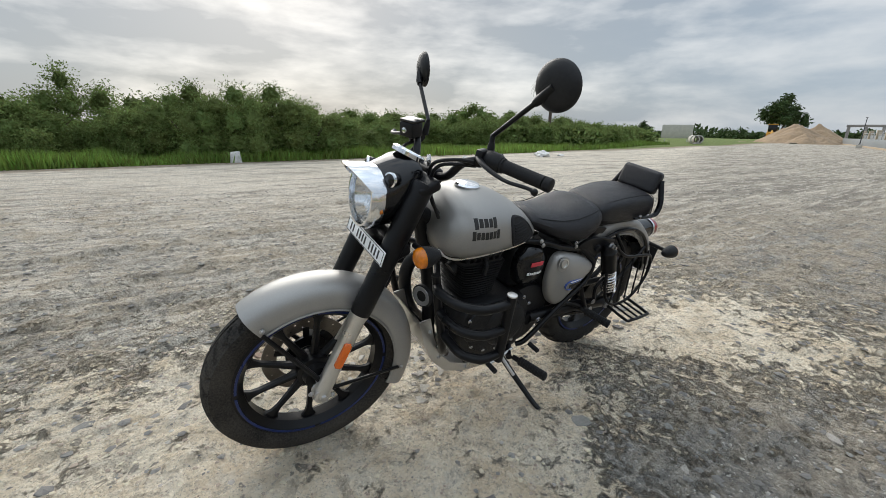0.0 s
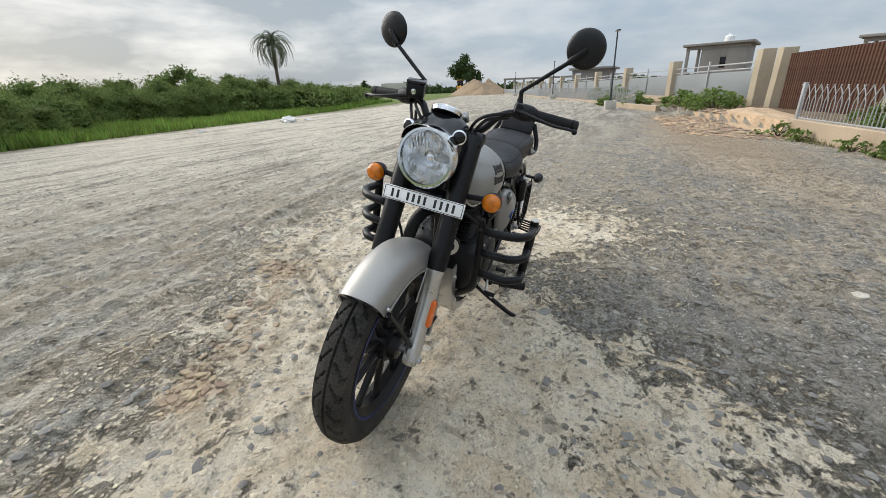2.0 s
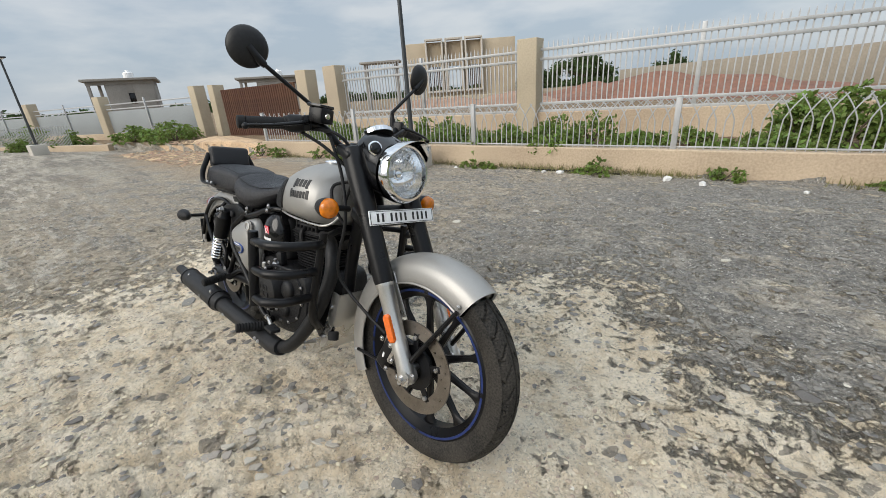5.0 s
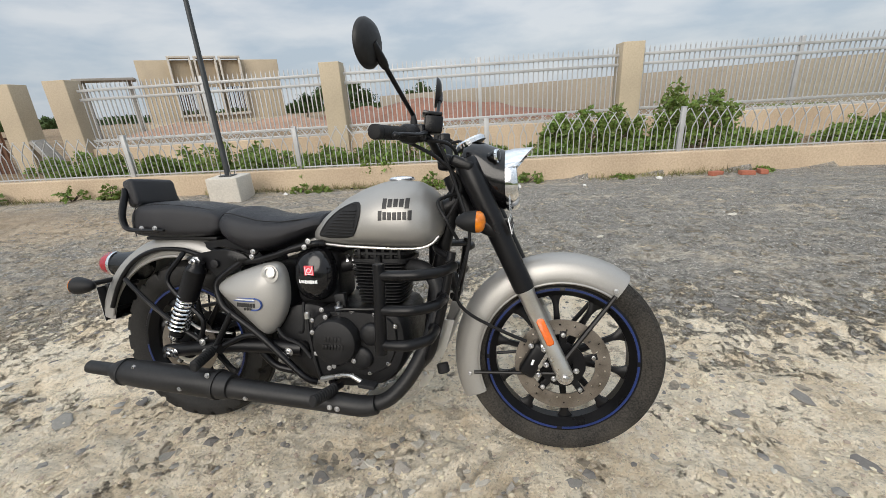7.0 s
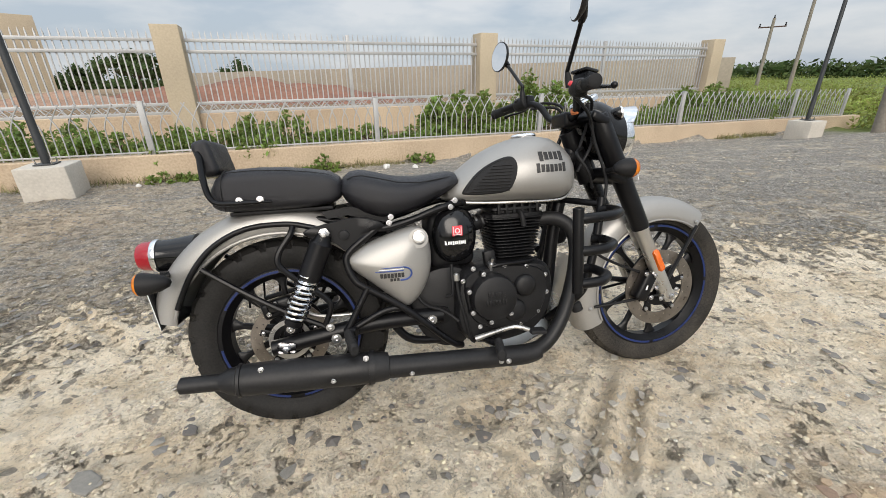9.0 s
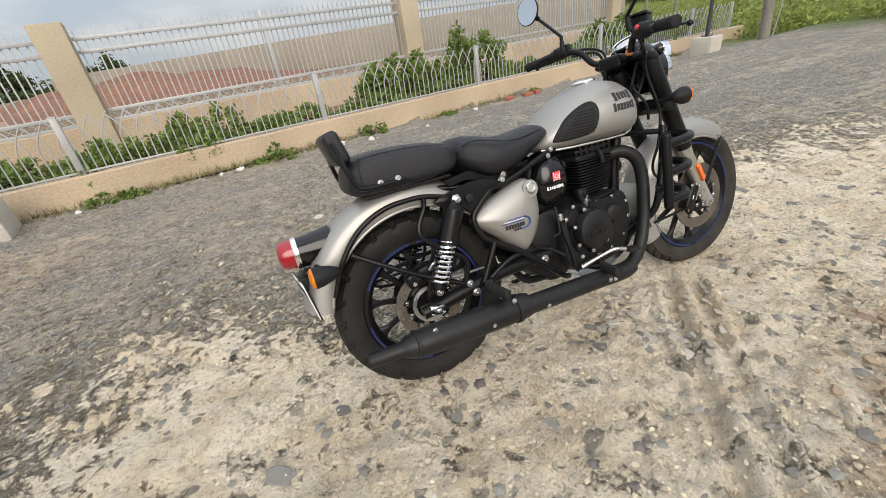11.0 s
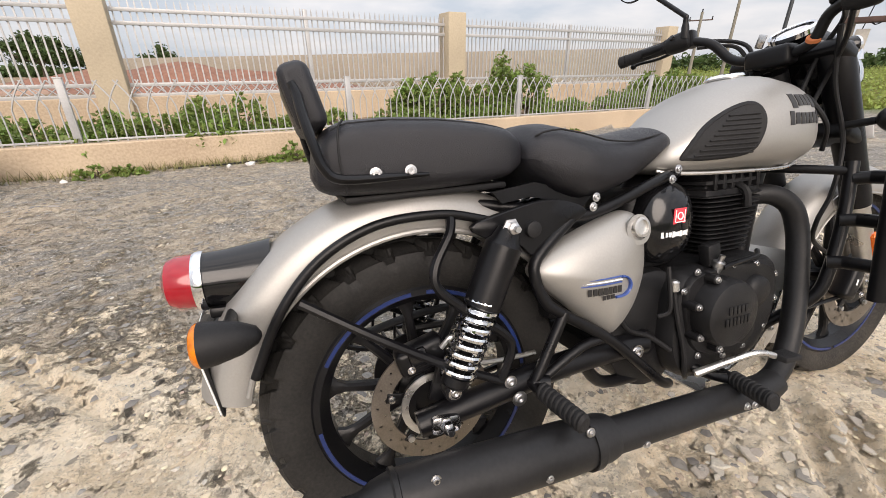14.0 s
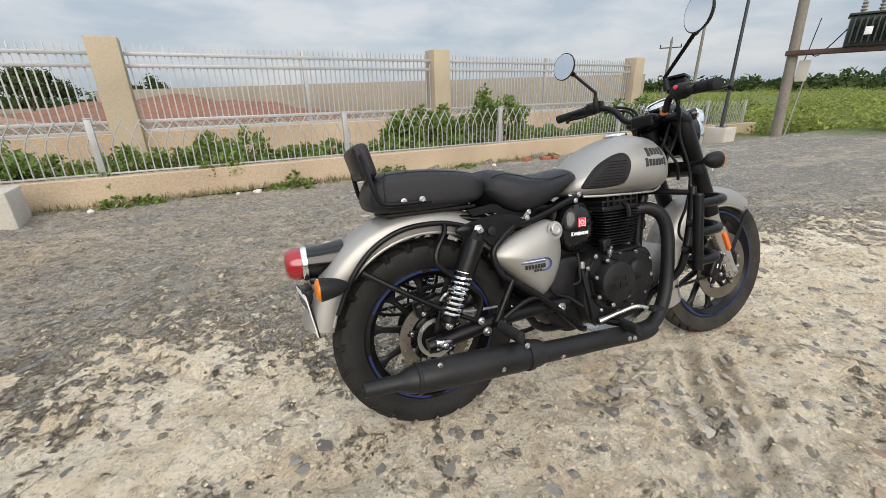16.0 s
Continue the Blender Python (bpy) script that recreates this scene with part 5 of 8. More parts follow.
bm = box((0.38, 0.26, 0.42), pose(0, 0, 0.14), 0.03)
for v in bm.verts:
    if v.co.z > 0.3:
        v.co.x = v.co.x * 0.72 - 0.03
solid("marker_stone", bm, RUBBISH, "short white-painted marker stone on the verge", "stone", Matrix.Translation((0.15, -14.0, 0)) @ pose(0, 0, 0, 0, 4, -10))


def crumpled(name, label, category, p, s, material, seed, flat=0.4, detail=2):
    bm = bmesh.new()
    bmesh.ops.create_icosphere(bm, subdivisions=detail, radius=1.0)
    for v in bm.verts:
        k = 1 + 0.55 * noise.noise(v.co * 1.7 + Vector((seed, 0, 0))) + 0.25 * noise.noise(v.co * 4 + Vector((0, seed, 0)))
        v.co = Vector((v.co.x * s * k, v.co.y * s * k * 0.7, v.co.z * s * flat * k))
    z = float(ground_z(p[0], p[1]))
    return solid(name, bm, material, label, category, Matrix.Translation((p[0], p[1], z + s * flat * 0.35)) @ pose(0, 0, 0, 0, 0, seed * 40), smooth=False)


crumpled("rubbish_heap", "crumpled white plastic rubbish at the road edge", "rubbish", (-13.0, -13.0), 0.42, RUBBISH, 1, 0.45, 3)
crumpled("rubbish_heap", "scrap of white plastic rubbish at the road edge", "rubbish", (-14.2, -12.9), 0.2, RUBBISH, 2)
crumpled("rubbish_heap", "scrap of white plastic rubbish at the road edge", "rubbish", (-8.6, -13.2), 0.16, RUBBISH, 3)
for i, (x, c, s) in enumerate(((-0.75, 5.30, 0.06), (0.75, 5.2, 0.08), (1.2, 5.0, 0.07), (-2.6, 5.25, 0.05), (3.4, 5.2, 0.06), (-1.0, 5.3, 0.05), (-4.8, 5.2, 0.07), (2.2, 4.9, 0.04))):
    crumpled("litter", "pale stone or scrap of litter by the low wall", "litter", tuple(on_line(c, x))[:2], s, RUBBISH, 10 + i, 0.6, 1)
for i, (x, c, r) in enumerate(((4.75, 5.22, 10), (5.0, 5.25, 80), (4.3, 5.28, 30))):
    p = on_line(c, x)
    solid("brick", box((0.22, 0.105, 0.07), pose(0, 0, 0, 0, 0, 0), 0.008), BRICK, "loose red brick at the foot of the low wall", "brick", Matrix.Translation((p.x, p.y, float(ground_z(p.x, p.y)) + 0.03)) @ pose(0, 0, 0, 0, 3, r), "loose bricks")
solid("drain_hose", tube([tuple(on_line(5.43, x, float(ground_z(x, 5.43 + SLOPE * x)) + 0.012)) for x in (-1.6, -1.1, -0.5, 0.1)], 0.012, 8, 6), BLACK_PLASTIC, "thin dark hose lying along the wall foot", "hose")

# ---- poles, lines and the transformer ----
hp = thing("transformer_stand", "pole-mounted dark transformer on a rusty steel beam", "transformer", Matrix.Translation((11.3, 5.5, -0.22)) @ pose(0, 0, 0, 0, 0, -62) @ Matrix.Scale(1.1, 4))
part("pole", tube([(0, 0, 0), (-0.2, 0, 5.2)], [0.11, 0.085], 10), POLE_CONCRETE, hp, "leaning weathered concrete pole")
part("pole", tube([(2.9, 0, 0), (3.1, 0, 5.2)], [0.11, 0.085], 10), POLE_CONCRETE, hp)
part("beam", box((3.4, 0.09, 0.09), pose(1.5, 0.14, 1.86), 0.006), STEEL_BROWN, hp)
part("beam", box((3.4, 0.09, 0.09), pose(1.5, -0.14, 1.86), 0.006), STEEL_BROWN, hp)
tk = part("tank", box((0.82, 0.5, 0.55), pose(1.10, 0, 2.18), 0.03), TRANSFORMER, hp)
for i in range(9):
    for s in (-1, 1):
        part("cooling_fin", box((0.025, 0.14, 0.44), pose(0.75 + 0.085 * i, s * 0.31, 2.18), 0.004), TRANSFORMER, tk)
part("tank_lid", box((0.9, 0.58, 0.04), pose(1.10, 0, 2.475), 0.008), TRANSFORMER, tk)
part("plate", box((0.11, 0.01, 0.14), pose(0.98, -0.386, 2.16), 0.002), WHITE_PAINT, tk)
for x in (0.84, 1.10, 1.36):
    part("bushing", lathe([(0, 0.05), (0.04, 0.03), (0.07, 0.055), (0.1, 0.03), (0.13, 0.055), (0.16, 0.03), (0.19, 0.05), (0.22, 0.02), (0.3, 0.012)], pose(x, 0, 2.495), 12), GREY_CONCRETE, tk)
part("conservator", lathe([(0, 0.001), (0.001, 0.13), (0.6, 0.13), (0.601, 0.001)], along((0.80, 0.12, 2.87), (1, 0, 0)), 16), TRANSFORMER, tk)
part("cable", tube([(0.2, 0.08, 1.9), (0.35, 0.1, 1.80), (0.72, 0.1, 2.30)], 0.012, 6, 5), BLACK_PLASTIC, hp)
part("cable", tube([(0.24, 0.1, 2.5), (0.1, 0.2, 1.5), (-0.12, 0.15, 1.2), (0.05, 0.12, 0.7)], 0.01, 6, 6), BLACK_PLASTIC, hp)
part("meter_box", box((0.20, 0.14, 0.42), pose(0.16, 0.02, 1.50), 0.01), CONCRETE, hp)
part("stay", tube([(0.13, 0.2, 0.0), (0.24, 0.2, 1.5)], 0.014, 6), FENCE_PAINT, hp)


def line_pole(p, h, r, label, arm=0.0):
    ob = thing("power_pole", label, "pole", Matrix.Translation((p[0], p[1], -0.1)))
    part("pole", tube([(0, 0, 0), (0.1, 0.05, h)], [r, r * 0.7], 8), POLE_CONCRETE, ob)
    if arm:
        part("crossarm", box((arm, 0.1, 0.08), pose(0.1, 0.05, h - 0.55, 0, 0, -50), 0.01), STEEL_BROWN, ob)
        for s in (-0.46, 0, 0.46):
            q = pose(0.1, 0.05, h - 0.5, 0, 0, -50) @ Vector((s * arm, 0, 0))
            part("insulator", lathe([(0, 0.03), (0.05, 0.06), (0.1, 0.03), (0.16, 0.05), (0.2, 0.02)], Matrix.Translation(q if s else (0.1, 0.05, h)), 8), BLACK_PLASTIC, ob)
    return ob


line_pole((30.0, 25.4), 4.9, 0.13, "thin power pole with a crossarm in the fields", 1.6)
line_pole((23.2, 17.4), 4.9, 0.10, "plain weathered power pole beyond the fence")


# ---- loose stones ----
def chip(seed, sides=7, flat=0.35):
    """A broken flat stone: an uneven polygon with chamfered edges."""
    rr = random.Random(seed)
    out = [(math.cos(2 * math.pi * i / sides + rr.uniform(-0.25, 0.25)) * rr.uniform(0.65, 1.1), math.sin(2 * math.pi * i / sides + rr.uniform(-0.25, 0.25)) * rr.uniform(0.5, 0.9)) for i in range(sides)]
    return loft([[Vector((x * k, y * k, z * flat)) for x, y in out] for z, k in ((-0.6, 1.02), (0.15, 1.0), (0.42, 0.86))])


DARK_CHIPS = [mesh_of("stone", chip(i, 5 + i % 4, 0.16), STONE_DARK, False) for i in range(8)]
PALE_CHIPS = [mesh_of("stone", chip(40 + i, 5 + i % 3, 0.22), STONE_PALE, False) for i in range(8)]
rg = random.Random(77)
for i in range(130):
    x, y = rg.uniform(-2.2, 3.2), rg.gauss(-0.25, 0.75)
    if abs(y + 0.05) < 0.09 and (abs(x) < 0.2 or abs(x - 1.39) < 0.2):
        continue
    s = 0.016 + 0.034 * rg.random() ** 2.2
    part("stone", DARK_CHIPS[i % 8], None, ground, m=Matrix.Translation((x, y, float(ground_z(x, y)) - s * 0.025)) @ pose(0, 0, 0, rg.uniform(-5, 5), rg.uniform(-5, 5), rg.uniform(0, 360)) @ Matrix.Scale(s, 4))
# flakes of cracked mud between the wheels and beside the tracks
for i in range(62):
    x, y = rg.gauss(0.92, 0.13), rg.gauss(-0.30, 0.16)
    s = 0.014 + 0.020 * rg.random()
    part("mud_flake", PALE_CHIPS[i % 8], None, ground, m=Matrix.Translation((x, y, float(ground_z(x, y)) + s * 0.05)) @ pose(0, 0, 0, rg.uniform(-14, 14), rg.uniform(-14, 14), rg.uniform(0, 360)) @ Matrix.Scale(s, 4))

CRUST = mat("broken_brown_crust", (0.36, 0.27, 0.185), 0.95, 0.0, 40, 0.22, 0.4, 90, large=5, spread=0.3)
CRUST_CHIPS = [mesh_of("stone", chip(70 + i, 5 + i % 3, 0.26), CRUST, False) for i in range(6)]
for i in range(150):
    u = rg.random() ** 0.8
    x, y = 0.10 + 1.50 * u + rg.gauss(0, 0.09), -1.46 + 0.76 * u + rg.gauss(0, 0.09)
    if i % 3 == 0:
        x, y = rg.gauss(1.555, 0.06), rg.gauss(-0.80, 0.05)
    elif i % 3 == 1:
        x, y = rg.gauss(0.48, 0.08), rg.gauss(-1.31, 0.09)
    s = 0.012 + 0.026 * rg.random() ** 1.6
    part("mud_flake", CRUST_CHIPS[i % 6], None, ground, m=Matrix.Translation((x, y, float(ground_z(x, y)) + s * 0.08)) @ pose(0, 0, 0, rg.uniform(-12, 12), rg.uniform(-12, 12), rg.uniform(0, 360)) @ Matrix.Scale(s, 4))


def gravel(name, label, n, box_, smin, smax, material, seed, keep=None):
    """Many small broken stones lying on the ground, in one mesh."""
    r_ = np.random.RandomState(seed)
    x, y = box_[0] + (box_[1] - box_[0]) * r_.rand(n), box_[2] + (box_[3] - box_[2]) * r_.rand(n)
    if keep is not None:
        k = keep(x, y, r_.rand(n))
        x, y = x[k], y[k]
    n = len(x)
    z = ground_z(x, y)
    s = smin + (smax - smin) * r_.rand(n) ** 3
    base = np.array([(1, 0, 0), (0.3, 0.9, 0), (-0.8, 0.5, 0), (-0.7, -0.6, 0), (0.4, -0.9, 0), (0.05, 0.1, 0.75), (0, 0, -0.5)])
    tri = np.array([(0, 1, 5), (1, 2, 5), (2, 3, 5), (3, 4, 5), (4, 0, 5), (1, 0, 6), (2, 1, 6), (3, 2, 6), (4, 3, 6), (0, 4, 6)])
    v = base[None] * (0.65 + 0.7 * r_.rand(n, 7, 1)) * s[:, None, None]
    v[:, :, 2] *= (0.2 + 0.3 * r_.rand(n))[:, None]
    a = r_.rand(n) * 6.283
    c, d = np.cos(a)[:, None], np.sin(a)[:, None]
    w = np.stack((v[:, :, 0] * c - v[:, :, 1] * d + x[:, None], v[:, :, 0] * d + v[:, :, 1] * c + y[:, None], v[:, :, 2] + z[:, None] + 0.12 * s[:, None]), -1).reshape(-1, 3)
    f = (tri[None] + 7 * np.arange(n)[:, None, None]).reshape(-1, 3)
    return tagged(new(name, from_arrays(name, w.tolist(), f.tolist(), material)), label, "gravel", kind="stuff")


gravel("gravel", "small grey road-metal chips on the yard", 20000, (-4.5, 5.0, 0.3, 4.8), 0.004, 0.022, STONE_DARK, 31, lambda x, y, r: r < 0.25 + 0.75 * sstep(y, 0.4, 1.3))
gravel("pale_gravel", "small pale stone chips scattered over the yard", 6500, (-5.0, 6.0, -5.0, 5.0), 0.003, 0.013, STONE_PALE, 32)
gravel("mud_crumbs", "crumbs of dried mud and grit round the motorcycle", 14000, (-0.9, 3.2, -2.0, 0.6), 0.003, 0.012, mat("dried_mud_crumb", (0.44, 0.37, 0.28), 0.95, 0.0, 40, 0.2, spread=0.35), 33)
gravel("gravel_far", "grey stone chips on the yard by the road", 9000, (-9.0, 4.0, -7.0, 0.0), 0.006, 0.026, STONE_DARK, 34)
gravel("rubble", "broken orange-brown earth clods beside a gate", 1500, (-15.0, -8.0, 2.0, 4.2), 0.02, 0.10, RUBBLE, 35)
for i, (x, y, s) in enumerate(((0.30, 2.62, 0.045), (-0.14, 1.95, 0.05), (0.72, 3.36, 0.04), (-2.0, 3.2, 0.06), (0.37, 0.78, 0.03), (-0.25, 1.0, 0.035), (1.9, 2.2, 0.035), (1.2, 1.6, 0.03), (3.2, 2.9, 0.05), (2.32, 0.28, 0.05), (-0.64, -0.17, 0.06), (-1.2, 0.9, 0.04), (-1.5, 1.8, 0.04))):
    ob = new("loose_stone", PALE_CHIPS[i % 8] if i < 9 else DARK_CHIPS[i % 8])
    ob.matrix_basis = Matrix.Translation((x, y, float(ground_z(x, y)) + s * 0.06)) @ pose(0, 0, 0, 4, -5, 50 * i) @ Matrix.Scale(s, 4)
    tagged(ob, "flat pale stone lying on dark gravel" if i < 9 else "flat dark stone bedded in pale mud", "stone", "loose flat stones")


# ---- the motorcycle ----
bike = thing("motorcycle", "warm-grey and black retro motorcycle leaning on its side stand", "motorcycle", Matrix.Translation((0, -0.055, 0)) @ pose(0, 0, 0, -12, 0, 0))
Y = Vector((0, 1, 0))


def bolt(p, d, r=0.008, parent=None, name="bolt", h=0.007):
    return part(name, lathe([(0, r * 1.3), (0.0018, r * 1.3), (0.002, r * 0.9), (h * 0.8, r * 0.86), (h * 0.9, r * 0.74), (h * 0.9, r * 0.42), (h * 0.35, r * 0.40), (h * 0.35, 0)], along(p, d), 14), STEEL, parent or bike)


# -- wheels --
def tyre_mesh(R, rim, w, kind):
    k = 480
    h = R - rim
    ys = [-0.34, -0.40, -0.46, -0.495, -0.50, -0.49, -0.465]
    rr = [rim - 0.004, rim + 0.01, rim + 0.22 * h, rim + 0.42 * h, rim + 0.55 * h, rim + 0.68 * h, rim + 0.78 * h]
    yc = list(np.linspace(-0.43, 0.43, 23))
    rc = [R - 0.21 * h * (abs(v) / 0.43) ** 2.4 for v in yc]
    prof_y = np.array(ys + yc + [-v for v in ys[::-1]]) * w
    prof_r = np.array(rr + rc + rr[::-1])
    th = np.linspace(0, 2 * np.pi, k, endpoint=False)
    T, S = np.meshgrid(th, np.arange(len(prof_y)), indexing="ij")
    yy, rad = prof_y[S], prof_r[S].copy()
    a = np.abs(yy) / w
    crown = (S >= 5) & (S < len(prof_y) - 5)
    if kind == "front":
        side = np.where(yy > 0, 0.5, 0.0)
        ph = (T * R / 0.062 + a * 2.6 + side) % 1.0
        cut = ((ph < 0.15) & (a > 0.10) & (a < 0.40)) | (np.abs(yy) < 0.0028)
        ph2 = (T * R / 0.062 - a * 1.2 + 0.35 + side) % 1.0
        cut |= (ph2 < 0.10) & (a > 0.30) & (a < 0.46)
        depth = 0.009
    else:
        side = np.where(yy > 0, 0.5, 0.0)
        ph = (T * R / 0.085 + a * 1.1 + side) % 1.0
        cut = ((ph < 0.26) & (a > 0.14)) | ((a > 0.10) & (a < 0.145)) | ((((T * R / 0.085 + side + 0.5) % 1.0) < 0.10) & (a > 0.30))
        depth = 0.010
    rad -= depth * (cut & crown)
    v = np.stack((rad * np.cos(T), yy, rad * np.sin(T)), -1).reshape(-1, 3)
    m = len(prof_y)
    i, j = np.meshgrid(np.arange(k), np.arange(m - 1), indexing="ij")
    q = np.stack((i * m + j, i * m + j + 1, ((i + 1) % k) * m + j + 1, ((i + 1) % k) * m + j), -1).reshape(-1, 4)
    me = from_arrays("tyre", v.tolist(), q.tolist(), DUSTY_RUBBER if kind == "front" else RUBBER, True)
    me.set_sharp_from_angle(angle=radians(32))
    return me


def disc_mesh(r0, r1, t, pitch=36):
    """A brake disc with drilled holes and a scalloped inner edge."""
    k = pitch * 4
    radii = [r0, r0 + (r1 - r0) * 0.22, r0 + (r1 - r0) * 0.36, r0 + (r1 - r0) * 0.58, r0 + (r1 - r0) * 0.72, r1]
    bm = bmesh.new()
    for z in (-t / 2, t / 2):
        g = [[bm.verts.new((r * math.cos(2 * math.pi * i / k), z, r * math.sin(2 * math.pi * i / k))) for r in radii] for i in range(k)]
        for i in range(k):
            for j in range(len(radii) - 1):
                if (j == 1 and i % 8 == 1) or (j == 3 and i % 8 == 5):
                    continue
                a, b = g[i], g[(i + 1) % k]
                f = (a[j], a[j + 1], b[j + 1], b[j])
                bm.faces.new(f if z > 0 else f[::-1])
        if z < 0:
            low = g
    for j in (0, len(radii) - 1):
        for i in range(k):
            bm.faces.new((low[i][j], low[(i + 1) % k][j], g[(i + 1) % k][j], g[i][j]))
    return bm


def wheel(name, centre, R, rim, w, kind, disc_side, disc):
    m = Matrix.Translation(centre)
    to_y = Matrix.Rotation(radians(-90), 4, "X")
    rw = 0.40 * w
    prof = [(-rw * 0.9, rim + 0.003), (-rw, rim - 0.002), (-rw * 1.02, rim - 0.014), (-rw * 0.82, rim - 0.02), (-rw * 0.45, rim - 0.034), (rw * 0.45, rim - 0.034), (rw * 0.82, rim - 0.02), (rw * 1.02, rim - 0.014), (rw, rim - 0.002), (rw * 0.9, rim + 0.003)]
    bm = lathe(prof + prof[:1], to_y, 96, False)
    ob = part(name, bm, BLACK_SATIN, bike, "black alloy rim with blue edge tape", m)
    part("tyre", tyre_mesh(R, rim, w, kind), None, ob, "worn dusty black rubber tyre")
    part("hub", lathe([(-0.062, 0.02), (-0.06, 0.040), (-0.035, 0.045), (-0.03, 0.058), (0.03, 0.058), (0.035, 0.045), (0.06, 0.040), (0.062, 0.02)], to_y, 36), BLACK_SATIN, ob)
    # ten blades, each splayed where it meets the rim
    rings = []
    for s in np.linspace(0, 1, 9):
        r = 0.05 + (rim - 0.034 - 0.046) * s
        half = 0.0085 + 0.006 * (1 - s) ** 2 + 0.020 * max(0, (s - 0.72) / 0.28) ** 2.2
        dep = 0.013 - 0.003 * s
        rings.append([Vector((r, y * dep, x * half)) for x, y in ((-1, -0.5), (-0.5, -1), (0.5, -1), (1, -0.5), (1, 0.5), (0.5, 1), (-0.5, 1), (-1, 0.5))])
    spoke = mesh_of("spoke", loft(rings), BLACK_SATIN)
    for i in range(10):
        part("spoke", spoke, None, ob, m=Matrix.Rotation(2 * math.pi * (i + 0.35) / 10, 4, "Y"))
    for s in (-1, 1):
        y = s * (rw * 1.02 + 0.0006)
        for i, (a0, a1) in enumerate(((4, 86), (94, 150), (186, 262), (274, 352)) if kind == "rear" else ((2, 88), (92, 178), (182, 268), (272, 358))):
            q = [radians(a0 + (a1 - a0) * j / 22) for j in range(23)]
            part("rim_tape", loft([[Vector((r * math.cos(v), y + d, r * math.sin(v))) for r, d in ((rim - 0.0125, -0.0007), (rim - 0.005, -0.0007), (rim - 0.005, 0.0007), (rim - 0.0125, 0.0007))] for v in q]), RIM_BLUE, ob, "blue reflective rim tape")
    y = disc_side * 0.072
    d = part("brake_disc", disc_mesh(disc[0], disc[1], 0.0045), DISC_STEEL, ob, "drilled steel brake disc", Matrix.Translation((0, y, 0)))
    part("disc_carrier", lathe([(-0.004, 0.035), (-0.004, disc[0] * 0.72), (0.004, disc[0] * 0.72), (0.004, 0.035), (-0.004, 0.035)], to_y, 40, False), BLACK_SATIN, d)
    for i in range(5):
        a = 2 * math.pi * i / 5 + 0.3
        v = Vector((math.cos(a), 0, math.sin(a)))
        part("carrier_arm", box((disc[0] * 0.5, 0.006, 0.022), Matrix.Rotation(-a, 4, "Y") @ pose(disc[0] * 0.86, 0, 0), 0.002), BLACK_SATIN, d)
        part("bolt", lathe([(0, 0.008), (0.006, 0.007), (0.007, 0.003)], along(v * disc[0] * 0.98 + Vector((0, disc_side * 0.004, 0)), (0, disc_side, 0)), 10), STEEL, d)
    return ob


FW, RW = Vector((1.388, 0.012, 0.328)), Vector((0, 0, 0.324))
wheel("front_wheel", FW, 0.329, 0.2500, 0.100, "front", -1, (0.102, 0.150))
rwheel = wheel("rear_wheel", RW, 0.323, 0.2286, 0.120, "rear", -1, (0.086, 0.122))
part("sprocket", lathe([(0.062, 0.03), (0.062, 0.092), (0.068, 0.092), (0.068, 0.03)], Matrix.Rotation(radians(-90), 4, "X"), 42), BLACK_SATIN, rwheel)


# -- mudguards --
def guard(name, c, start, end, prof, flare, parent, material, n=44):
    """A mudguard: the half profile (side, radius) swept round the axle; flare drops the tail."""
    rings = []
    half = prof + [(-y, r) for y, r in prof[-2::-1]]
    for i in range(n + 1):
        t = i / n
        a = radians(start + (end - start) * t)
        f = flare(t)
        outer = [Vector((c.x + (r + f[0]) * math.cos(a), c.y + y * f[1], c.z + (r + f[0]) * math.sin(a))) for y, r in half]
        inner = [Vector((c.x + (r + f[0] - 0.004) * math.cos(a), c.y + y * f[1] * 0.97, c.z + (r + f[0] - 0.004) * math.sin(a))) for y, r in half]
        rings.append(outer + inner[::-1])
    return part(name, loft(rings), material, parent)


FG = [(0.069, 0.268), (0.0715, 0.272), (0.072, 0.285), (0.070, 0.305), (0.064, 0.325), (0.052, 0.340), (0.035, 0.349), (0.015, 0.3535), (0.0, 0.354)]
ffend = guard("front_mudguard", FW, 54, 205, FG, lambda t: (0.006 * t, 1.0 - 0.06 * max(0, 0.12 - t) / 0.12), bike, GREY_PAINT)
ffend["label"] = "warm-grey painted steel front mudguard"
for s in (-1, 1):
    y = FW.y + s * 0.071
    part("bead", tube([(FW.x + 0.269 * math.cos(radians(a)), y + s * 0.001, FW.z + 0.269 * math.sin(radians(a))) for a in range(55, 204, 4)], 0.0035, 6), GREY_PAINT, ffend)
    part("stay", tube([(FW.x, FW.y + s * 0.100, FW.z + 0.02), (FW.x + 0.155, FW.y + s * 0.077, FW.z + 0.232)], [0.009, 0.007], 8), BLACK_SATIN, ffend)
    part("stay", tube([(FW.x - 0.02, FW.y + s * 0.100, FW.z - 0.02), (FW.x - 0.285, FW.y + s * 0.077, FW.z - 0.045)], 0.006, 8), BLACK_SATIN, ffend)
    part("bracket", box((0.05, 0.004, 0.15), pose(FW.x - 0.105, FW.y + s * 0.073, FW.z + 0.21, 0, -28, 0), 0.002), ALLOY, ffend)
    bolt((FW.x + 0.156, FW.y + s * 0.0735, FW.z + 0.247), (0, s, 0), 0.006, ffend)
    bolt((FW.x - 0.30, FW.y + s * 0.0735, FW.z - 0.052), (0, s, 0), 0.006, ffend)

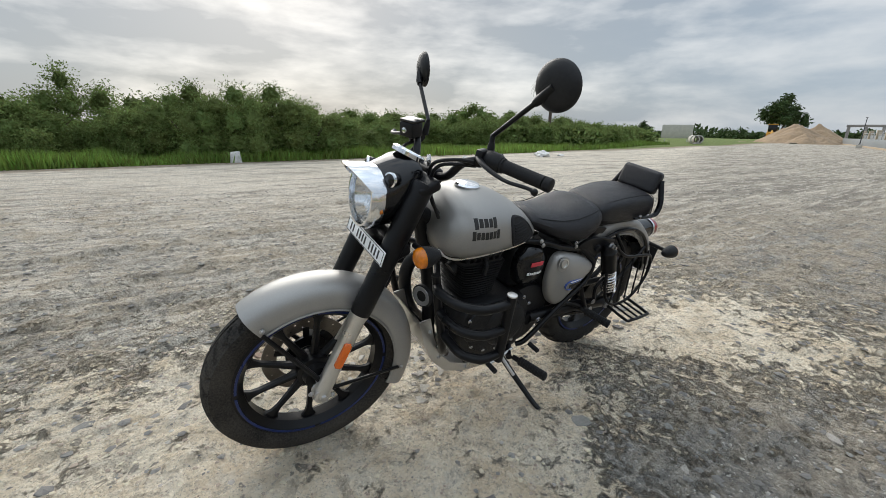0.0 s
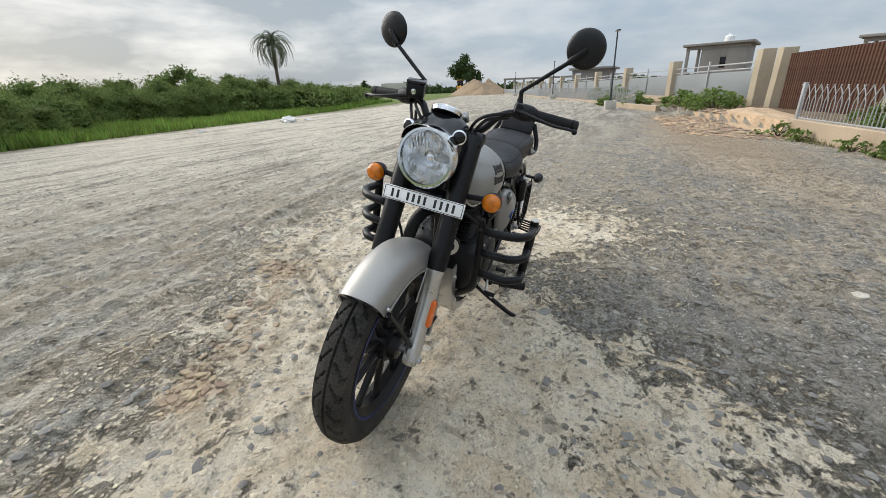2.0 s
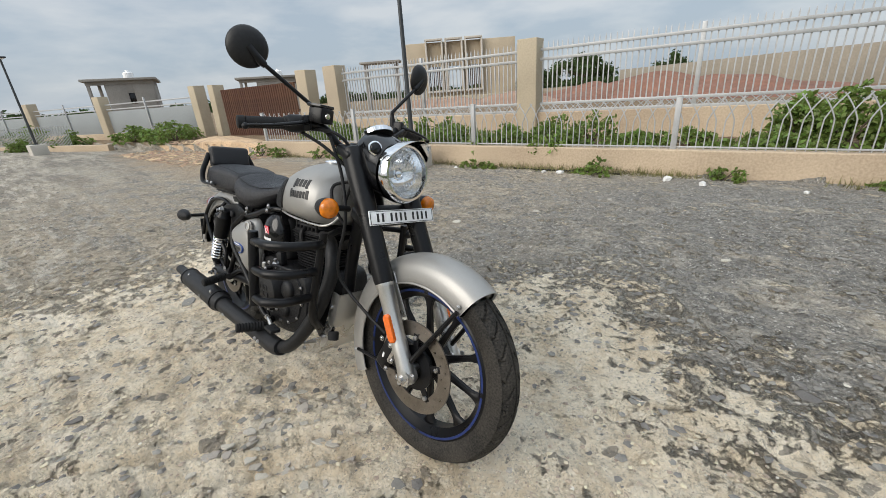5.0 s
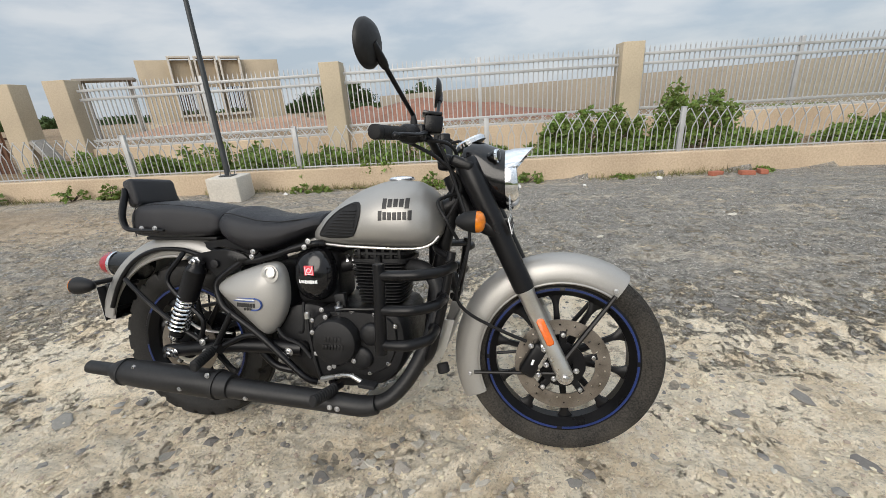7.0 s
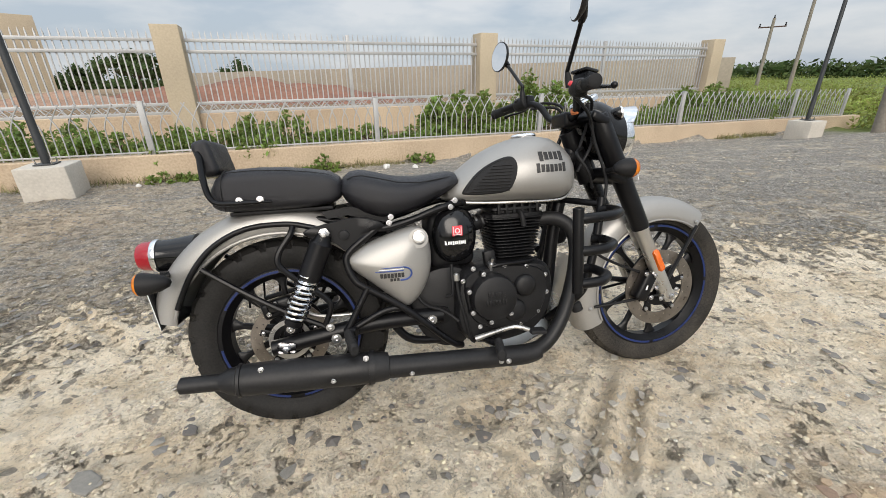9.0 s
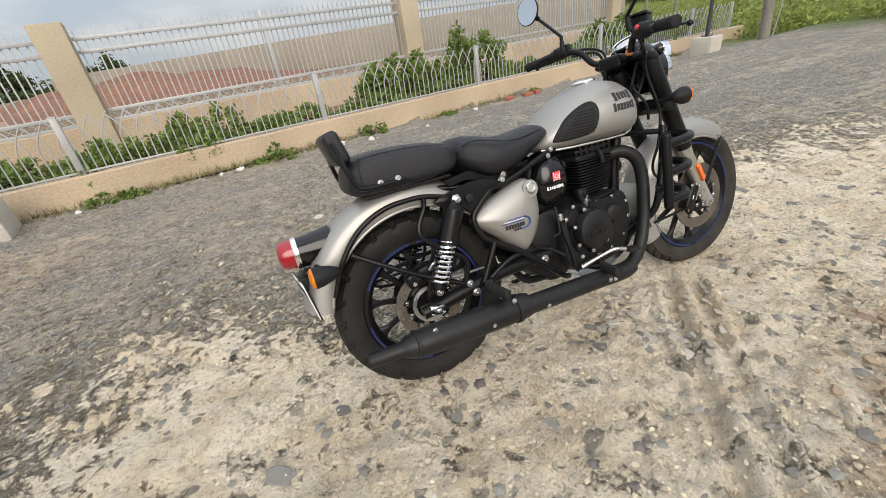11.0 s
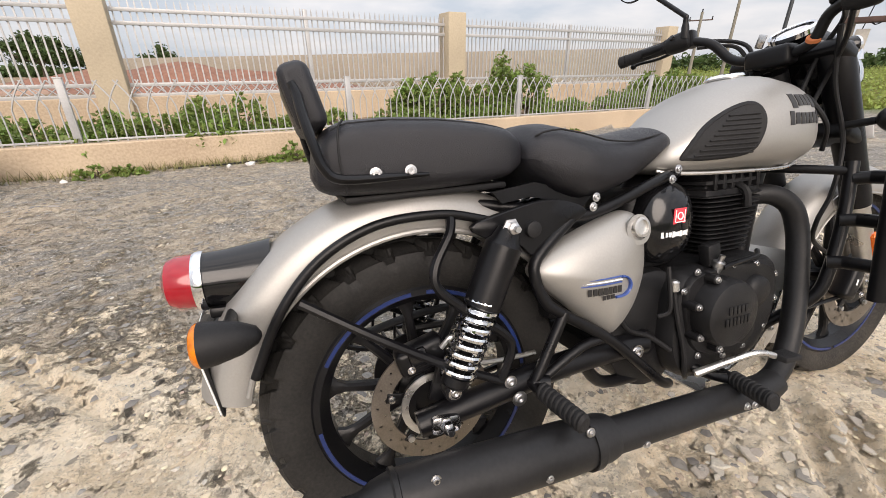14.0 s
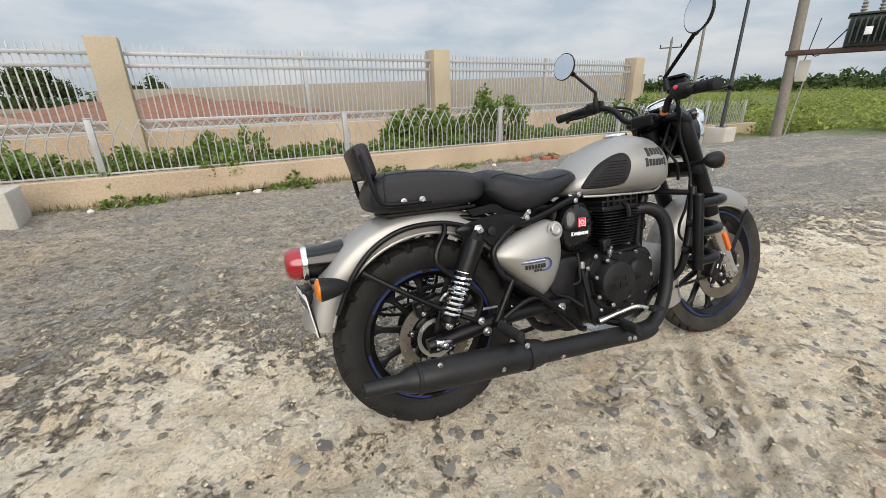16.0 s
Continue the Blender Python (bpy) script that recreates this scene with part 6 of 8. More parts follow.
RG = [(0.088, 0.334), (0.091, 0.338), (0.093, 0.350), (0.092, 0.366), (0.087, 0.384), (0.076, 0.399), (0.058, 0.409), (0.032, 0.415), (0.0, 0.417)]


def rear_flare(a):
    return 0.014 * math.sin(math.pi * min(1.0, 0.15 + (a - 42) / 122 * 0.85))


rfend = guard("rear_mudguard", RW, 42, 164, RG, lambda t: (0.014 * math.sin(math.pi * min(1.0, 0.15 + t * 0.85)), 1.0), bike, GREY_PAINT)
rfend["label"] = "warm-grey painted steel rear mudguard"
for s in (-1, 1):
    part("side_rail", tube([(-0.300, s * 0.104, 0.470), (-0.246, s * 0.106, 0.573), (-0.174, s * 0.106, 0.650), (-0.078, s * 0.106, 0.694), (0.033, s * 0.108, 0.700), (0.105, s * 0.11, 0.685), (0.17, s * 0.11, 0.662)], 0.0085, 10, 6), BLACK_SATIN, rfend, "black tubular mudguard rail")
    part("bead", tube([(RW.x + (0.334 + rear_flare(a)) * math.cos(radians(a)), s * 0.0925, RW.z + (0.334 + rear_flare(a)) * math.sin(radians(a))) for a in range(50, 164, 3)], 0.0052, 8), GREY_PAINT, rfend)
    part("stay", tube([(-0.215, s * 0.112, 0.585), (-0.10, s * 0.132, 0.505), (0.017, s * 0.142, 0.430), (0.123, s * 0.145, 0.372)], 0.0085, 8, 4), BLACK_SATIN, rfend)
    part("stay", tube([(0.055, s * 0.11, 0.690), (0.045, s * 0.125, 0.665), (0.010, s * 0.14, 0.615), (0.012, s * 0.145, 0.575), (0.070, s * 0.15, 0.520), (0.130, s * 0.15, 0.468), (0.143, s * 0.15, 0.435), (0.120, s * 0.147, 0.378)], 0.009, 8, 5), BLACK_SATIN, rfend)

# -- tail lamp, rear plate --
tail = part("tail_lamp", lathe([(0.0, 0.062), (0.01, 0.060), (0.075, 0.050), (0.110, 0.048), (0.112, 0.02)], along((-0.252, 0, 0.620), (-1, 0, 0.02)), 36), BLACK_GLOSS, bike, "round red tail lamp on a gloss black housing")
part("chrome_ring", lathe([(0.108, 0.044), (0.108, 0.052), (0.118, 0.053), (0.124, 0.050), (0.124, 0.044)], along((-0.252, 0, 0.620), (-1, 0, 0.02)), 36), CHROME, tail)
part("red_lens", lathe([(0.120, 0.048), (0.150, 0.047), (0.164, 0.041), (0.171, 0.028), (0.173, 0.0)], along((-0.252, 0, 0.620), (-1, 0, 0.02)), 36), RED_LENS, tail)
part("lamp_bracket", box((0.075, 0.07, 0.02), pose(-0.325, 0, 0.568, 0, 4, 0), 0.006, 2), BLACK_SATIN, tail)
PLM = pose(-0.383, 0, 0.475, 0, -8, 7)
rplate = part("rear_number_plate", box((0.003, 0.18, 0.13), PLM, 0.0012), WHITE_PAINT, bike, "white rear number plate with dark bars")
for r in range(2):
    for i in range(5):
        part("bar", box((0.001, 0.020, 0.036), PLM @ pose(-0.0018, -0.064 + 0.032 * i, 0.028 - 0.056 * r)), DECAL_DARK, rplate)
part("plate_back", box((0.004, 0.186, 0.136), PLM @ pose(0.0042, 0, 0), 0.0015), BLACK_PLASTIC, rplate, "black plastic plate backing")
part("plate_bracket", box((0.06, 0.09, 0.012), pose(-0.360, 0, 0.54, 0, 6, 0), 0.003), BLACK_SATIN, rplate)
part("hugger", box((0.02, 0.12, 0.10), pose(-0.366, 0, 0.50, 0, -8, 0), 0.006), BLACK_PLASTIC, rplate)


def indicator(base, tip, face, bulge=0.034, body=0.052):
    """A bullet turn signal: stalk, black body and amber lens that looks along face."""
    tip, face = Vector(tip), Vector(face).normalized()
    ob = part("turn_signal", lathe([(-body, 0.004), (-body * 0.92, 0.013), (-body * 0.58, 0.024), (-0.010, 0.0305), (0.004, 0.032), (0.008, 0.032)], along(tip, face), 28), BLACK_PLASTIC, bike, "black bullet turn signal with amber lens")
    part("stalk", tube([base, tip - face * 0.018], [0.010, 0.009], 10), BLACK_PLASTIC, ob)
    part("amber_lens", lathe([(0.007, 0.0315), (0.007 + (bulge - 0.007) * 0.35, 0.0308), (0.007 + (bulge - 0.007) * 0.7, 0.026), (0.007 + (bulge - 0.007) * 0.93, 0.014), (bulge, 0.0)], along(tip, face), 28), AMBER, ob, "amber plastic lens")


for s in (-1, 1):
    indicator((1.105, s * 0.12, 0.795), (1.123, s * 0.214, 0.804), (1, 0, -0.05))
    indicator((-0.322, s * 0.05, 0.572), (-0.336, s * 0.185, 0.574), (-1, 0, 0), 0.022, 0.068)

# -- fork --
for s in (-1, 1):
    y = s * 0.098
    top, low = Vector((1.082, y, 0.985)), Vector((1.392, y + s * 0.008 + 0.012, 0.310))
    ax = (low - top).normalized()
    L = (low - top).length
    leg = part("fork_leg", lathe([(0, 0.012), (0.002, 0.033), (0.012, 0.036), (0.10, 0.036), (0.26, 0.034), (0.30, 0.033), (0.43, 0.0325), (0.445, 0.031), (0.447, 0.02)], along(top, ax), 28), BLACK_SATIN, bike, "black shrouded telescopic fork leg")
    part("slider", lathe([(0.44, 0.020), (0.441, 0.0285), (0.455, 0.029), (0.46, 0.0265), (0.62, 0.0255), (L - 0.03, 0.027), (L, 0.028), (L + 0.024, 0.020), (L + 0.026, 0.01)], along(top, ax), 28), ALLOY, leg, "bare alloy fork slider")
    part("axle_clamp", lathe([(-0.022, 0.012), (-0.02, 0.026), (0.02, 0.026), (0.022, 0.012)], along(low, (0, s, 0)), 24), ALLOY, leg)
    part("axle_nut", lathe([(0.018, 0.016), (0.024, 0.016), (0.026, 0.011), (0.034, 0.011), (0.036, 0.005)], along(low, (0, s, 0)), 6), STEEL, leg)
    mid = top + ax * (0.585)
    out = (Vector((0, s, 0)) + Vector((0.15, 0, 0.05))).normalized()
    refl = loft([[mid + ax * (u * 0.045 * k) + ax.cross(out) * (v * 0.0125 * k) + out * h for u, v in ((-1, -0.55), (-0.85, -1), (0.85, -1), (1, -0.55), (1, 0.55), (0.85, 1), (-0.85, 1), (-1, 0.55))] for k, h in ((1.0, 0.018), (1.0, 0.030), (0.9, 0.0335))])
    part("reflector", refl, ORANGE, leg, "orange oblong side reflector")
    bolt(low + Vector((0.035, s * 0.012, 0.018)), (0, s, 0), 0.007, leg)
    bolt(low + Vector((-0.032, s * 0.012, -0.012)), (0, s, 0), 0.007, leg)
part("axle", tube([FW - Y * 0.1, FW + Y * 0.1], 0.012, 14), STEEL, bike)
part("fork_yoke", box((0.075, 0.27, 0.035), pose(1.078, 0, 0.972, 0, 24, 0), 0.012, 3), BLACK_SATIN, bike)
part("fork_yoke", box((0.08, 0.26, 0.045), pose(1.158, 0, 0.775, 0, 24, 0), 0.014, 3), BLACK_SATIN, bike)
part("steering_head", lathe([(0, 0.02), (0.001, 0.032), (0.2, 0.032), (0.201, 0.02)], along((1.108, 0, 0.76), (-0.41, 0, 0.91)), 20), BLACK_SATIN, bike)
cal = part("front_caliper", box((0.052, 0.05, 0.115), pose(1.298, -0.085, 0.352, 0, 28, 0), 0.012, 3), BLACK_SATIN, bike, "black two-piston brake caliper")
part("caliper_lug", box((0.04, 0.022, 0.10), pose(1.325, -0.098, 0.378, 0, 28, 0), 0.008, 2), ALLOY, cal)
for dx, dz in ((-0.012, 0.05), (0.012, -0.045), (0.028, 0.04), (0.035, -0.01)):
    bolt((1.30 + dx, -0.112, 0.355 + dz), (0, -1, 0), 0.007, cal)
part("caliper_mark", box((0.007, 0.001, 0.018), pose(1.294, -0.1105, 0.350, 0, 18, 0)), WHITE_STICKER, cal)
part("brake_hose", tube([(1.02, -0.14, 1.02), (1.06, -0.12, 0.90), (1.10, -0.13, 0.76), (1.075, -0.135, 0.64), (1.055, -0.12, 0.56), (1.09, -0.10, 0.50), (1.19, -0.092, 0.445), (1.275, -0.088, 0.41)], 0.0055, 8, 7), BLACK_PLASTIC, bike, "black front brake hose")

# -- headlamp and instrument nacelle --
HAX = Vector((1, 0, 0.10)).normalized()
HC = Vector((1.222, 0.006, 0.920))
hl = part("headlamp", lathe([(-0.135, 0.03), (-0.13, 0.05), (-0.10, 0.072), (-0.06, 0.084), (-0.015, 0.090), (0.0, 0.091)], along(HC, HAX), 48, False), BLACK_GLOSS, bike, "round headlamp in a gloss black shell with chrome peak")
part("chrome_rim", lathe([(-0.022, 0.090), (-0.020, 0.0955), (-0.006, 0.0975), (0.010, 0.0955), (0.020, 0.089), (0.020, 0.082), (-0.004, 0.083), (-0.022, 0.090)], along(HC, HAX), 64, False), CHROME, hl)
bowl = [(-0.070, 0.012), (-0.066, 0.03), (-0.05, 0.055), (-0.025, 0.073), (0.002, 0.083)]
part("reflector_bowl", lathe(bowl, along(HC, HAX), 60, False), BOWL, hl)
part("bulb_shield", lathe([(-0.035, 0.004), (-0.034, 0.014), (-0.022, 0.0145), (-0.018, 0.010), (-0.016, 0.0)], along(HC, HAX), 24), CHROME, hl)
part("bulb_shield_core", lathe([(-0.069, 0.012), (-0.04, 0.010), (-0.036, 0.006)], along(HC, HAX), 16), ALLOY, hl)
glass = part("lens", lathe([(0.004, 0.0825), (0.014, 0.070), (0.021, 0.045), (0.024, 0.02), (0.025, 0.0)], along(HC, HAX), 48, False), LENS, hl, "clear domed headlamp glass")
glass.visible_shadow = False
hm = along(HC, HAX)
# ribs in the bowl
for i in range(19):
    u = -0.0684 + 0.0076 * i
    hgt = math.sqrt(max(0.0, 0.074 ** 2 - u ** 2))
    for v0, v1 in ((-0.98, -0.55), (0.30, 0.98)):
        part("bowl_rib", tube([HC + HAX * -0.010 + Vector((0, u, v * hgt)) - HAX * 0.052 * (1 - (u * u + (v * hgt) ** 2) / 0.0066) for v in np.linspace(v0, v1, 7)], 0.0024, 5, 1, 0.6), BOWL, hl)
part("bulb_ring", lathe([(-0.030, 0.016), (-0.030, 0.021), (-0.026, 0.022), (-0.024, 0.019), (-0.030, 0.016)], along(HC, HAX), 28, False), CHROME, hl)
rings = []
for i in range(25):
    a = radians(-66 + 132 * i / 24)
    e = math.cos(a * 90 / 66)
    up, sd = math.cos(a), math.sin(a)
    q0, q1 = 0.0985, 0.099 + 0.002 * e
    rings.append([hm @ Vector((0, 0, 0)) + Vector((0, sd * q0, up * q0)) + HAX * -0.026, Vector(HC) + Vector((0, sd * q1, up * q1)) + HAX * 0.012, Vector(HC) + Vector((0, sd * q1 * 0.97, up * q1 * 0.97)) + HAX * (0.016 + 0.056 * e),
                  Vector(HC) + Vector((0, sd * (q1 - 0.002) * 0.97, up * (q1 - 0.002) * 0.97)) + HAX * (0.016 + 0.056 * e), Vector(HC) + Vector((0, sd * (q1 - 0.0015), up * (q1 - 0.0015))) + HAX * 0.012, Vector(HC) + Vector((0, sd * (q0 - 0.0015), up * (q0 - 0.0015))) + HAX * -0.026])
part("chrome_peak", loft(rings), CHROME, hl)
rings = []
for x, w, zt, zb, e in ((1.058, 0.020, 0.995, 0.975, 0.7), (1.062, 0.050, 1.005, 0.968, 0.7), (1.075, 0.075, 1.032, 0.945, 0.7), (1.10, 0.090, 1.046, 0.90, 0.75), (1.135, 0.097, 1.043, 0.86, 0.85), (1.17, 0.0965, 1.029, 0.835, 0.95), (1.204, 0.0955, 1.0165, 0.826, 1.0)):
    zm = zb + (zt - zb) * 0.48
    rings.append([Vector((x, w * math.copysign(abs(math.cos(a)) ** e, math.cos(a)), zm + ((zt - zm) if math.sin(a) > 0 else (zm - zb)) * math.copysign(abs(math.sin(a)) ** e, math.sin(a)))) for a in (2 * math.pi * j / 32 for j in range(32))])
nac = part("nacelle", loft(rings, True, False), BLACK_GLOSS, bike, "gloss black instrument nacelle")
part("speedometer_ring", lathe([(0, 0.052), (0.012, 0.053), (0.018, 0.047), (0.015, 0.043)], along((1.092, 0, 1.036), (-0.42, 0, 0.9)), 36, False), CHROME, nac)
part("speedometer_face", lathe([(0.0, 0.05), (0.010, 0.045), (0.0102, 0.0)], along((1.092, 0, 1.036), (-0.42, 0, 0.9)), 36), DECAL_DARK, nac)
part("speedometer_dial", lathe([(0.0104, 0.034), (0.011, 0.034), (0.0112, 0.0)], along((1.092, 0, 1.036), (-0.42, 0, 0.9)), 36), WHITE_STICKER, nac)
sg = part("speedometer_glass", lathe([(0.014, 0.0455), (0.016, 0.03), (0.0165, 0.0)], along((1.092, 0, 1.036), (-0.42, 0, 0.9)), 36, False), LENS, nac)
sg.visible_shadow = False
part("ignition_key", box((0.006, 0.022, 0.035), pose(1.045, 0.05, 1.035, 20, 0, 0), 0.003), ALLOY, nac)
for s in (-1, 1):
    pl = part("pilot_lamp", lathe([(-0.03, 0.008), (-0.02, 0.018), (0.0, 0.0215), (0.004, 0.0215), (0.006, 0.018)], along((1.178, s * 0.083, 0.992), (1, s * 0.35, 0.1)), 24), BLACK_GLOSS, bike)
    part("chrome_ring", lathe([(0.002, 0.018), (0.002, 0.0225), (0.008, 0.0225), (0.010, 0.018), (0.002, 0.018)], along((1.178, s * 0.083, 0.992), (1, s * 0.35, 0.1)), 24, False), CHROME, pl)
    part("pilot_lens", lathe([(0.006, 0.0185), (0.012, 0.014), (0.015, 0.0)], along((1.178, s * 0.083, 0.992), (1, s * 0.35, 0.1)), 24), BLACK_GLOSS, pl)

plate = part("front_number_plate", box((0.003, 0.284, 0.046), pose(1.2225, 0.012, 0.781, 0, -15, 0), 0.0012), WHITE_PAINT, bike, "white front number plate with dark bars")
pm = pose(1.2225, 0.012, 0.781, 0, -15, 0)
for dz in (-0.0200, 0.0200):
    part("border", box((0.0012, 0.274, 0.0018), pm @ pose(0.0019, 0, dz)), DECAL_DARK, plate)
for dy in (-0.137, 0.137):
    part("border", box((0.0012, 0.0018, 0.040), pm @ pose(0.0019, dy, 0)), DECAL_DARK, plate)
yy = -0.108
for gap in (0.020, 0.036, 0.020, 0.020, 0.020, 0.036, 0.021, 0.021, 0.021, 0.0):
    part("bar", box((0.0012, 0.0085, 0.027), pm @ pose(0.0019, yy, 0), 0.0004), DECAL_DARK, plate)
    yy += gap
part("plate_bracket", box((0.07, 0.10, 0.02), pose(1.185, 0.01, 0.785), 0.004), BLACK_SATIN, plate)

# -- handlebar and controls --
bar = part("handlebar", tube([(0.905, -0.300, 1.044), (0.955, -0.20, 1.055), (0.985, -0.135, 1.043), (1.005, -0.095, 0.995), (1.012, -0.04, 0.982), (1.012, 0.04, 0.984), (1.005, 0.10, 1.002), (0.985, 0.15, 1.056), (0.948, 0.22, 1.076), (0.897, 0.31, 1.068)], 0.0125, 14, 7), BLACK_SATIN, bike, "black tubular handlebar")
part("bar_clamp", box((0.05, 0.11, 0.05), pose(1.012, 0, 0.982, 0, 0, 0), 0.012, 3), BLACK_SATIN, bar)
for s, tip, inn in ((-1, (0.900, -0.372, 1.040), (0.936, -0.245, 1.050)), (1, (0.888, 0.385, 1.061), (0.936, 0.250, 1.074))):
    tip, inn = Vector(tip), Vector(inn)
    d = (tip - inn).normalized()
    gl = (tip - inn).length
    prof = [(0, 0.014), (0.001, 0.021), (0.006, 0.021), (0.008, 0.0175)]
    for i in range(int((gl - 0.03) / 0.009)):
        prof += [(0.010 + 0.009 * i, 0.0178), (0.015 + 0.009 * i, 0.0184), (0.017 + 0.009 * i, 0.0178)]
    prof += [(gl - 0.016, 0.0185), (gl - 0.014, 0.014), (gl - 0.012, 0.019), (gl + 0.006, 0.019), (gl + 0.009, 0.015)]
    part("grip", lathe(prof, along(inn, d), 24), GRIP_RUBBER, bar, "black ribbed rubber grip")
    sw = inn - d * 0.030
    box_m = along(sw, d)
    sg2 = part("switch_housing", lathe([(-0.034, 0.014), (-0.03, 0.024), (-0.01, 0.028), (0.02, 0.027), (0.03, 0.022), (0.032, 0.014)], box_m, 20), BLACK_PLASTIC, bar, "black switch housing")
    part("switch", lathe([(0, 0.008), (0.008, 0.007), (0.009, 0.003)], along(sw + Vector((-0.024, 0, 0.012)), (-1, 0, 0.5)), 12), RED_STICKER if s < 0 else BLACK_GLOSS, sg2)
    piv = inn - d * 0.052 + Vector((0.028, 0, 0.004))
    lever = [piv, piv + d * 0.05 + Vector((0.030, 0, -0.004)), piv + d * 0.13 + Vector((0.048, 0, -0.012)), tip + Vector((0.062, 0, -0.008)) - d * 0.01, tip + Vector((0.056, 0, -0.012)) + d * 0.008]
    lv = part("lever", tube(lever, [0.010, 0.008, 0.0065, 0.0062, 0.0066], 10, 5, 0.75), BLACK_SATIN, bar, "black hand lever with ball end")
    bmb = bmesh.new()
    bmesh.ops.create_uvsphere(bmb, u_segments=14, v_segments=9, radius=0.0095)
    bmb.transform(Matrix.Translation(lever[-1]))
    part("ball_end", bmb, BLACK_SATIN, lv)
    part("lever_perch", box((0.04, 0.05, 0.026), along(inn - d * 0.055 + Vector((0.014, 0, 0.002)), d) , 0.008, 2), BLACK_SATIN, bar)
mc = part("brake_reservoir", box((0.052, 0.062, 0.048), pose(1.000, -0.160, 1.082, 0, 6, 18), 0.006, 2), BLACK_SATIN, bar, "square black brake fluid reservoir")
part("reservoir_cap", box((0.056, 0.066, 0.010), pose(0.997, -0.160, 1.111, 0, 6, 18), 0.003, 2), BLACK_GLOSS, mc)
part("sight_glass", lathe([(0, 0.010), (0.003, 0.009), (0.0035, 0)], along((1.028, -0.155, 1.079), (1, 0.3, 0.05)), 16), CHROME, mc)


def mirror(base, elbow, neck, centre, face):
    base, elbow, neck, centre, face = Vector(base), Vector(elbow), Vector(neck), Vector(centre), Vector(face).normalized()
    ob = part("mirror", lathe([(-0.020, 0.0), (-0.0195, 0.02), (-0.016, 0.040), (-0.008, 0.054), (0.0, 0.0595), (0.005, 0.0595), (0.006, 0.055)], along(centre, face), 40), BLACK_MATT, bar, "round black rear-view mirror on a cranked stem")
    part("mirror_glass", lathe([(0.0045, 0.0562), (0.0062, 0.056), (0.0064, 0.0)], along(centre, face), 40), MIRROR, ob, "round silver mirror glass")
    part("stem", tube([base, base + (elbow - base) * 0.85, elbow, elbow + (neck - elbow) * 0.12, neck], [0.0075, 0.0075, 0.007, 0.0065, 0.007], 12, 4), BLACK_SATIN, ob)
    part("boot", lathe([(0, 0.012), (0.03, 0.0105), (0.042, 0.0078)], along(base, elbow - base), 16), BLACK_PLASTIC, ob)
    part("knuckle", tube([neck - (neck - elbow).normalized() * 0.015, neck, centre - face * 0.014], [0.010, 0.0125, 0.011], 12), BLACK_SATIN, ob)


mirror((0.938, 0.195, 1.082), (0.936, 0.192, 1.140), (0.926, 0.326, 1.255), (0.908, 0.356, 1.291), (-1, -0.25, 0.10))
mirror((0.945, -0.160, 1.066), (0.940, -0.155, 1.114), (0.904, -0.306, 1.221), (0.876, -0.333, 1.260), (-1, 0.22, 0.08))
part("bar_tie", lathe([(-0.005, 0.0128), (-0.004, 0.0148), (0.004, 0.0148), (0.005, 0.0128)], along((0.999, -0.10, 1.0), (-0.5, -0.5, 0.8)), 16), mat("orange_thread", (0.55, 0.17, 0.06), 0.8), bar, "orange thread tied round the bar")
for pts in ([(0.95, 0.20, 1.06), (1.03, 0.17, 1.07), (1.06, 0.09, 1.03), (1.03, 0.06, 0.92), (0.98, 0.05, 0.85)], [(0.96, 0.17, 1.05), (1.05, 0.12, 1.04), (1.05, 0.08, 0.96), (1.01, 0.09, 0.86)],
            [(0.95, -0.18, 1.04), (1.04, -0.13, 1.03), (1.06, -0.08, 0.97), (1.03, -0.06, 0.86)], [(0.94, -0.20, 1.03), (1.02, -0.15, 0.98), (1.07, -0.09, 0.90), (1.02, -0.08, 0.80)],
            [(1.05, -0.06, 0.88), (1.00, -0.11, 0.86), (1.03, -0.13, 0.80), (1.06, -0.11, 0.74)]):
    part("cable", tube(pts, 0.0055, 8, 7), BLACK_PLASTIC, bike)
part("horn", lathe([(0, 0.012), (0.012, 0.03), (0.016, 0.042), (0.028, 0.042), (0.030, 0.036), (0.026, 0.012)], along((1.0, 0.06, 0.56), (1, 0.35, 0)), 28), BLACK_PLASTIC, bike)
part("horn_ring", lathe([(0.029, 0.020), (0.031, 0.036), (0.027, 0.038)], along((1.0, 0.06, 0.56), (1, 0.35, 0)), 28, False), STEEL, bike)

# -- tank --
TX = np.array([0.545, 0.553, 0.575, 0.62, 0.68, 0.74, 0.80, 0.86, 0.92, 0.955, 0.98, 0.998, 1.007])
T_TOP = np.array([0.757, 0.777, 0.803, 0.840, 0.880, 0.908, 0.926, 0.934, 0.924, 0.905, 0.880, 0.848, 0.812])
T_BOT = np.array([0.735, 0.728, 0.721, 0.716, 0.712, 0.710, 0.708, 0.706, 0.706, 0.710, 0.724, 0.748, 0.778])
T_W = np.array([0.045, 0.070, 0.096, 0.120, 0.146, 0.164, 0.174, 0.178, 0.170, 0.154, 0.130, 0.095, 0.05])


def tank_at(x):
    top, bot, w = (float(np.interp(x, TX, v)) for v in (T_TOP, T_BOT, T_W))
    return top, bot, w, bot + (top - bot) * 0.40


def tank_y(x, z):
    top, bot, w, zm = tank_at(x)
    q = (z - zm) / (top - zm) if z > zm else (zm - z) / (zm - bot)
    e = 2.25 if z > zm else 2.7
    return w * max(0.0, 1 - min(1, abs(q)) ** e) ** (1 / e)


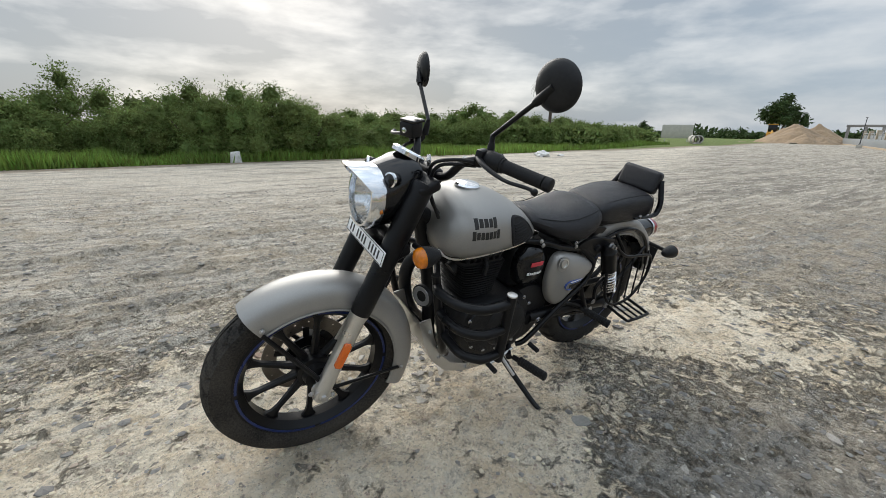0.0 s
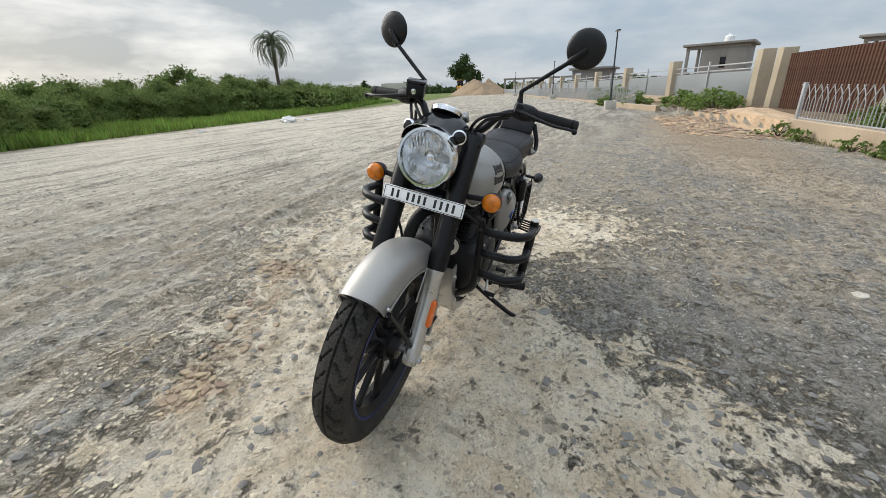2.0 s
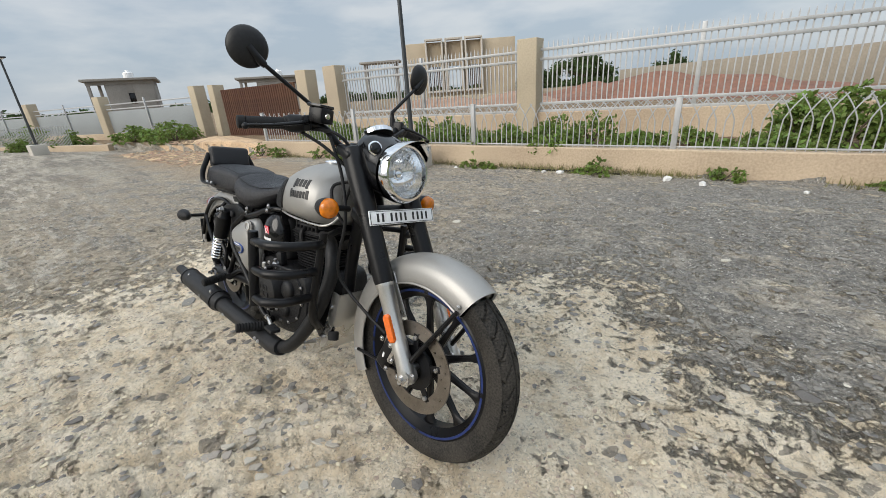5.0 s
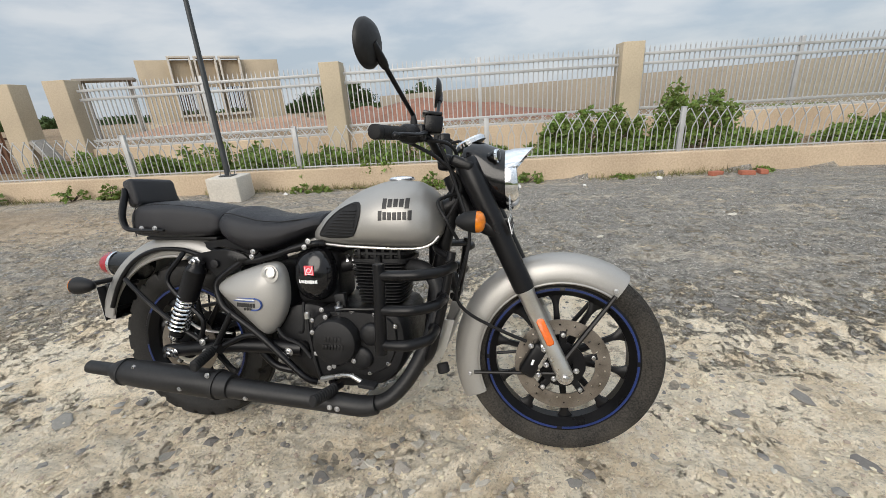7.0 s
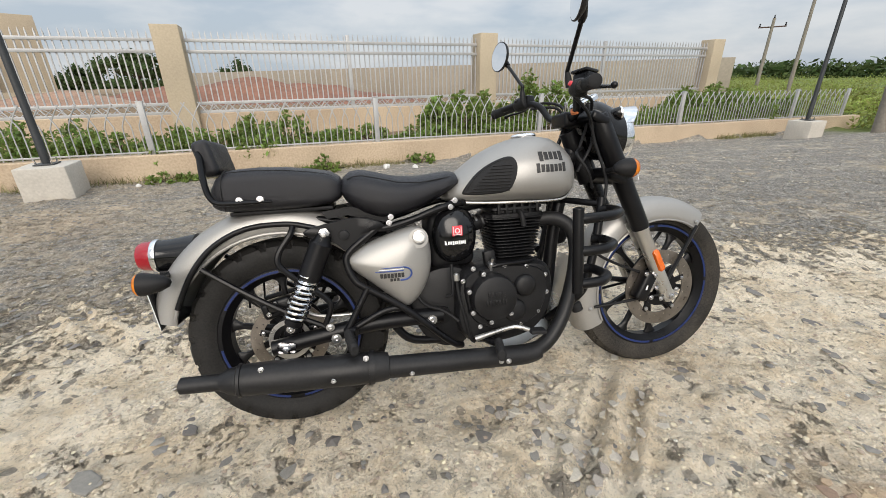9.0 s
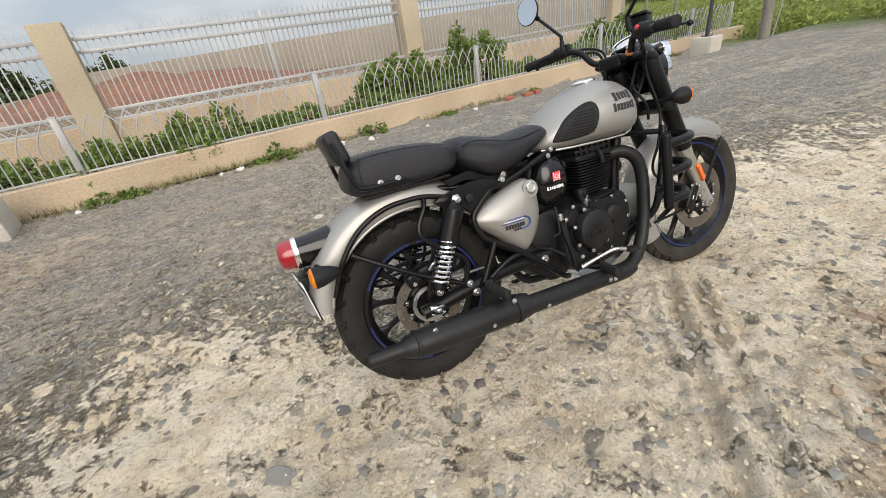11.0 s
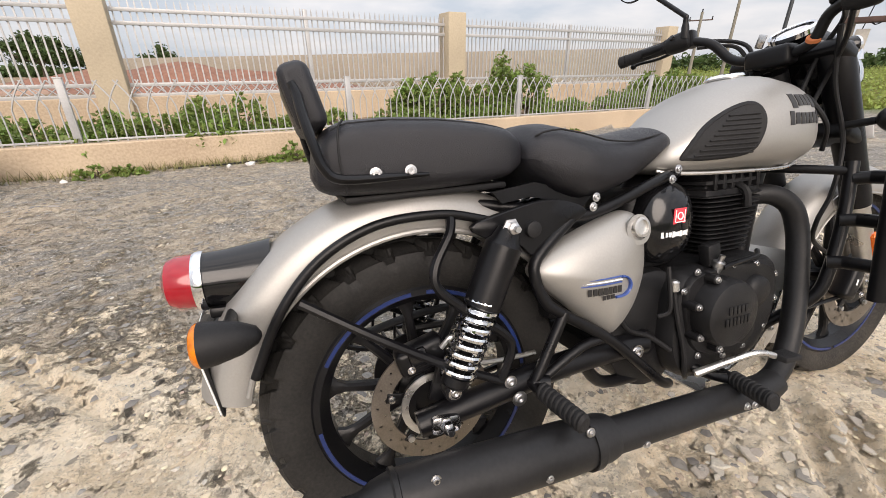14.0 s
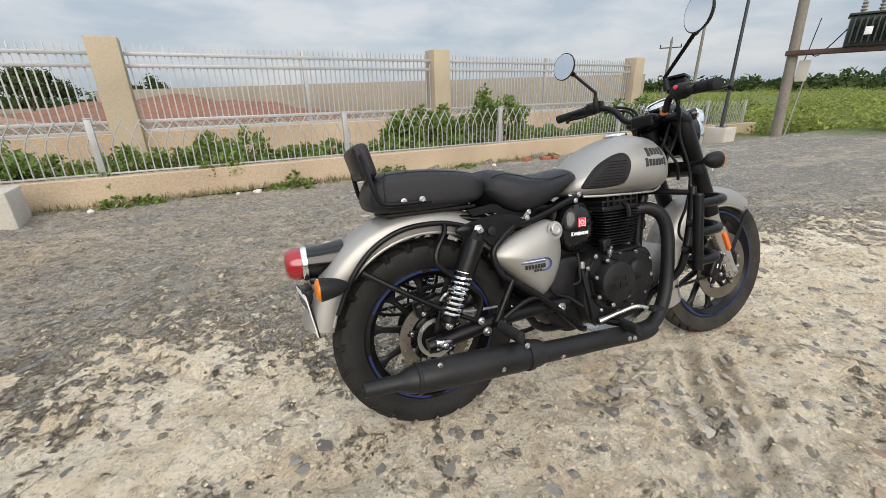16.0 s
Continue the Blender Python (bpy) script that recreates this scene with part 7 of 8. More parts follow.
xs = np.interp(np.linspace(0, 1, 40), np.linspace(0, 1, 13), TX)
rings = []
for x in xs:
    top, bot, w, zm = tank_at(x)
    ring = []
    for j in range(48):
        a = 2 * math.pi * j / 48
        ca, sa = math.cos(a), math.sin(a)
        e = 2.25 if sa > 0 else 2.7
        ring.append(Vector((x, w * math.copysign(abs(ca) ** (2 / e), ca), zm + ((top - zm) if sa > 0 else (zm - bot)) * math.copysign(abs(sa) ** (2 / e), sa))))
    rings.append(ring)
tank = part("fuel_tank", loft(rings), GREY_PAINT, bike, "teardrop fuel tank in warm grey metallic paint")
for s in (-1, 1):
    pts = [(x, s * (tank_y(x, tank_at(x)[1] + 0.012) + 0.001), tank_at(x)[1] + 0.004) for x in np.linspace(0.56, 0.995, 26)]
    part("seam", tube(pts, 0.0045, 8, 1), ALLOY, tank, "bright folded tank seam")

    def on_tank(x, z, lift, s=s):
        return Vector((x, s * (tank_y(x, z) + lift), z))

    pad = [(0.592, 0.757), (0.630, 0.806), (0.678, 0.841), (0.732, 0.862), (0.757, 0.857), (0.762, 0.825), (0.750, 0.783), (0.727, 0.753), (0.660, 0.746), (0.610, 0.748)]
    kp = part("knee_pad", pillow(pad, lambda x, z, k, e: on_tank(x, z, e), ((1.0, -0.003), (1.0, 0.003), (0.96, 0.005), (0.9, 0.005), (0.87, 0.003), (0.6, 0.003), (0.3, 0.003), (0.02, 0.003)), 4), GRIP_RUBBER, tank, "black ribbed rubber knee pad")
    for i in range(9):
        z = 0.757 + 0.0098 * i
        x0 = 0.612 + (0.0098 * i) * 0.95 + 0.004
        x1 = 0.735 + 0.0016 * i
        part("rib", tube([tuple(on_tank(x, z, 0.0035)) for x in np.linspace(x0, x1, 9)], 0.0024, 6), GRIP_RUBBER, kp)
    # two lines of the badge, as plain blocks
    for line, (z, h, n, x0, x1) in enumerate(((0.8545, 0.026, 5, 0.834, 0.922), (0.8225, 0.025, 7, 0.822, 0.930))):
        if s > 0:
            x0, x1 = x0 - 0.004, x1 - 0.004
        w = (x1 - x0) / n
        for i in range(n):
            xc = x0 + w * (i + 0.5)
            arch = 0.004 * math.cos((i - (n - 1) / 2) / n * 2.4) * (1 if line == 0 else -1)
            hh = h * (1.2 if i in (0, n - 1) else 0.95) * 0.5
            corners = [(xc - w * 0.38, z + arch - hh), (xc + w * 0.38, z + arch - hh), (xc + w * 0.38, z + arch + hh), (xc - w * 0.38, z + arch + hh)]
            q = [(Vector(corners[j]).lerp(Vector(corners[(j + 1) % 4]), f / 4)) for j in range(4) for f in range(4)]
            part("badge_block", pillow(q, lambda x, zz, k, e: on_tank(x, zz, e), ((1.0, -0.001), (1.0, 0.0010), (0.9, 0.0012), (0.6, 0.0012), (0.3, 0.0012), (0.02, 0.0012)), 0), DECAL_DARK, tank, "dark block of a tank badge")
part("filler_cap", lathe([(0, 0.044), (0.004, 0.045), (0.010, 0.040), (0.013, 0.025), (0.014, 0.0)], along((0.853, 0, 0.930), (-0.03, 0, 1)), 40), CHROME, tank, "flat chrome filler cap")

# -- seats and backrest --
def saddle(xs, tops, bots, ws, n=30, k=36, e=3.0):
    rings = []
    for x in np.interp(np.linspace(0, 1, n), np.linspace(0, 1, len(xs)), xs):
        top, bot, w = (float(np.interp(x, xs, v)) for v in (tops, bots, ws))
        zm = (top + bot) / 2
        ring = []
        for j in range(k):
            a = 2 * math.pi * j / k
            ca, sa = math.cos(a), math.sin(a)
            yv = w * math.copysign(abs(ca) ** (2 / e), ca)
            zv = zm + (top - bot) / 2 * math.copysign(abs(sa) ** (2 / e), sa)
            if sa > 0:
                zv -= 0.012 * (yv / w) ** 2
            ring.append(Vector((x, yv, zv)))
        rings.append(ring)
    return loft(rings)


fx = [0.205, 0.215, 0.235, 0.27, 0.32, 0.38, 0.45, 0.51, 0.56, 0.585, 0.595]
ft = [0.806, 0.828, 0.846, 0.851, 0.840, 0.824, 0.818, 0.824, 0.830, 0.824, 0.806]
fb = [0.785, 0.760, 0.735, 0.708, 0.688, 0.690, 0.708, 0.735, 0.762, 0.775, 0.785]
fw = [0.09, 0.115, 0.135, 0.150, 0.156, 0.150, 0.134, 0.117, 0.102, 0.086, 0.055]
seat = part("rider_seat", saddle(fx, ft, fb, fw), LEATHER, bike, "dished black leatherette rider seat")
for s in (-1, 1):
    part("seam", tube([(x, s * float(np.interp(x, fx, fw)) * 0.86, float(np.interp(x, fx, ft)) - 0.020) for x in np.linspace(0.23, 0.57, 24)], 0.0018, 5), GRIP_RUBBER, seat)
rx = [-0.165, -0.158, -0.140, -0.11, -0.04, 0.05, 0.13, 0.18, 0.205, 0.215]
rt = [0.800, 0.832, 0.858, 0.872, 0.875, 0.871, 0.861, 0.850, 0.834, 0.812]
rb = [0.775, 0.757, 0.748, 0.744, 0.742, 0.742, 0.744, 0.750, 0.765, 0.785]
rw_ = [0.085, 0.105, 0.120, 0.128, 0.130, 0.128, 0.122, 0.116, 0.105, 0.085]
pill = part("pillion_seat", saddle(rx, rt, rb, rw_, e=5.4), LEATHER, bike, "flat black leatherette pillion seat")
for s in (-1, 1):
    part("seam", tube([(x, s * float(np.interp(x, rx, rw_)) * 0.80, float(np.interp(x, rx, rt)) - 0.012) for x in np.linspace(-0.13, 0.185, 24)], 0.0018, 5), GRIP_RUBBER, pill)
    part("seam", tube([(-0.118, s * 0.1285, 0.750), (-0.124, s * 0.128, 0.80), (-0.120, s * 0.118, 0.850), (-0.11, s * 0.10, 0.866)], 0.0018, 5, 4), GRIP_RUBBER, pill)
rest = part("backrest", box((0.050, 0.196, 0.106), pose(-0.163, 0, 0.905, 0, -14, 0), 0.018, 4), LEATHER, bike, "padded black pillion backrest on a steel bracket")
for s in (-1, 1):
    pts = [Vector((0.012, s * 0.139, 0.772)), Vector((-0.06, s * 0.142, 0.773)), Vector((-0.128, s * 0.143, 0.776)), Vector((-0.150, s * 0.142, 0.795)), Vector((-0.160, s * 0.136, 0.830)), Vector((-0.168, s * 0.118, 0.872)), Vector((-0.172, s * 0.104, 0.905)), Vector((-0.177, s * 0.100, 0.922))]
    part("bracket_arm", tube(pts, [0.006, 0.012, 0.013, 0.013, 0.013, 0.013, 0.013, 0.010], 12, 5, 0.6), BLACK_SATIN, rest)
    for x in (-0.074, -0.018):
        bolt((x, s * 0.145, 0.780), (0, s, 0), 0.0075, rest)
part("bracket_plate", box((0.008, 0.15, 0.06), pose(-0.186, 0, 0.905, 0, -14, 0), 0.003), BLACK_SATIN, rest)
part("seat_pan", box((0.30, 0.18, 0.012), pose(0.03, 0, 0.738), 0.004), BLACK_PLASTIC, bike)

# -- side panels and air box covers --
panel_r = [(0.203, 0.578), (0.255, 0.612), (0.345, 0.645), (0.42, 0.662), (0.455, 0.648), (0.470, 0.605), (0.470, 0.530), (0.445, 0.460), (0.405, 0.412), (0.375, 0.405), (0.335, 0.437), (0.270, 0.497), (0.215, 0.547)]
for s in (-1, 1):
    def panel_y(k):
        return 0.118 + 0.058 * math.sqrt(max(0, 1 - k * k)) ** 0.9
    pn = part("side_panel", pillow(panel_r, lambda x, z, k, e: Vector((x, s * (panel_y(k) + e), z)), ((0.97, -0.02), (1.0, -0.008), (1.0, 0), (0.985, 0), (0.95, 0), (0.88, 0), (0.78, 0), (0.64, 0), (0.48, 0), (0.3, 0), (0.12, 0), (0.01, 0)), 5), GREY_PAINT, bike, "puffed triangular side panel in warm grey paint")
    part("lock", lathe([(-0.01, 0.020), (0.010, 0.020), (0.011, 0.015), (0.006, 0.0145), (0.0061, 0.0)], along((0.432, s * 0.158, 0.632), (0.05, s, 0.12)), 28), ALLOY, pn, "round chrome panel lock")
    part("lock_recess", lathe([(0.000, 0.030), (0.004, 0.031), (0.0045, 0.021)], along((0.430, s * 0.1575, 0.627), (0.05, s, 0.12)), 28, False), GREY_PAINT, pn)
    for z0, xa, xb, m_ in ((0.5455, 0.262, 0.375, DECAL_BLUE), (0.5395, 0.276, 0.375, WHITE_STICKER), (0.5345, 0.288, 0.374, DECAL_BLUE)):
        part("decal_stripe", tube([(x, s * (panel_y(min(1, math.hypot((x - 0.365) / 0.12, (z0 - 0.53) / 0.12))) + 0.0008), z0) for x in np.linspace(xa, xb, 8)], 0.0034, 6, 0, 0.5), m_, pn, "blue winged decal stripe")
    arc = [(0.375 + 0.024 * math.sin(a), 0.5245 + 0.020 * math.cos(a)) for a in np.linspace(0, math.pi, 12)] + [(0.362, 0.5045)]
    part("decal_stripe", tube([(x, s * (panel_y(min(1, math.hypot((x - 0.365) / 0.12, (z - 0.53) / 0.12))) + 0.0008), z) for x, z in arc], 0.0052, 6, 0, 0.5), DECAL_BLUE, pn)
    for i in range(7):
        x = 0.306 + 0.0108 * i
        part("decal_block", box((0.0088, 0.0012, 0.014), pose(x, s * (panel_y(min(1, math.hypot((x - 0.365) / 0.12, 0.01 / 0.12))) + 0.0005), 0.5205)), DECAL_DARK, pn)
    for i in range(3):
        part("decal_block", box((0.0075, 0.0012, 0.0085), pose(0.335 + 0.0105 * i, s * 0.1752, 0.507)), DECAL_DARK, pn)

    air = [(0.486, 0.628), (0.503, 0.680), (0.535, 0.704), (0.575, 0.710), (0.612, 0.692), (0.634, 0.645), (0.632, 0.585), (0.612, 0.543), (0.570, 0.524), (0.520, 0.533), (0.492, 0.570)]
    ab = part("air_box_cover", pillow(air, lambda x, z, k, e: Vector((x, s * (0.085 + 0.055 * math.sqrt(max(0, 1 - k * k)) ** 0.8 + e), z)), ((0.97, -0.03), (1.0, -0.01), (1.0, 0), (0.98, 0), (0.93, 0), (0.84, 0), (0.7, 0), (0.5, 0), (0.25, 0), (0.01, 0)), 5), BLACK_GLOSS, bike, "gloss black oval air box cover")
    ye = s * 0.1395
    if s < 0:
        st = part("square_sticker", box((0.034, 0.002, 0.034), pose(0.561, ye, 0.637, 4, 0, 0), 0.0009), RED_STICKER, ab, "small red and white square sticker")
        part("sticker_ring", lathe([(0, 0.006), (0, 0.0085), (0.0012, 0.0085), (0.0012, 0.006), (0, 0.006)], along((0.561, ye - 0.001, 0.637), (0, -1, 0.07)), 20, False), WHITE_STICKER, st)
        for dx, dz, w, h in ((0, 0.0125, 0.027, 0.002), (0, -0.0125, 0.027, 0.002), (0.0125, 0, 0.002, 0.027), (-0.0125, 0, 0.002, 0.027)):
            part("sticker_edge", box((w, 0.001, h), pose(0.561 + dx, ye - 0.0014 + dz * 0.07, 0.637 + dz, 4, 0, 0)), WHITE_STICKER, st)
        wd = [0.010, 0.007, 0.008, 0.007, 0.005, 0.008, 0.007, 0.008, 0.006, 0.004]
    else:
        part("square_sticker", box((0.062, 0.002, 0.019), pose(0.561, ye, 0.640, -4, 0, 0), 0.0009), RED_STICKER, ab, "small red oblong sticker")
        wd = [0.012, 0.008, 0.010, 0.009, 0.007, 0.012, 0.008, 0.009]
    xx = 0.518 if s < 0 else 0.60
    for i, w in enumerate(wd):
        xc = xx + (w / 2 if s < 0 else -w / 2)
        k = min(1, math.hypot((xc - 0.562) / 0.076, 0.024 / 0.09))
        part("lettering_bar", box((w * 0.78, 0.0012, 0.010 if i % 3 else 0.013), pose(xc, s * (0.0865 + 0.055 * math.sqrt(max(0, 1 - k * k)) ** 0.8 - 0.0006), 0.5985, -4 * s, 0, -18 * s * (xc - 0.562) / 0.05)), WHITE_STICKER, ab)
        xx += w if s < 0 else -w

# -- frame --
fr = part("frame", tube([(1.055, 0, 0.93), (1.02, 0, 0.80), (0.965, 0, 0.58), (0.935, 0, 0.36), (0.90, 0, 0.25)], 0.024, 14, 5), BLACK_SATIN, bike, "black tubular steel frame")
part("backbone", tube([(1.05, 0, 0.86), (0.85, 0, 0.75), (0.60, 0, 0.70), (0.50, 0, 0.60), (0.47, 0, 0.35)], 0.028, 14, 5), BLACK_SATIN, fr)
for s in (-1, 1):
    part("subframe_tube", tube([(0.60, s * 0.09, 0.722), (0.558, s * 0.11, 0.722), (0.491, s * 0.118, 0.706), (0.42, s * 0.12, 0.683), (0.33, s * 0.12, 0.664), (0.26, s * 0.112, 0.672), (0.20, s * 0.090, 0.690), (0.12, s * 0.07, 0.705)], 0.0115, 10, 5), BLACK_SATIN, fr)
    part("lower_tube", tube([(0.30, s * 0.122, 0.662), (0.215, s * 0.135, 0.60), (0.205, s * 0.140, 0.56), (0.222, s * 0.145, 0.515), (0.25, s * 0.148, 0.487), (0.374, s * 0.15, 0.40), (0.514, s * 0.145, 0.268), (0.56, s * 0.13, 0.24)], 0.0115, 10, 5), BLACK_SATIN, fr)
    part("hanger_tube", tube([(0.262, s * 0.15, 0.485), (0.185, s * 0.155, 0.352)], 0.011, 10), BLACK_SATIN, fr)
    part("hanger_tube", tube([(0.185, s * 0.152, 0.345), (0.30, s * 0.148, 0.40), (0.37, s * 0.146, 0.405)], 0.010, 10, 4), BLACK_SATIN, fr)
    plate_o = [(0.085, 0.672), (0.14, 0.69), (0.25, 0.705), (0.33, 0.675), (0.27, 0.64), (0.215, 0.60), (0.17, 0.635), (0.12, 0.645)]
    part("shock_mount", pillow(plate_o, lambda x, z, k, e: Vector((x, s * (0.125 + e), z)), ((1.0, -0.006), (1.0, 0.006), (0.96, 0.008), (0.5, 0.008), (0.02, 0.008)), 3), BLACK_SATIN, fr)
    part("rubber_plug", lathe([(0, 0.016), (0.010, 0.015), (0.012, 0.010)], along((0.205, s * 0.133, 0.655), (0, s, 0)), 18), BLACK_PLASTIC, fr)
    part("gusset", loft([[Vector((x, s * yy_, z)) for x, z in ((0.14, 0.728), (0.23, 0.738), (0.36, 0.70), (0.34, 0.68), (0.22, 0.712), (0.16, 0.705))] for yy_ in (0.098, 0.108)]), BLACK_SATIN, fr)
    for x, z in ((0.148, 0.668),):
        part("shock_nut", lathe([(0, 0.017), (0.003, 0.017), (0.004, 0.011), (0.016, 0.011), (0.018, 0.006), (0.028, 0.006)], along((x, s * 0.158, z), (0, s, 0)), 6), STEEL, fr)
    for x, z in ((0.345, 0.680), (0.352, 0.698), (0.545, 0.715), (0.56, 0.735)):
        bolt((x, s * 0.130, z), (0, s, 0), 0.007, fr)
    # shock absorber
    t0, t1 = Vector((0.145, s * 0.150, 0.655)), Vector((0.020, s * 0.148, 0.385))
    sd = (t1 - t0).normalized()
    sl = (t1 - t0).length
    sh = part("shock_absorber", lathe([(-0.012, 0.010), (-0.010, 0.020), (0.01, 0.026), (0.02, 0.034), (0.135, 0.034), (0.14, 0.028), (0.141, 0.012), (sl - 0.03, 0.012), (sl - 0.028, 0.026), (sl - 0.012, 0.026), (sl, 0.014)], along(t0, sd), 28), BLACK_SATIN, bike, "twin shock absorber with chrome spring")
    sm_ = along(t0, sd)
    turns, pts = 8.5, []
    for i in range(150):
        u = i / 149
        pts.append(sm_ @ Vector((0.029 * math.cos(u * turns * 2 * math.pi), 0.029 * math.sin(u * turns * 2 * math.pi), 0.125 + (sl - 0.155) * u)))
    part("spring", tube(pts, 0.0058, 8), CHROME, sh, "bright chrome coil spring")
    part("lower_eye", lathe([(-0.014, 0.006), (-0.013, 0.018), (0.013, 0.018), (0.014, 0.006)], along(t1, (0, s, 0)), 20), BLACK_SATIN, sh)
    bolt(t1 + Vector((0, s * 0.014, 0)), (0, s, 0), 0.010, sh)
swing = part("swingarm", tube([(0.50, -0.105, 0.350), (0.28, -0.120, 0.355), (0.10, -0.128, 0.338), (-0.045, -0.128, 0.318)], [0.028, 0.026, 0.026, 0.024], 14, 4), BLACK_SATIN, bike, "black tubular swingarm")
part("left_arm", tube([(0.50, 0.105, 0.350), (0.28, 0.120, 0.355), (0.10, 0.128, 0.338), (-0.045, 0.128, 0.318)], [0.028, 0.026, 0.026, 0.024], 14, 4), BLACK_SATIN, swing)
part("pivot", tube([(0.50, -0.12, 0.35), (0.50, 0.12, 0.35)], 0.03, 16), BLACK_SATIN, swing)
for s in (-1, 1):
    part("axle_plate", box((0.055, 0.006, 0.032), pose(0.0, s * 0.154, 0.324, 0, 6, 0), 0.008, 2), STEEL, swing)
    part("axle_nut", lathe([(0, 0.016), (0.004, 0.016), (0.005, 0.0125), (0.018, 0.012), (0.020, 0.007), (0.03, 0.007)], along((0, s * 0.156, 0.324), (0, s, 0)), 6), STEEL, swing)
    bolt((0.135, s * 0.155, 0.372), (0, s, 0), 0.010, swing)
    bolt((0.150, s * 0.16, 0.335), (0, s, 0), 0.012, swing)
    bolt((0.46, s * 0.135, 0.345), (0, s, 0), 0.013, swing)
part("chain_guard", tube([(0.46, 0.085, 0.42), (0.25, 0.095, 0.44), (0.05, 0.098, 0.445), (-0.10, 0.098, 0.42)], 0.016, 10, 4, 0.5), BLACK_PLASTIC, swing)
part("chain", tube([(0.52, 0.078, 0.40), (0.0, 0.078, 0.418)], 0.008, 6), BLACK_SATIN, swing)
part("chain", tube([(0.52, 0.078, 0.32), (0.0, 0.078, 0.232)], 0.008, 6), BLACK_SATIN, swing)
rc = part("rear_caliper", box((0.095, 0.045, 0.055), pose(-0.020, -0.095, 0.440, 0, -14, 0), 0.012, 3), BLACK_SATIN, bike, "black rear brake caliper")
part("caliper_cap", box((0.035, 0.006, 0.035), pose(-0.030, -0.119, 0.446, 0, -14, 0), 0.006, 2), BLACK_GLOSS, rc)
part("caliper_carrier", box((0.05, 0.016, 0.10), pose(0.025, -0.100, 0.385, 0, 20, 0), 0.006, 2), BLACK_SATIN, rc)
part("brake_pipe", tube([(0.015, -0.118, 0.455), (0.035, -0.125, 0.475), (0.05, -0.12, 0.44), (0.10, -0.11, 0.40), (0.22, -0.105, 0.39)], 0.005, 8, 6), ALLOY, rc)
bolt((-0.045, -0.119, 0.425), (0, -1, 0), 0.006, rc)
bolt((0.02, -0.112, 0.40), (0, -1, 0), 0.008, rc)
part("speed_sensor_ring", lathe([(-0.002, 0.052), (-0.002, 0.066), (0.002, 0.066), (0.002, 0.052), (-0.002, 0.052)], Matrix.Translation(RW + Vector((0, -0.085, 0))) @ Matrix.Rotation(radians(-90), 4, "X"), 48, False), ALLOY, rc)

# -- engine --
case = [(0.545, 0.40), (0.560, 0.475), (0.610, 0.508), (0.74, 0.512), (0.860, 0.505), (0.893, 0.45), (0.890, 0.36), (0.850, 0.285), (0.780, 0.245), (0.66, 0.232), (0.58, 0.255), (0.545, 0.32)]
eng = part("engine", pillow(case, lambda x, z, k, e: Vector((x, e, z)), ((0.80, -0.150), (0.93, -0.143), (0.985, -0.128), (1.0, -0.10), (1.0, 0.10), (0.985, 0.128), (0.93, 0.143), (0.80, 0.150)), 5), ENGINE_BLACK, bike, "black air-cooled single-cylinder engine")


def cover(c, r, y0, y1, name, s, dome=0.006):
    prof = [(0, r * 1.02), (abs(y1 - y0) * 0.75, r), (abs(y1 - y0), r * 0.93), (abs(y1 - y0) + dome * 0.5, r * 0.80), (abs(y1 - y0) + dome, r * 0.4), (abs(y1 - y0) + dome, 0)]
    return part(name, lathe(prof, along((c[0], s * y0, c[1]), (0, s, 0)), 48), ENGINE_BLACK, eng)


cl = cover((0.664, 0.412), 0.078, 0.145, 0.199, "clutch_cover", -1, 0.008)
for z, n, x0, x1 in ((0.428, 5, 0.634, 0.694), (0.402, 7, 0.626, 0.702)):
    for i in range(n):
        w = (x1 - x0) / n
        part("cast_block", box((w * 0.75, 0.003, 0.018), pose(x0 + w * (i + 0.5), -0.2075, z), 0.001), ENGINE_BLACK, cl)
cover((0.780, 0.436), 0.038, 0.140, 0.172, "timing_cover", -1, 0.008)
cover((0.742, 0.352), 0.040, 0.140, 0.168, "filter_cover", -1, 0.008)
for a_ in (100, 150, 200, 250, 300):
    part("cover_lug", lathe([(0, 0.011), (0.034, 0.010), (0.036, 0.007), (0.036, 0.0)], along((0.664 + 0.087 * math.cos(radians(a_ + 12)), -0.145, 0.412 + 0.087 * math.sin(radians(a_ + 12))), (0, -1, 0)), 14), ENGINE_BLACK, eng)
    bolt((0.664 + 0.087 * math.cos(radians(a_ + 12)), -0.180, 0.412 + 0.087 * math.sin(radians(a_ + 12))), (0, -1, 0), 0.006, eng)
cover((0.68, 0.40), 0.098, 0.140, 0.165, "alternator_cover", 1)
cover((0.82, 0.40), 0.05, 0.140, 0.155, "sprocket_cover", 1)
body_r = [(0.572, 0.45), (0.60, 0.497), (0.70, 0.508), (0.80, 0.500), (0.855, 0.47), (0.862, 0.40), (0.83, 0.325), (0.75, 0.29), (0.65, 0.30), (0.59, 0.345)]
for s in (-1, 1):
    part("side_cover", pillow(body_r, lambda x, z, k, e: Vector((x, s * e, z)), ((1.0, 0.13), (1.0, 0.150), (0.97, 0.156), (0.6, 0.158), (0.02, 0.158)), 5), ENGINE_BLACK, eng)
    for x, z in ((0.568, 0.47), (0.605, 0.508), (0.712, 0.506), (0.790, 0.498), (0.858, 0.462), (0.862, 0.40), (0.830, 0.335), (0.765, 0.298), (0.70, 0.287), (0.62, 0.305)):
        bolt((x, s * 0.152, z), (0, s, 0), 0.0065, eng)
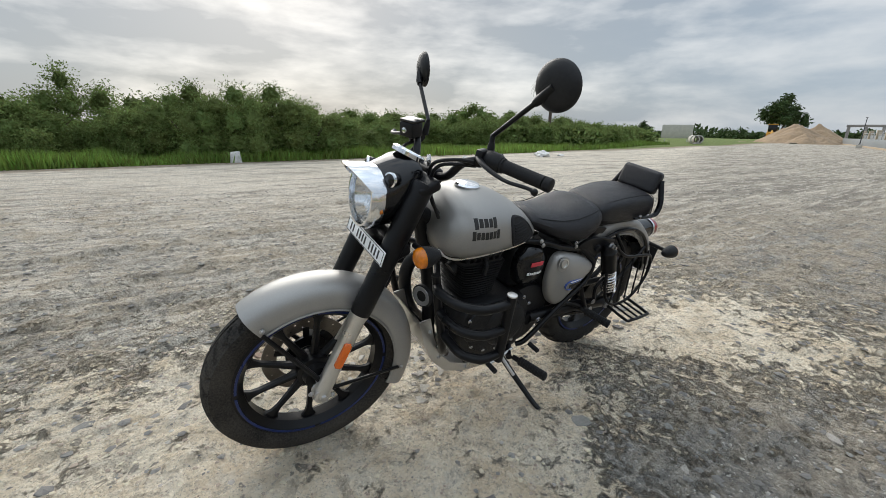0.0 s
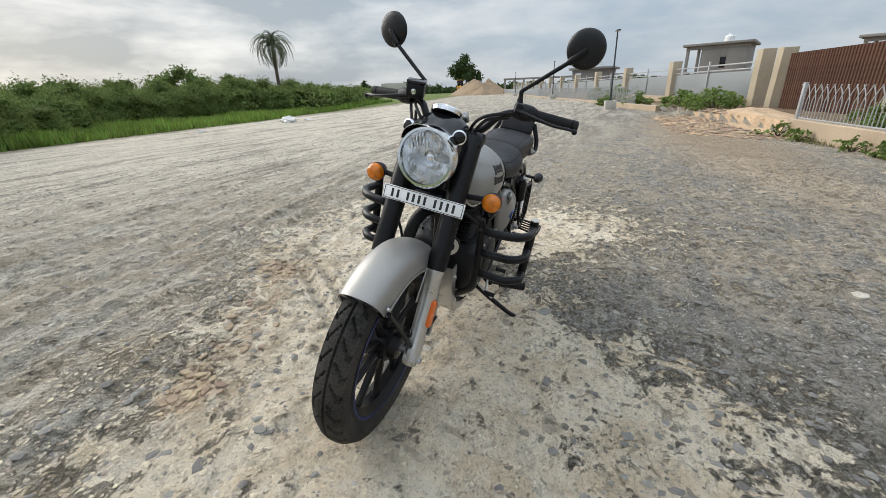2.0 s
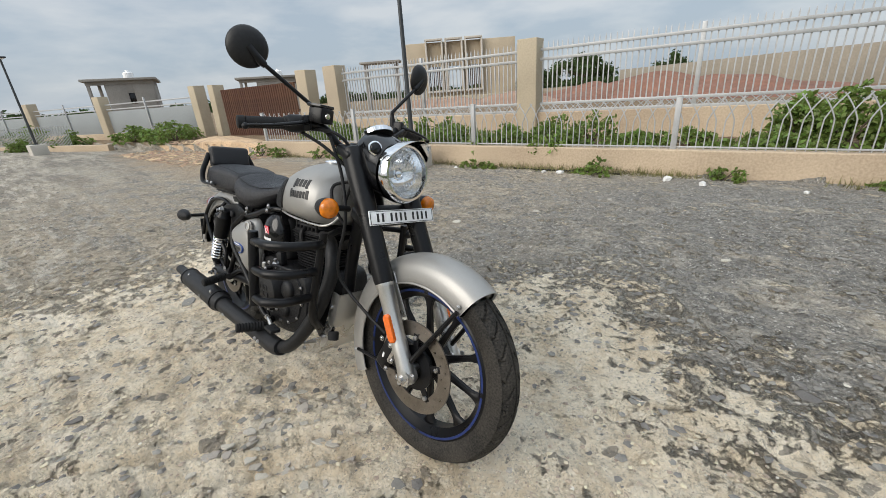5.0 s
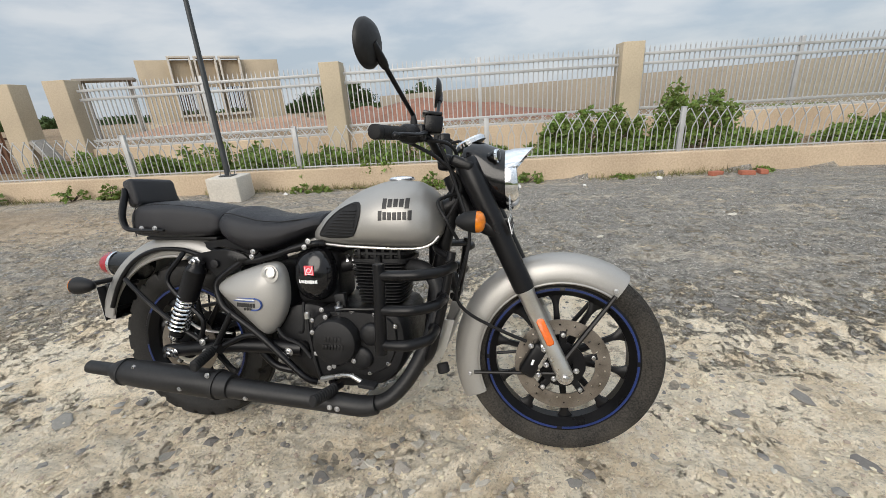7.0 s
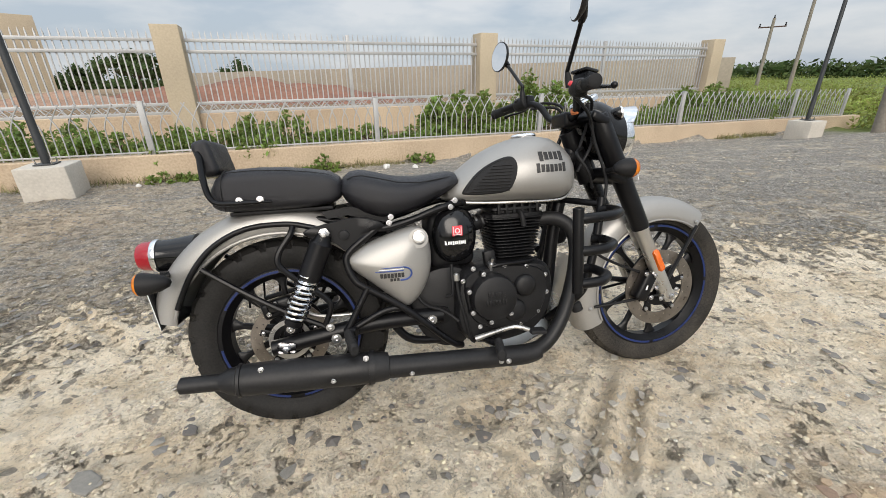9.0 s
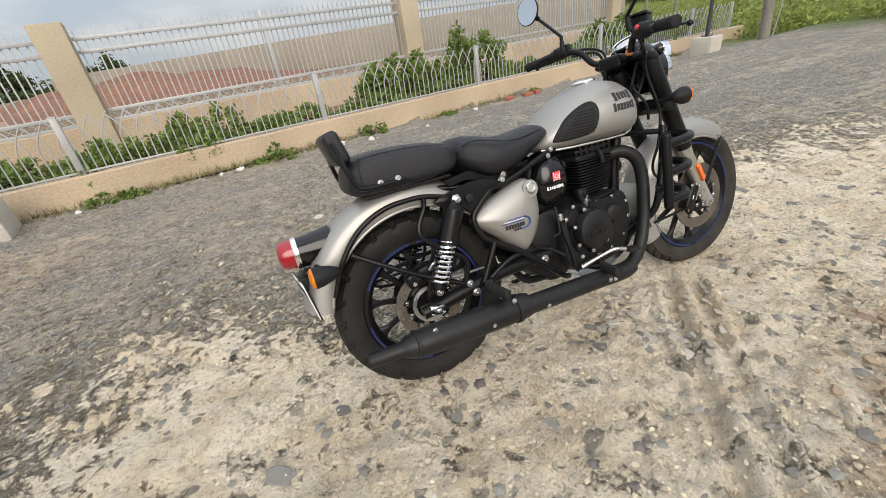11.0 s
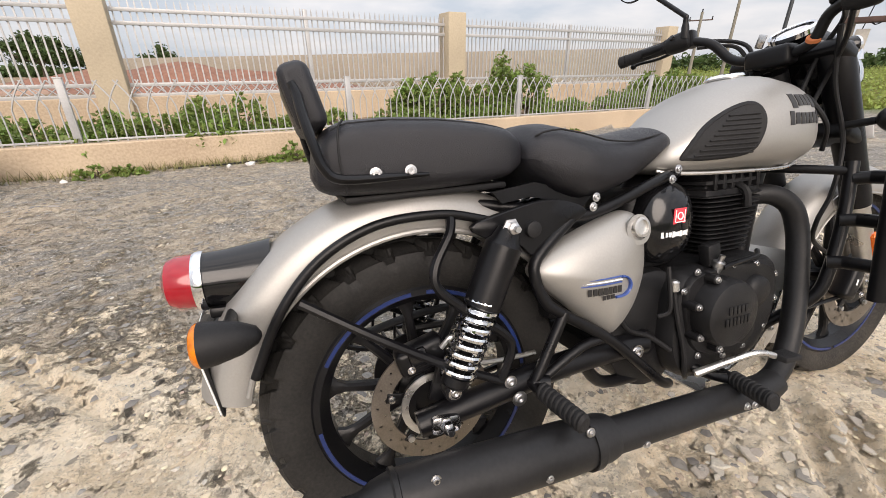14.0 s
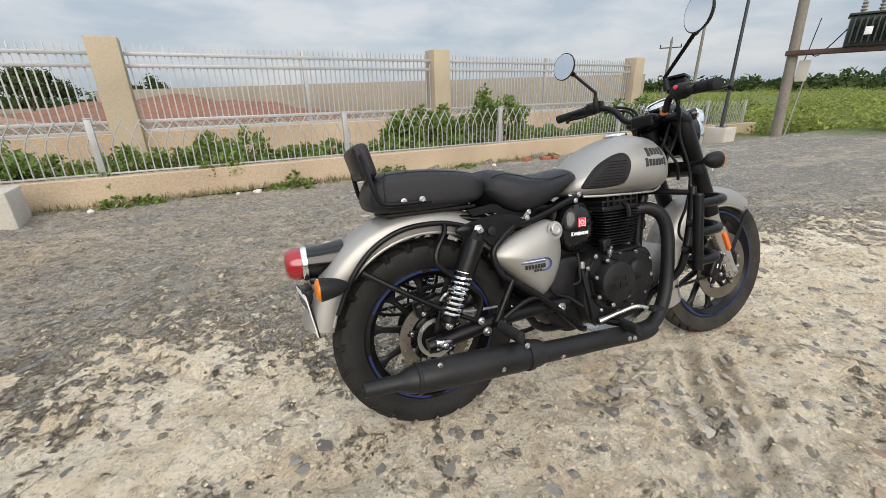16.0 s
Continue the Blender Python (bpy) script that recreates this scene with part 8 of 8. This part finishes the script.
cyl = part("cylinder", lathe([(0, 0.060), (0.16, 0.066)], pose(0.785, 0, 0.505), 36), ENGINE_BLACK, eng, "finned black cylinder")
fin_o = [(-0.086, -0.06), (-0.06, -0.094), (0.06, -0.094), (0.086, -0.06), (0.086, 0.06), (0.06, 0.094), (-0.06, 0.094), (-0.086, 0.06)]
fin_pts = rounded(fin_o, 3)
FIN = mesh_of("fin", loft([[Vector((p.x * k, p.y * k, z)) for p in fin_pts] for z, k in ((-0.0022, 0.985), (-0.0012, 1.0), (0.0012, 1.0), (0.0022, 0.985))]), ENGINE_BLACK)
for i in range(13):
    part("fin", FIN, None, cyl, m=pose(0.785, 0, 0.523 + 0.0112 * i) @ Matrix.Diagonal((0.88 + 0.024 * i - 0.03 * (i % 2), 0.95 + 0.012 * i, 1, 1)))
head_o = [(-0.09, -0.07), (-0.05, -0.095), (0.06, -0.095), (0.095, -0.06), (0.095, 0.06), (0.06, 0.095), (-0.05, 0.095), (-0.09, 0.07)]
hd = part("cylinder_head", loft([[Vector((0.788 + p.x * 1.08 * k, p.y * k, z)) for p in rounded(head_o, 3)] for z, k in ((0.655, 0.9), (0.66, 1.0), (0.672, 1.0), (0.676, 0.86), (0.682, 0.86), (0.686, 0.98), (0.694, 0.98), (0.70, 0.8), (0.728, 0.75), (0.732, 0.6))]), ENGINE_BLACK, eng)
for i in range(6):
    part("head_fin", box((0.012, 0.19, 0.046), pose(0.722 + 0.028 * i, 0, 0.695, 0, 0, 0), 0.003), ENGINE_BLACK, hd)
for s in (-1, 1):
    part("spark_plug_cap", tube([(0.79, s * 0.06, 0.69), (0.795, s * 0.11, 0.67), (0.80, s * 0.115, 0.63)], 0.009, 8, 4), BLACK_PLASTIC, hd)
intake = part("intake", tube([(0.69, -0.01, 0.65), (0.655, -0.02, 0.64), (0.60, -0.03, 0.63)], 0.026, 16, 3), BLACK_PLASTIC, eng)
for x in (0.672, 0.650):
    part("hose_clip", lathe([(-0.004, 0.027), (-0.004, 0.0285), (0.004, 0.0285), (0.004, 0.027), (-0.004, 0.027)], along((x, -0.016, 0.645), (-1, -0.3, -0.2)), 20, False), STEEL, intake)
part("oil_fitting", lathe([(0, 0.010), (0.02, 0.010), (0.022, 0.014), (0.034, 0.014), (0.036, 0.006), (0.05, 0.006)], along((0.665, -0.145, 0.490), (0.1, -0.3, 1)), 12), STEEL, eng)
part("clutch_rod", tube([(0.665, -0.165, 0.512), (0.70, -0.165, 0.517), (0.79, -0.15, 0.516), (0.84, -0.12, 0.516)], 0.006, 8, 3), BLACK_SATIN, eng)
part("sensor", box((0.04, 0.03, 0.055), pose(0.668, -0.13, 0.535, 0, -8, 0), 0.008, 2), BLACK_PLASTIC, eng)
part("drain_cup", lathe([(0, 0.008), (0.003, 0.011), (0.022, 0.011), (0.026, 0.006)], along((0.548, -0.145, 0.472), (0, 0, 1)), 16), ALLOY, eng)
part("drain_hose", tube([(0.548, -0.145, 0.470), (0.553, -0.15, 0.42), (0.57, -0.155, 0.34), (0.585, -0.15, 0.27), (0.60, -0.14, 0.25)], 0.006, 8, 5), BLACK_PLASTIC, eng)
part("drain_hose", tube([(0.535, -0.14, 0.53), (0.533, -0.15, 0.46), (0.53, -0.15, 0.43), (0.51, -0.14, 0.42)], 0.005, 8, 5), BLACK_PLASTIC, eng)
gb = [(0.40, 0.44), (0.46, 0.50), (0.56, 0.51), (0.60, 0.46), (0.60, 0.27), (0.54, 0.225), (0.46, 0.25), (0.41, 0.33)]
part("gearbox", pillow(gb, lambda x, z, k, e: Vector((x, e, z)), ((0.85, -0.105), (0.97, -0.098), (1.0, -0.08), (1.0, 0.08), (0.97, 0.098), (0.85, 0.105)), 4), ENGINE_BLACK, eng, "ribbed black gearbox casting")
for i in range(5):
    part("casting_rib", box((0.006, 0.205, 0.15), pose(0.44 + 0.03 * i, 0, 0.38, 0, 12, 0), 0.002), ENGINE_BLACK, eng)
part("inner_mudguard", box((0.02, 0.15, 0.34), pose(0.372, 0, 0.50, 0, -10, 0), 0.006), BLACK_PLASTIC, eng, "black plastic inner mudguard")
part("centre_tube", tube([(0.56, -0.085, 0.25), (0.40, -0.10, 0.27), (0.34, -0.11, 0.33)], 0.014, 10, 4), BLACK_SATIN, eng)
part("wiring", tube([(0.40, -0.12, 0.46), (0.44, -0.128, 0.40), (0.50, -0.125, 0.37), (0.55, -0.14, 0.33)], 0.006, 8, 5), BLACK_PLASTIC, eng)
part("under_tray", box((0.10, 0.16, 0.05), pose(0.42, 0, 0.34), 0.01), BLACK_PLASTIC, eng)
part("battery_cover", box((0.20, 0.19, 0.20), pose(0.36, 0, 0.54), 0.02), BLACK_PLASTIC, bike)
part("air_box", box((0.16, 0.17, 0.19), pose(0.555, 0, 0.60), 0.03, 3), BLACK_PLASTIC, bike)

# -- exhaust --
ex = part("exhaust_header", tube([(0.845, -0.035, 0.625), (0.90, -0.060, 0.642), (0.945, -0.082, 0.637), (0.982, -0.100, 0.605), (0.996, -0.112, 0.545), (0.980, -0.130, 0.46), (0.942, -0.155, 0.365), (0.893, -0.178, 0.285), (0.83, -0.195, 0.228), (0.75, -0.203, 0.210)], 0.0250, 18, 6), BLACK_MATT, bike, "matt black exhaust pipe")
part("heat_shield", tube([(0.805, -0.206, 0.218), (0.75, -0.208, 0.210), (0.60, -0.213, 0.222), (0.40, -0.222, 0.238), (0.29, -0.228, 0.248)], [0.030, 0.0335, 0.0335, 0.034, 0.034], 20, 5), BLACK_MATT, ex)
muf = part("muffler", lathe([(0, 0.030), (0.002, 0.040), (0.02, 0.0445), (0.10, 0.0475), (0.34, 0.047), (0.42, 0.044), (0.455, 0.035), (0.470, 0.026), (0.480, 0.0235), (0.575, 0.0225), (0.578, 0.018), (0.50, 0.017)], along((0.302, -0.228, 0.252), (-1, -0.012, 0.062)), 40), BLACK_MATT, bike, "matt black silencer with a narrow tip")
part("band", lathe([(0.045, 0.046), (0.045, 0.050), (0.062, 0.0505), (0.062, 0.047), (0.045, 0.046)], along((0.302, -0.228, 0.252), (-1, -0.012, 0.062)), 40, False), BLACK_MATT, muf)
part("band", lathe([(0.415, 0.044), (0.417, 0.0475), (0.425, 0.0475), (0.428, 0.044), (0.415, 0.044)], along((0.302, -0.228, 0.252), (-1, -0.012, 0.062)), 40, False), BLACK_MATT, muf)
for x, z, y in ((0.138, 0.255, 0.278), (-0.055, 0.31, 0.262), (0.235, 0.30, 0.262)):
    bolt((x, -y + 0.004, z), (0, -1, 0.15), 0.007, muf)
for x, z, y in ((0.368, 0.230, 0.258), (0.66, 0.216, 0.247), (0.685, 0.212, 0.246)):
    bolt((x, -y + 0.004, z), (0, -1, 0.0), 0.007, ex)
part("left_header_stub", tube([(0.86, 0.03, 0.64), (0.89, 0.03, 0.62)], 0.03, 12), ENGINE_BLACK, eng)

# -- crash guard: three hoops a side, an outer upright and an inner post --
for s in (-1, 1):
    yo = 0.335 if s < 0 else 0.345
    cg = part("crash_guard", tube([(1.052, s * 0.178, 0.712), (1.030, s * 0.186, 0.58), (1.000, s * 0.186, 0.455), (0.978, s * 0.172, 0.385), (0.930, s * 0.115, 0.315), (0.895, s * 0.085, 0.275)], 0.014, 12, 5), BLACK_SATIN, bike, "black tubular engine crash guard")
    for z, dx in ((0.672, 0.0), (0.575, -0.028), (0.476, -0.056)):
        pts = [(0.876, s * (yo - 0.004), z - 0.004), (0.93, s * (yo + 0.002), z - 0.002), (0.99 + dx * 0.5, s * (yo - 0.004), z), (1.040 + dx * 0.7, s * (yo - 0.045), z + 0.002), (1.060 + dx, s * (yo - 0.11), z + 0.003), (1.058 + dx, s * 0.205, z + 0.002), (1.046 + dx, s * 0.184, z)]
        part("hoop", tube(pts, 0.0155, 14, 6), BLACK_SATIN, cg)
    part("upright", tube([(0.876, s * (yo - 0.002), 0.446), (0.878, s * (yo - 0.002), 0.697)], 0.0165, 16), BLACK_SATIN, cg)
    part("end_cap", lathe([(0, 0.0165), (0.004, 0.016), (0.006, 0.010), (0.0062, 0)], along((0.878, s * (yo - 0.002), 0.697), (0, 0, 1)), 16), ALLOY if s > 0 else BLACK_SATIN, cg)
    part("clamp_bar", tube([(1.048, s * 0.18, 0.690), (0.99, s * 0.08, 0.700), (0.965, 0, 0.700)], 0.011, 10, 3), BLACK_SATIN, cg)
part("leg_bumper", lathe([(0, 0.016), (0.003, 0.020), (0.03, 0.020), (0.034, 0.014)], along((1.0, -0.10, 0.325), (0.3, -0.3, -1)), 16), GRIP_RUBBER, bike)

# -- bash plate --
bp = [[Vector((x + dx, y, z + dz)) for y in (-0.105, -0.10, -0.06, 0.0, 0.06, 0.10, 0.105)] for x, z, dx, dz in ((1.045, 0.475, 0, 0), (1.015, 0.375, 0, 0), (0.965, 0.27, 0, 0), (0.90, 0.20, 0, 0), (0.80, 0.165, 0, 0), (0.70, 0.155, 0, 0), (0.70, 0.159, 0, 0), (0.80, 0.169, 0, 0), (0.898, 0.204, 0, 0), (0.961, 0.272, 0, 0), (1.011, 0.377, 0, 0), (1.041, 0.477, 0, 0))]
bash = part("bash_plate", loft(bp, False, False), ALLOY, bike, "silver alloy engine bash plate")
for s in (-1, 1):
    part("side_flange", loft([[Vector((x, s * y, z)) for x, z in ((1.045, 0.475), (1.015, 0.375), (0.965, 0.27), (0.90, 0.20), (0.80, 0.165), (0.72, 0.157), (0.72, 0.185), (0.80, 0.200), (0.88, 0.235), (0.935, 0.295), (0.975, 0.39), (1.00, 0.48))] for y in (0.102, 0.107)]), ALLOY, bash)
    for x, z in ((0.995, 0.42), (0.94, 0.285), (0.80, 0.185)):
        bolt((x, s * 0.107, z), (0, s, 0), 0.007, bash)

# -- foot controls and stand --
def footpeg(a, b, name="footpeg", r=0.015):
    a, b = Vector(a), Vector(b)
    d = (b - a).normalized()
    ln = (b - a).length
    ob = part(name, tube([a - d * 0.03, a + d * 0.01], 0.011, 10), BLACK_SATIN, bike, "black ribbed rubber footpeg")
    prof = [(0, r * 0.8), (0.004, r)]
    for i in range(int(ln / 0.011)):
        prof += [(0.008 + 0.011 * i, r), (0.010 + 0.011 * i, r * 0.88), (0.013 + 0.011 * i, r * 0.88), (0.015 + 0.011 * i, r)]
    prof += [(ln - 0.002, r), (ln + 0.003, r * 0.7)]
    part("rubber", lathe(prof, along(a, d) @ Matrix.Diagonal((1, 1.35, 1, 1)), 16), GRIP_RUBBER, ob)
    return ob


footpeg((0.665, -0.205, 0.262), (0.640, -0.305, 0.268))
footpeg((0.635, 0.235, 0.262), (0.606, 0.352, 0.268))
footpeg((0.188, -0.175, 0.350), (0.206, -0.278, 0.338))
footpeg((0.205, 0.178, 0.350), (0.175, 0.285, 0.345))
for s in (-1, 1):
    part("peg_bracket", tube([(0.60, s * 0.12, 0.28), (0.64, s * 0.17, 0.262), (0.66, s * 0.20, 0.262)], 0.013, 10, 3), BLACK_SATIN, bike)
    part("peg_bracket", tube([(0.185, s * 0.152, 0.352), (0.215, s * 0.165, 0.352)], 0.016, 10), BLACK_SATIN, bike)
bpd = part("brake_pedal", tube([(0.60, -0.165, 0.270), (0.66, -0.19, 0.295), (0.72, -0.215, 0.315), (0.765, -0.225, 0.302)], [0.010, 0.008, 0.0075, 0.0075], 10, 5), ALLOY, bike, "bare alloy rear brake pedal")
part("pedal_pad", box((0.055, 0.040, 0.014), pose(0.790, -0.232, 0.298, 0, 6, 0), 0.004, 2), GRIP_RUBBER, bpd)
gl_ = part("gear_lever", tube([(0.62, 0.17, 0.27), (0.70, 0.19, 0.265), (0.765, 0.20, 0.262)], 0.006, 8, 4), ALLOY, bike)
part("toe_rubber", tube([(0.765, 0.195, 0.262), (0.765, 0.245, 0.262)], 0.010, 12), GRIP_RUBBER, gl_)
part("heel_rubber", tube([(0.545, 0.19, 0.285), (0.545, 0.24, 0.285)], 0.010, 12), GRIP_RUBBER, gl_)
st_ = part("side_stand", tube([(0.640, 0.125, 0.215), (0.612, 0.20, 0.155), (0.582, 0.300, 0.090), (0.570, 0.345, 0.070)], [0.013, 0.012, 0.011, 0.010], 12, 4), BLACK_SATIN, bike, "black steel side stand, folded out")
part("stand_foot", box((0.075, 0.045, 0.008), pose(0.562, 0.352, 0.067, 12, 0, 20), 0.003), BLACK_SATIN, st_)
part("stand_spring", tube([(0.66, 0.135, 0.24), (0.62, 0.215, 0.16)], 0.007, 8), STEEL, st_)
# -- clothing guard and foot rest on the left --
cgd = part("clothing_guard", tube([(0.10, 0.15, 0.66), (0.02, 0.165, 0.60), (-0.10, 0.17, 0.585), (-0.20, 0.165, 0.56), (-0.215, 0.17, 0.46), (-0.13, 0.18, 0.36), (0.0, 0.185, 0.34), (0.09, 0.18, 0.40), (0.115, 0.165, 0.52), (0.10, 0.15, 0.66)], 0.007, 8, 5), BLACK_SATIN, bike, "black wire clothing guard with fold-down foot rest")
for i in range(5):
    x = 0.06 - 0.055 * i
    part("wire", tube([(x, 0.166, 0.60), (x - 0.02, 0.183, 0.35 + 0.004 * i)], 0.004, 6), BLACK_SATIN, cgd)
part("foot_rest", tube([(0.05, 0.185, 0.345), (0.05, 0.285, 0.335), (0.03, 0.30, 0.335), (-0.09, 0.30, 0.335), (-0.11, 0.285, 0.335), (-0.11, 0.185, 0.345)], 0.007, 8, 3), BLACK_SATIN, cgd)
for i in range(3):
    part("foot_rest_bar", tube([(0.01 - 0.04 * i, 0.186, 0.343), (0.01 - 0.04 * i, 0.299, 0.335)], 0.005, 6), BLACK_SATIN, cgd)
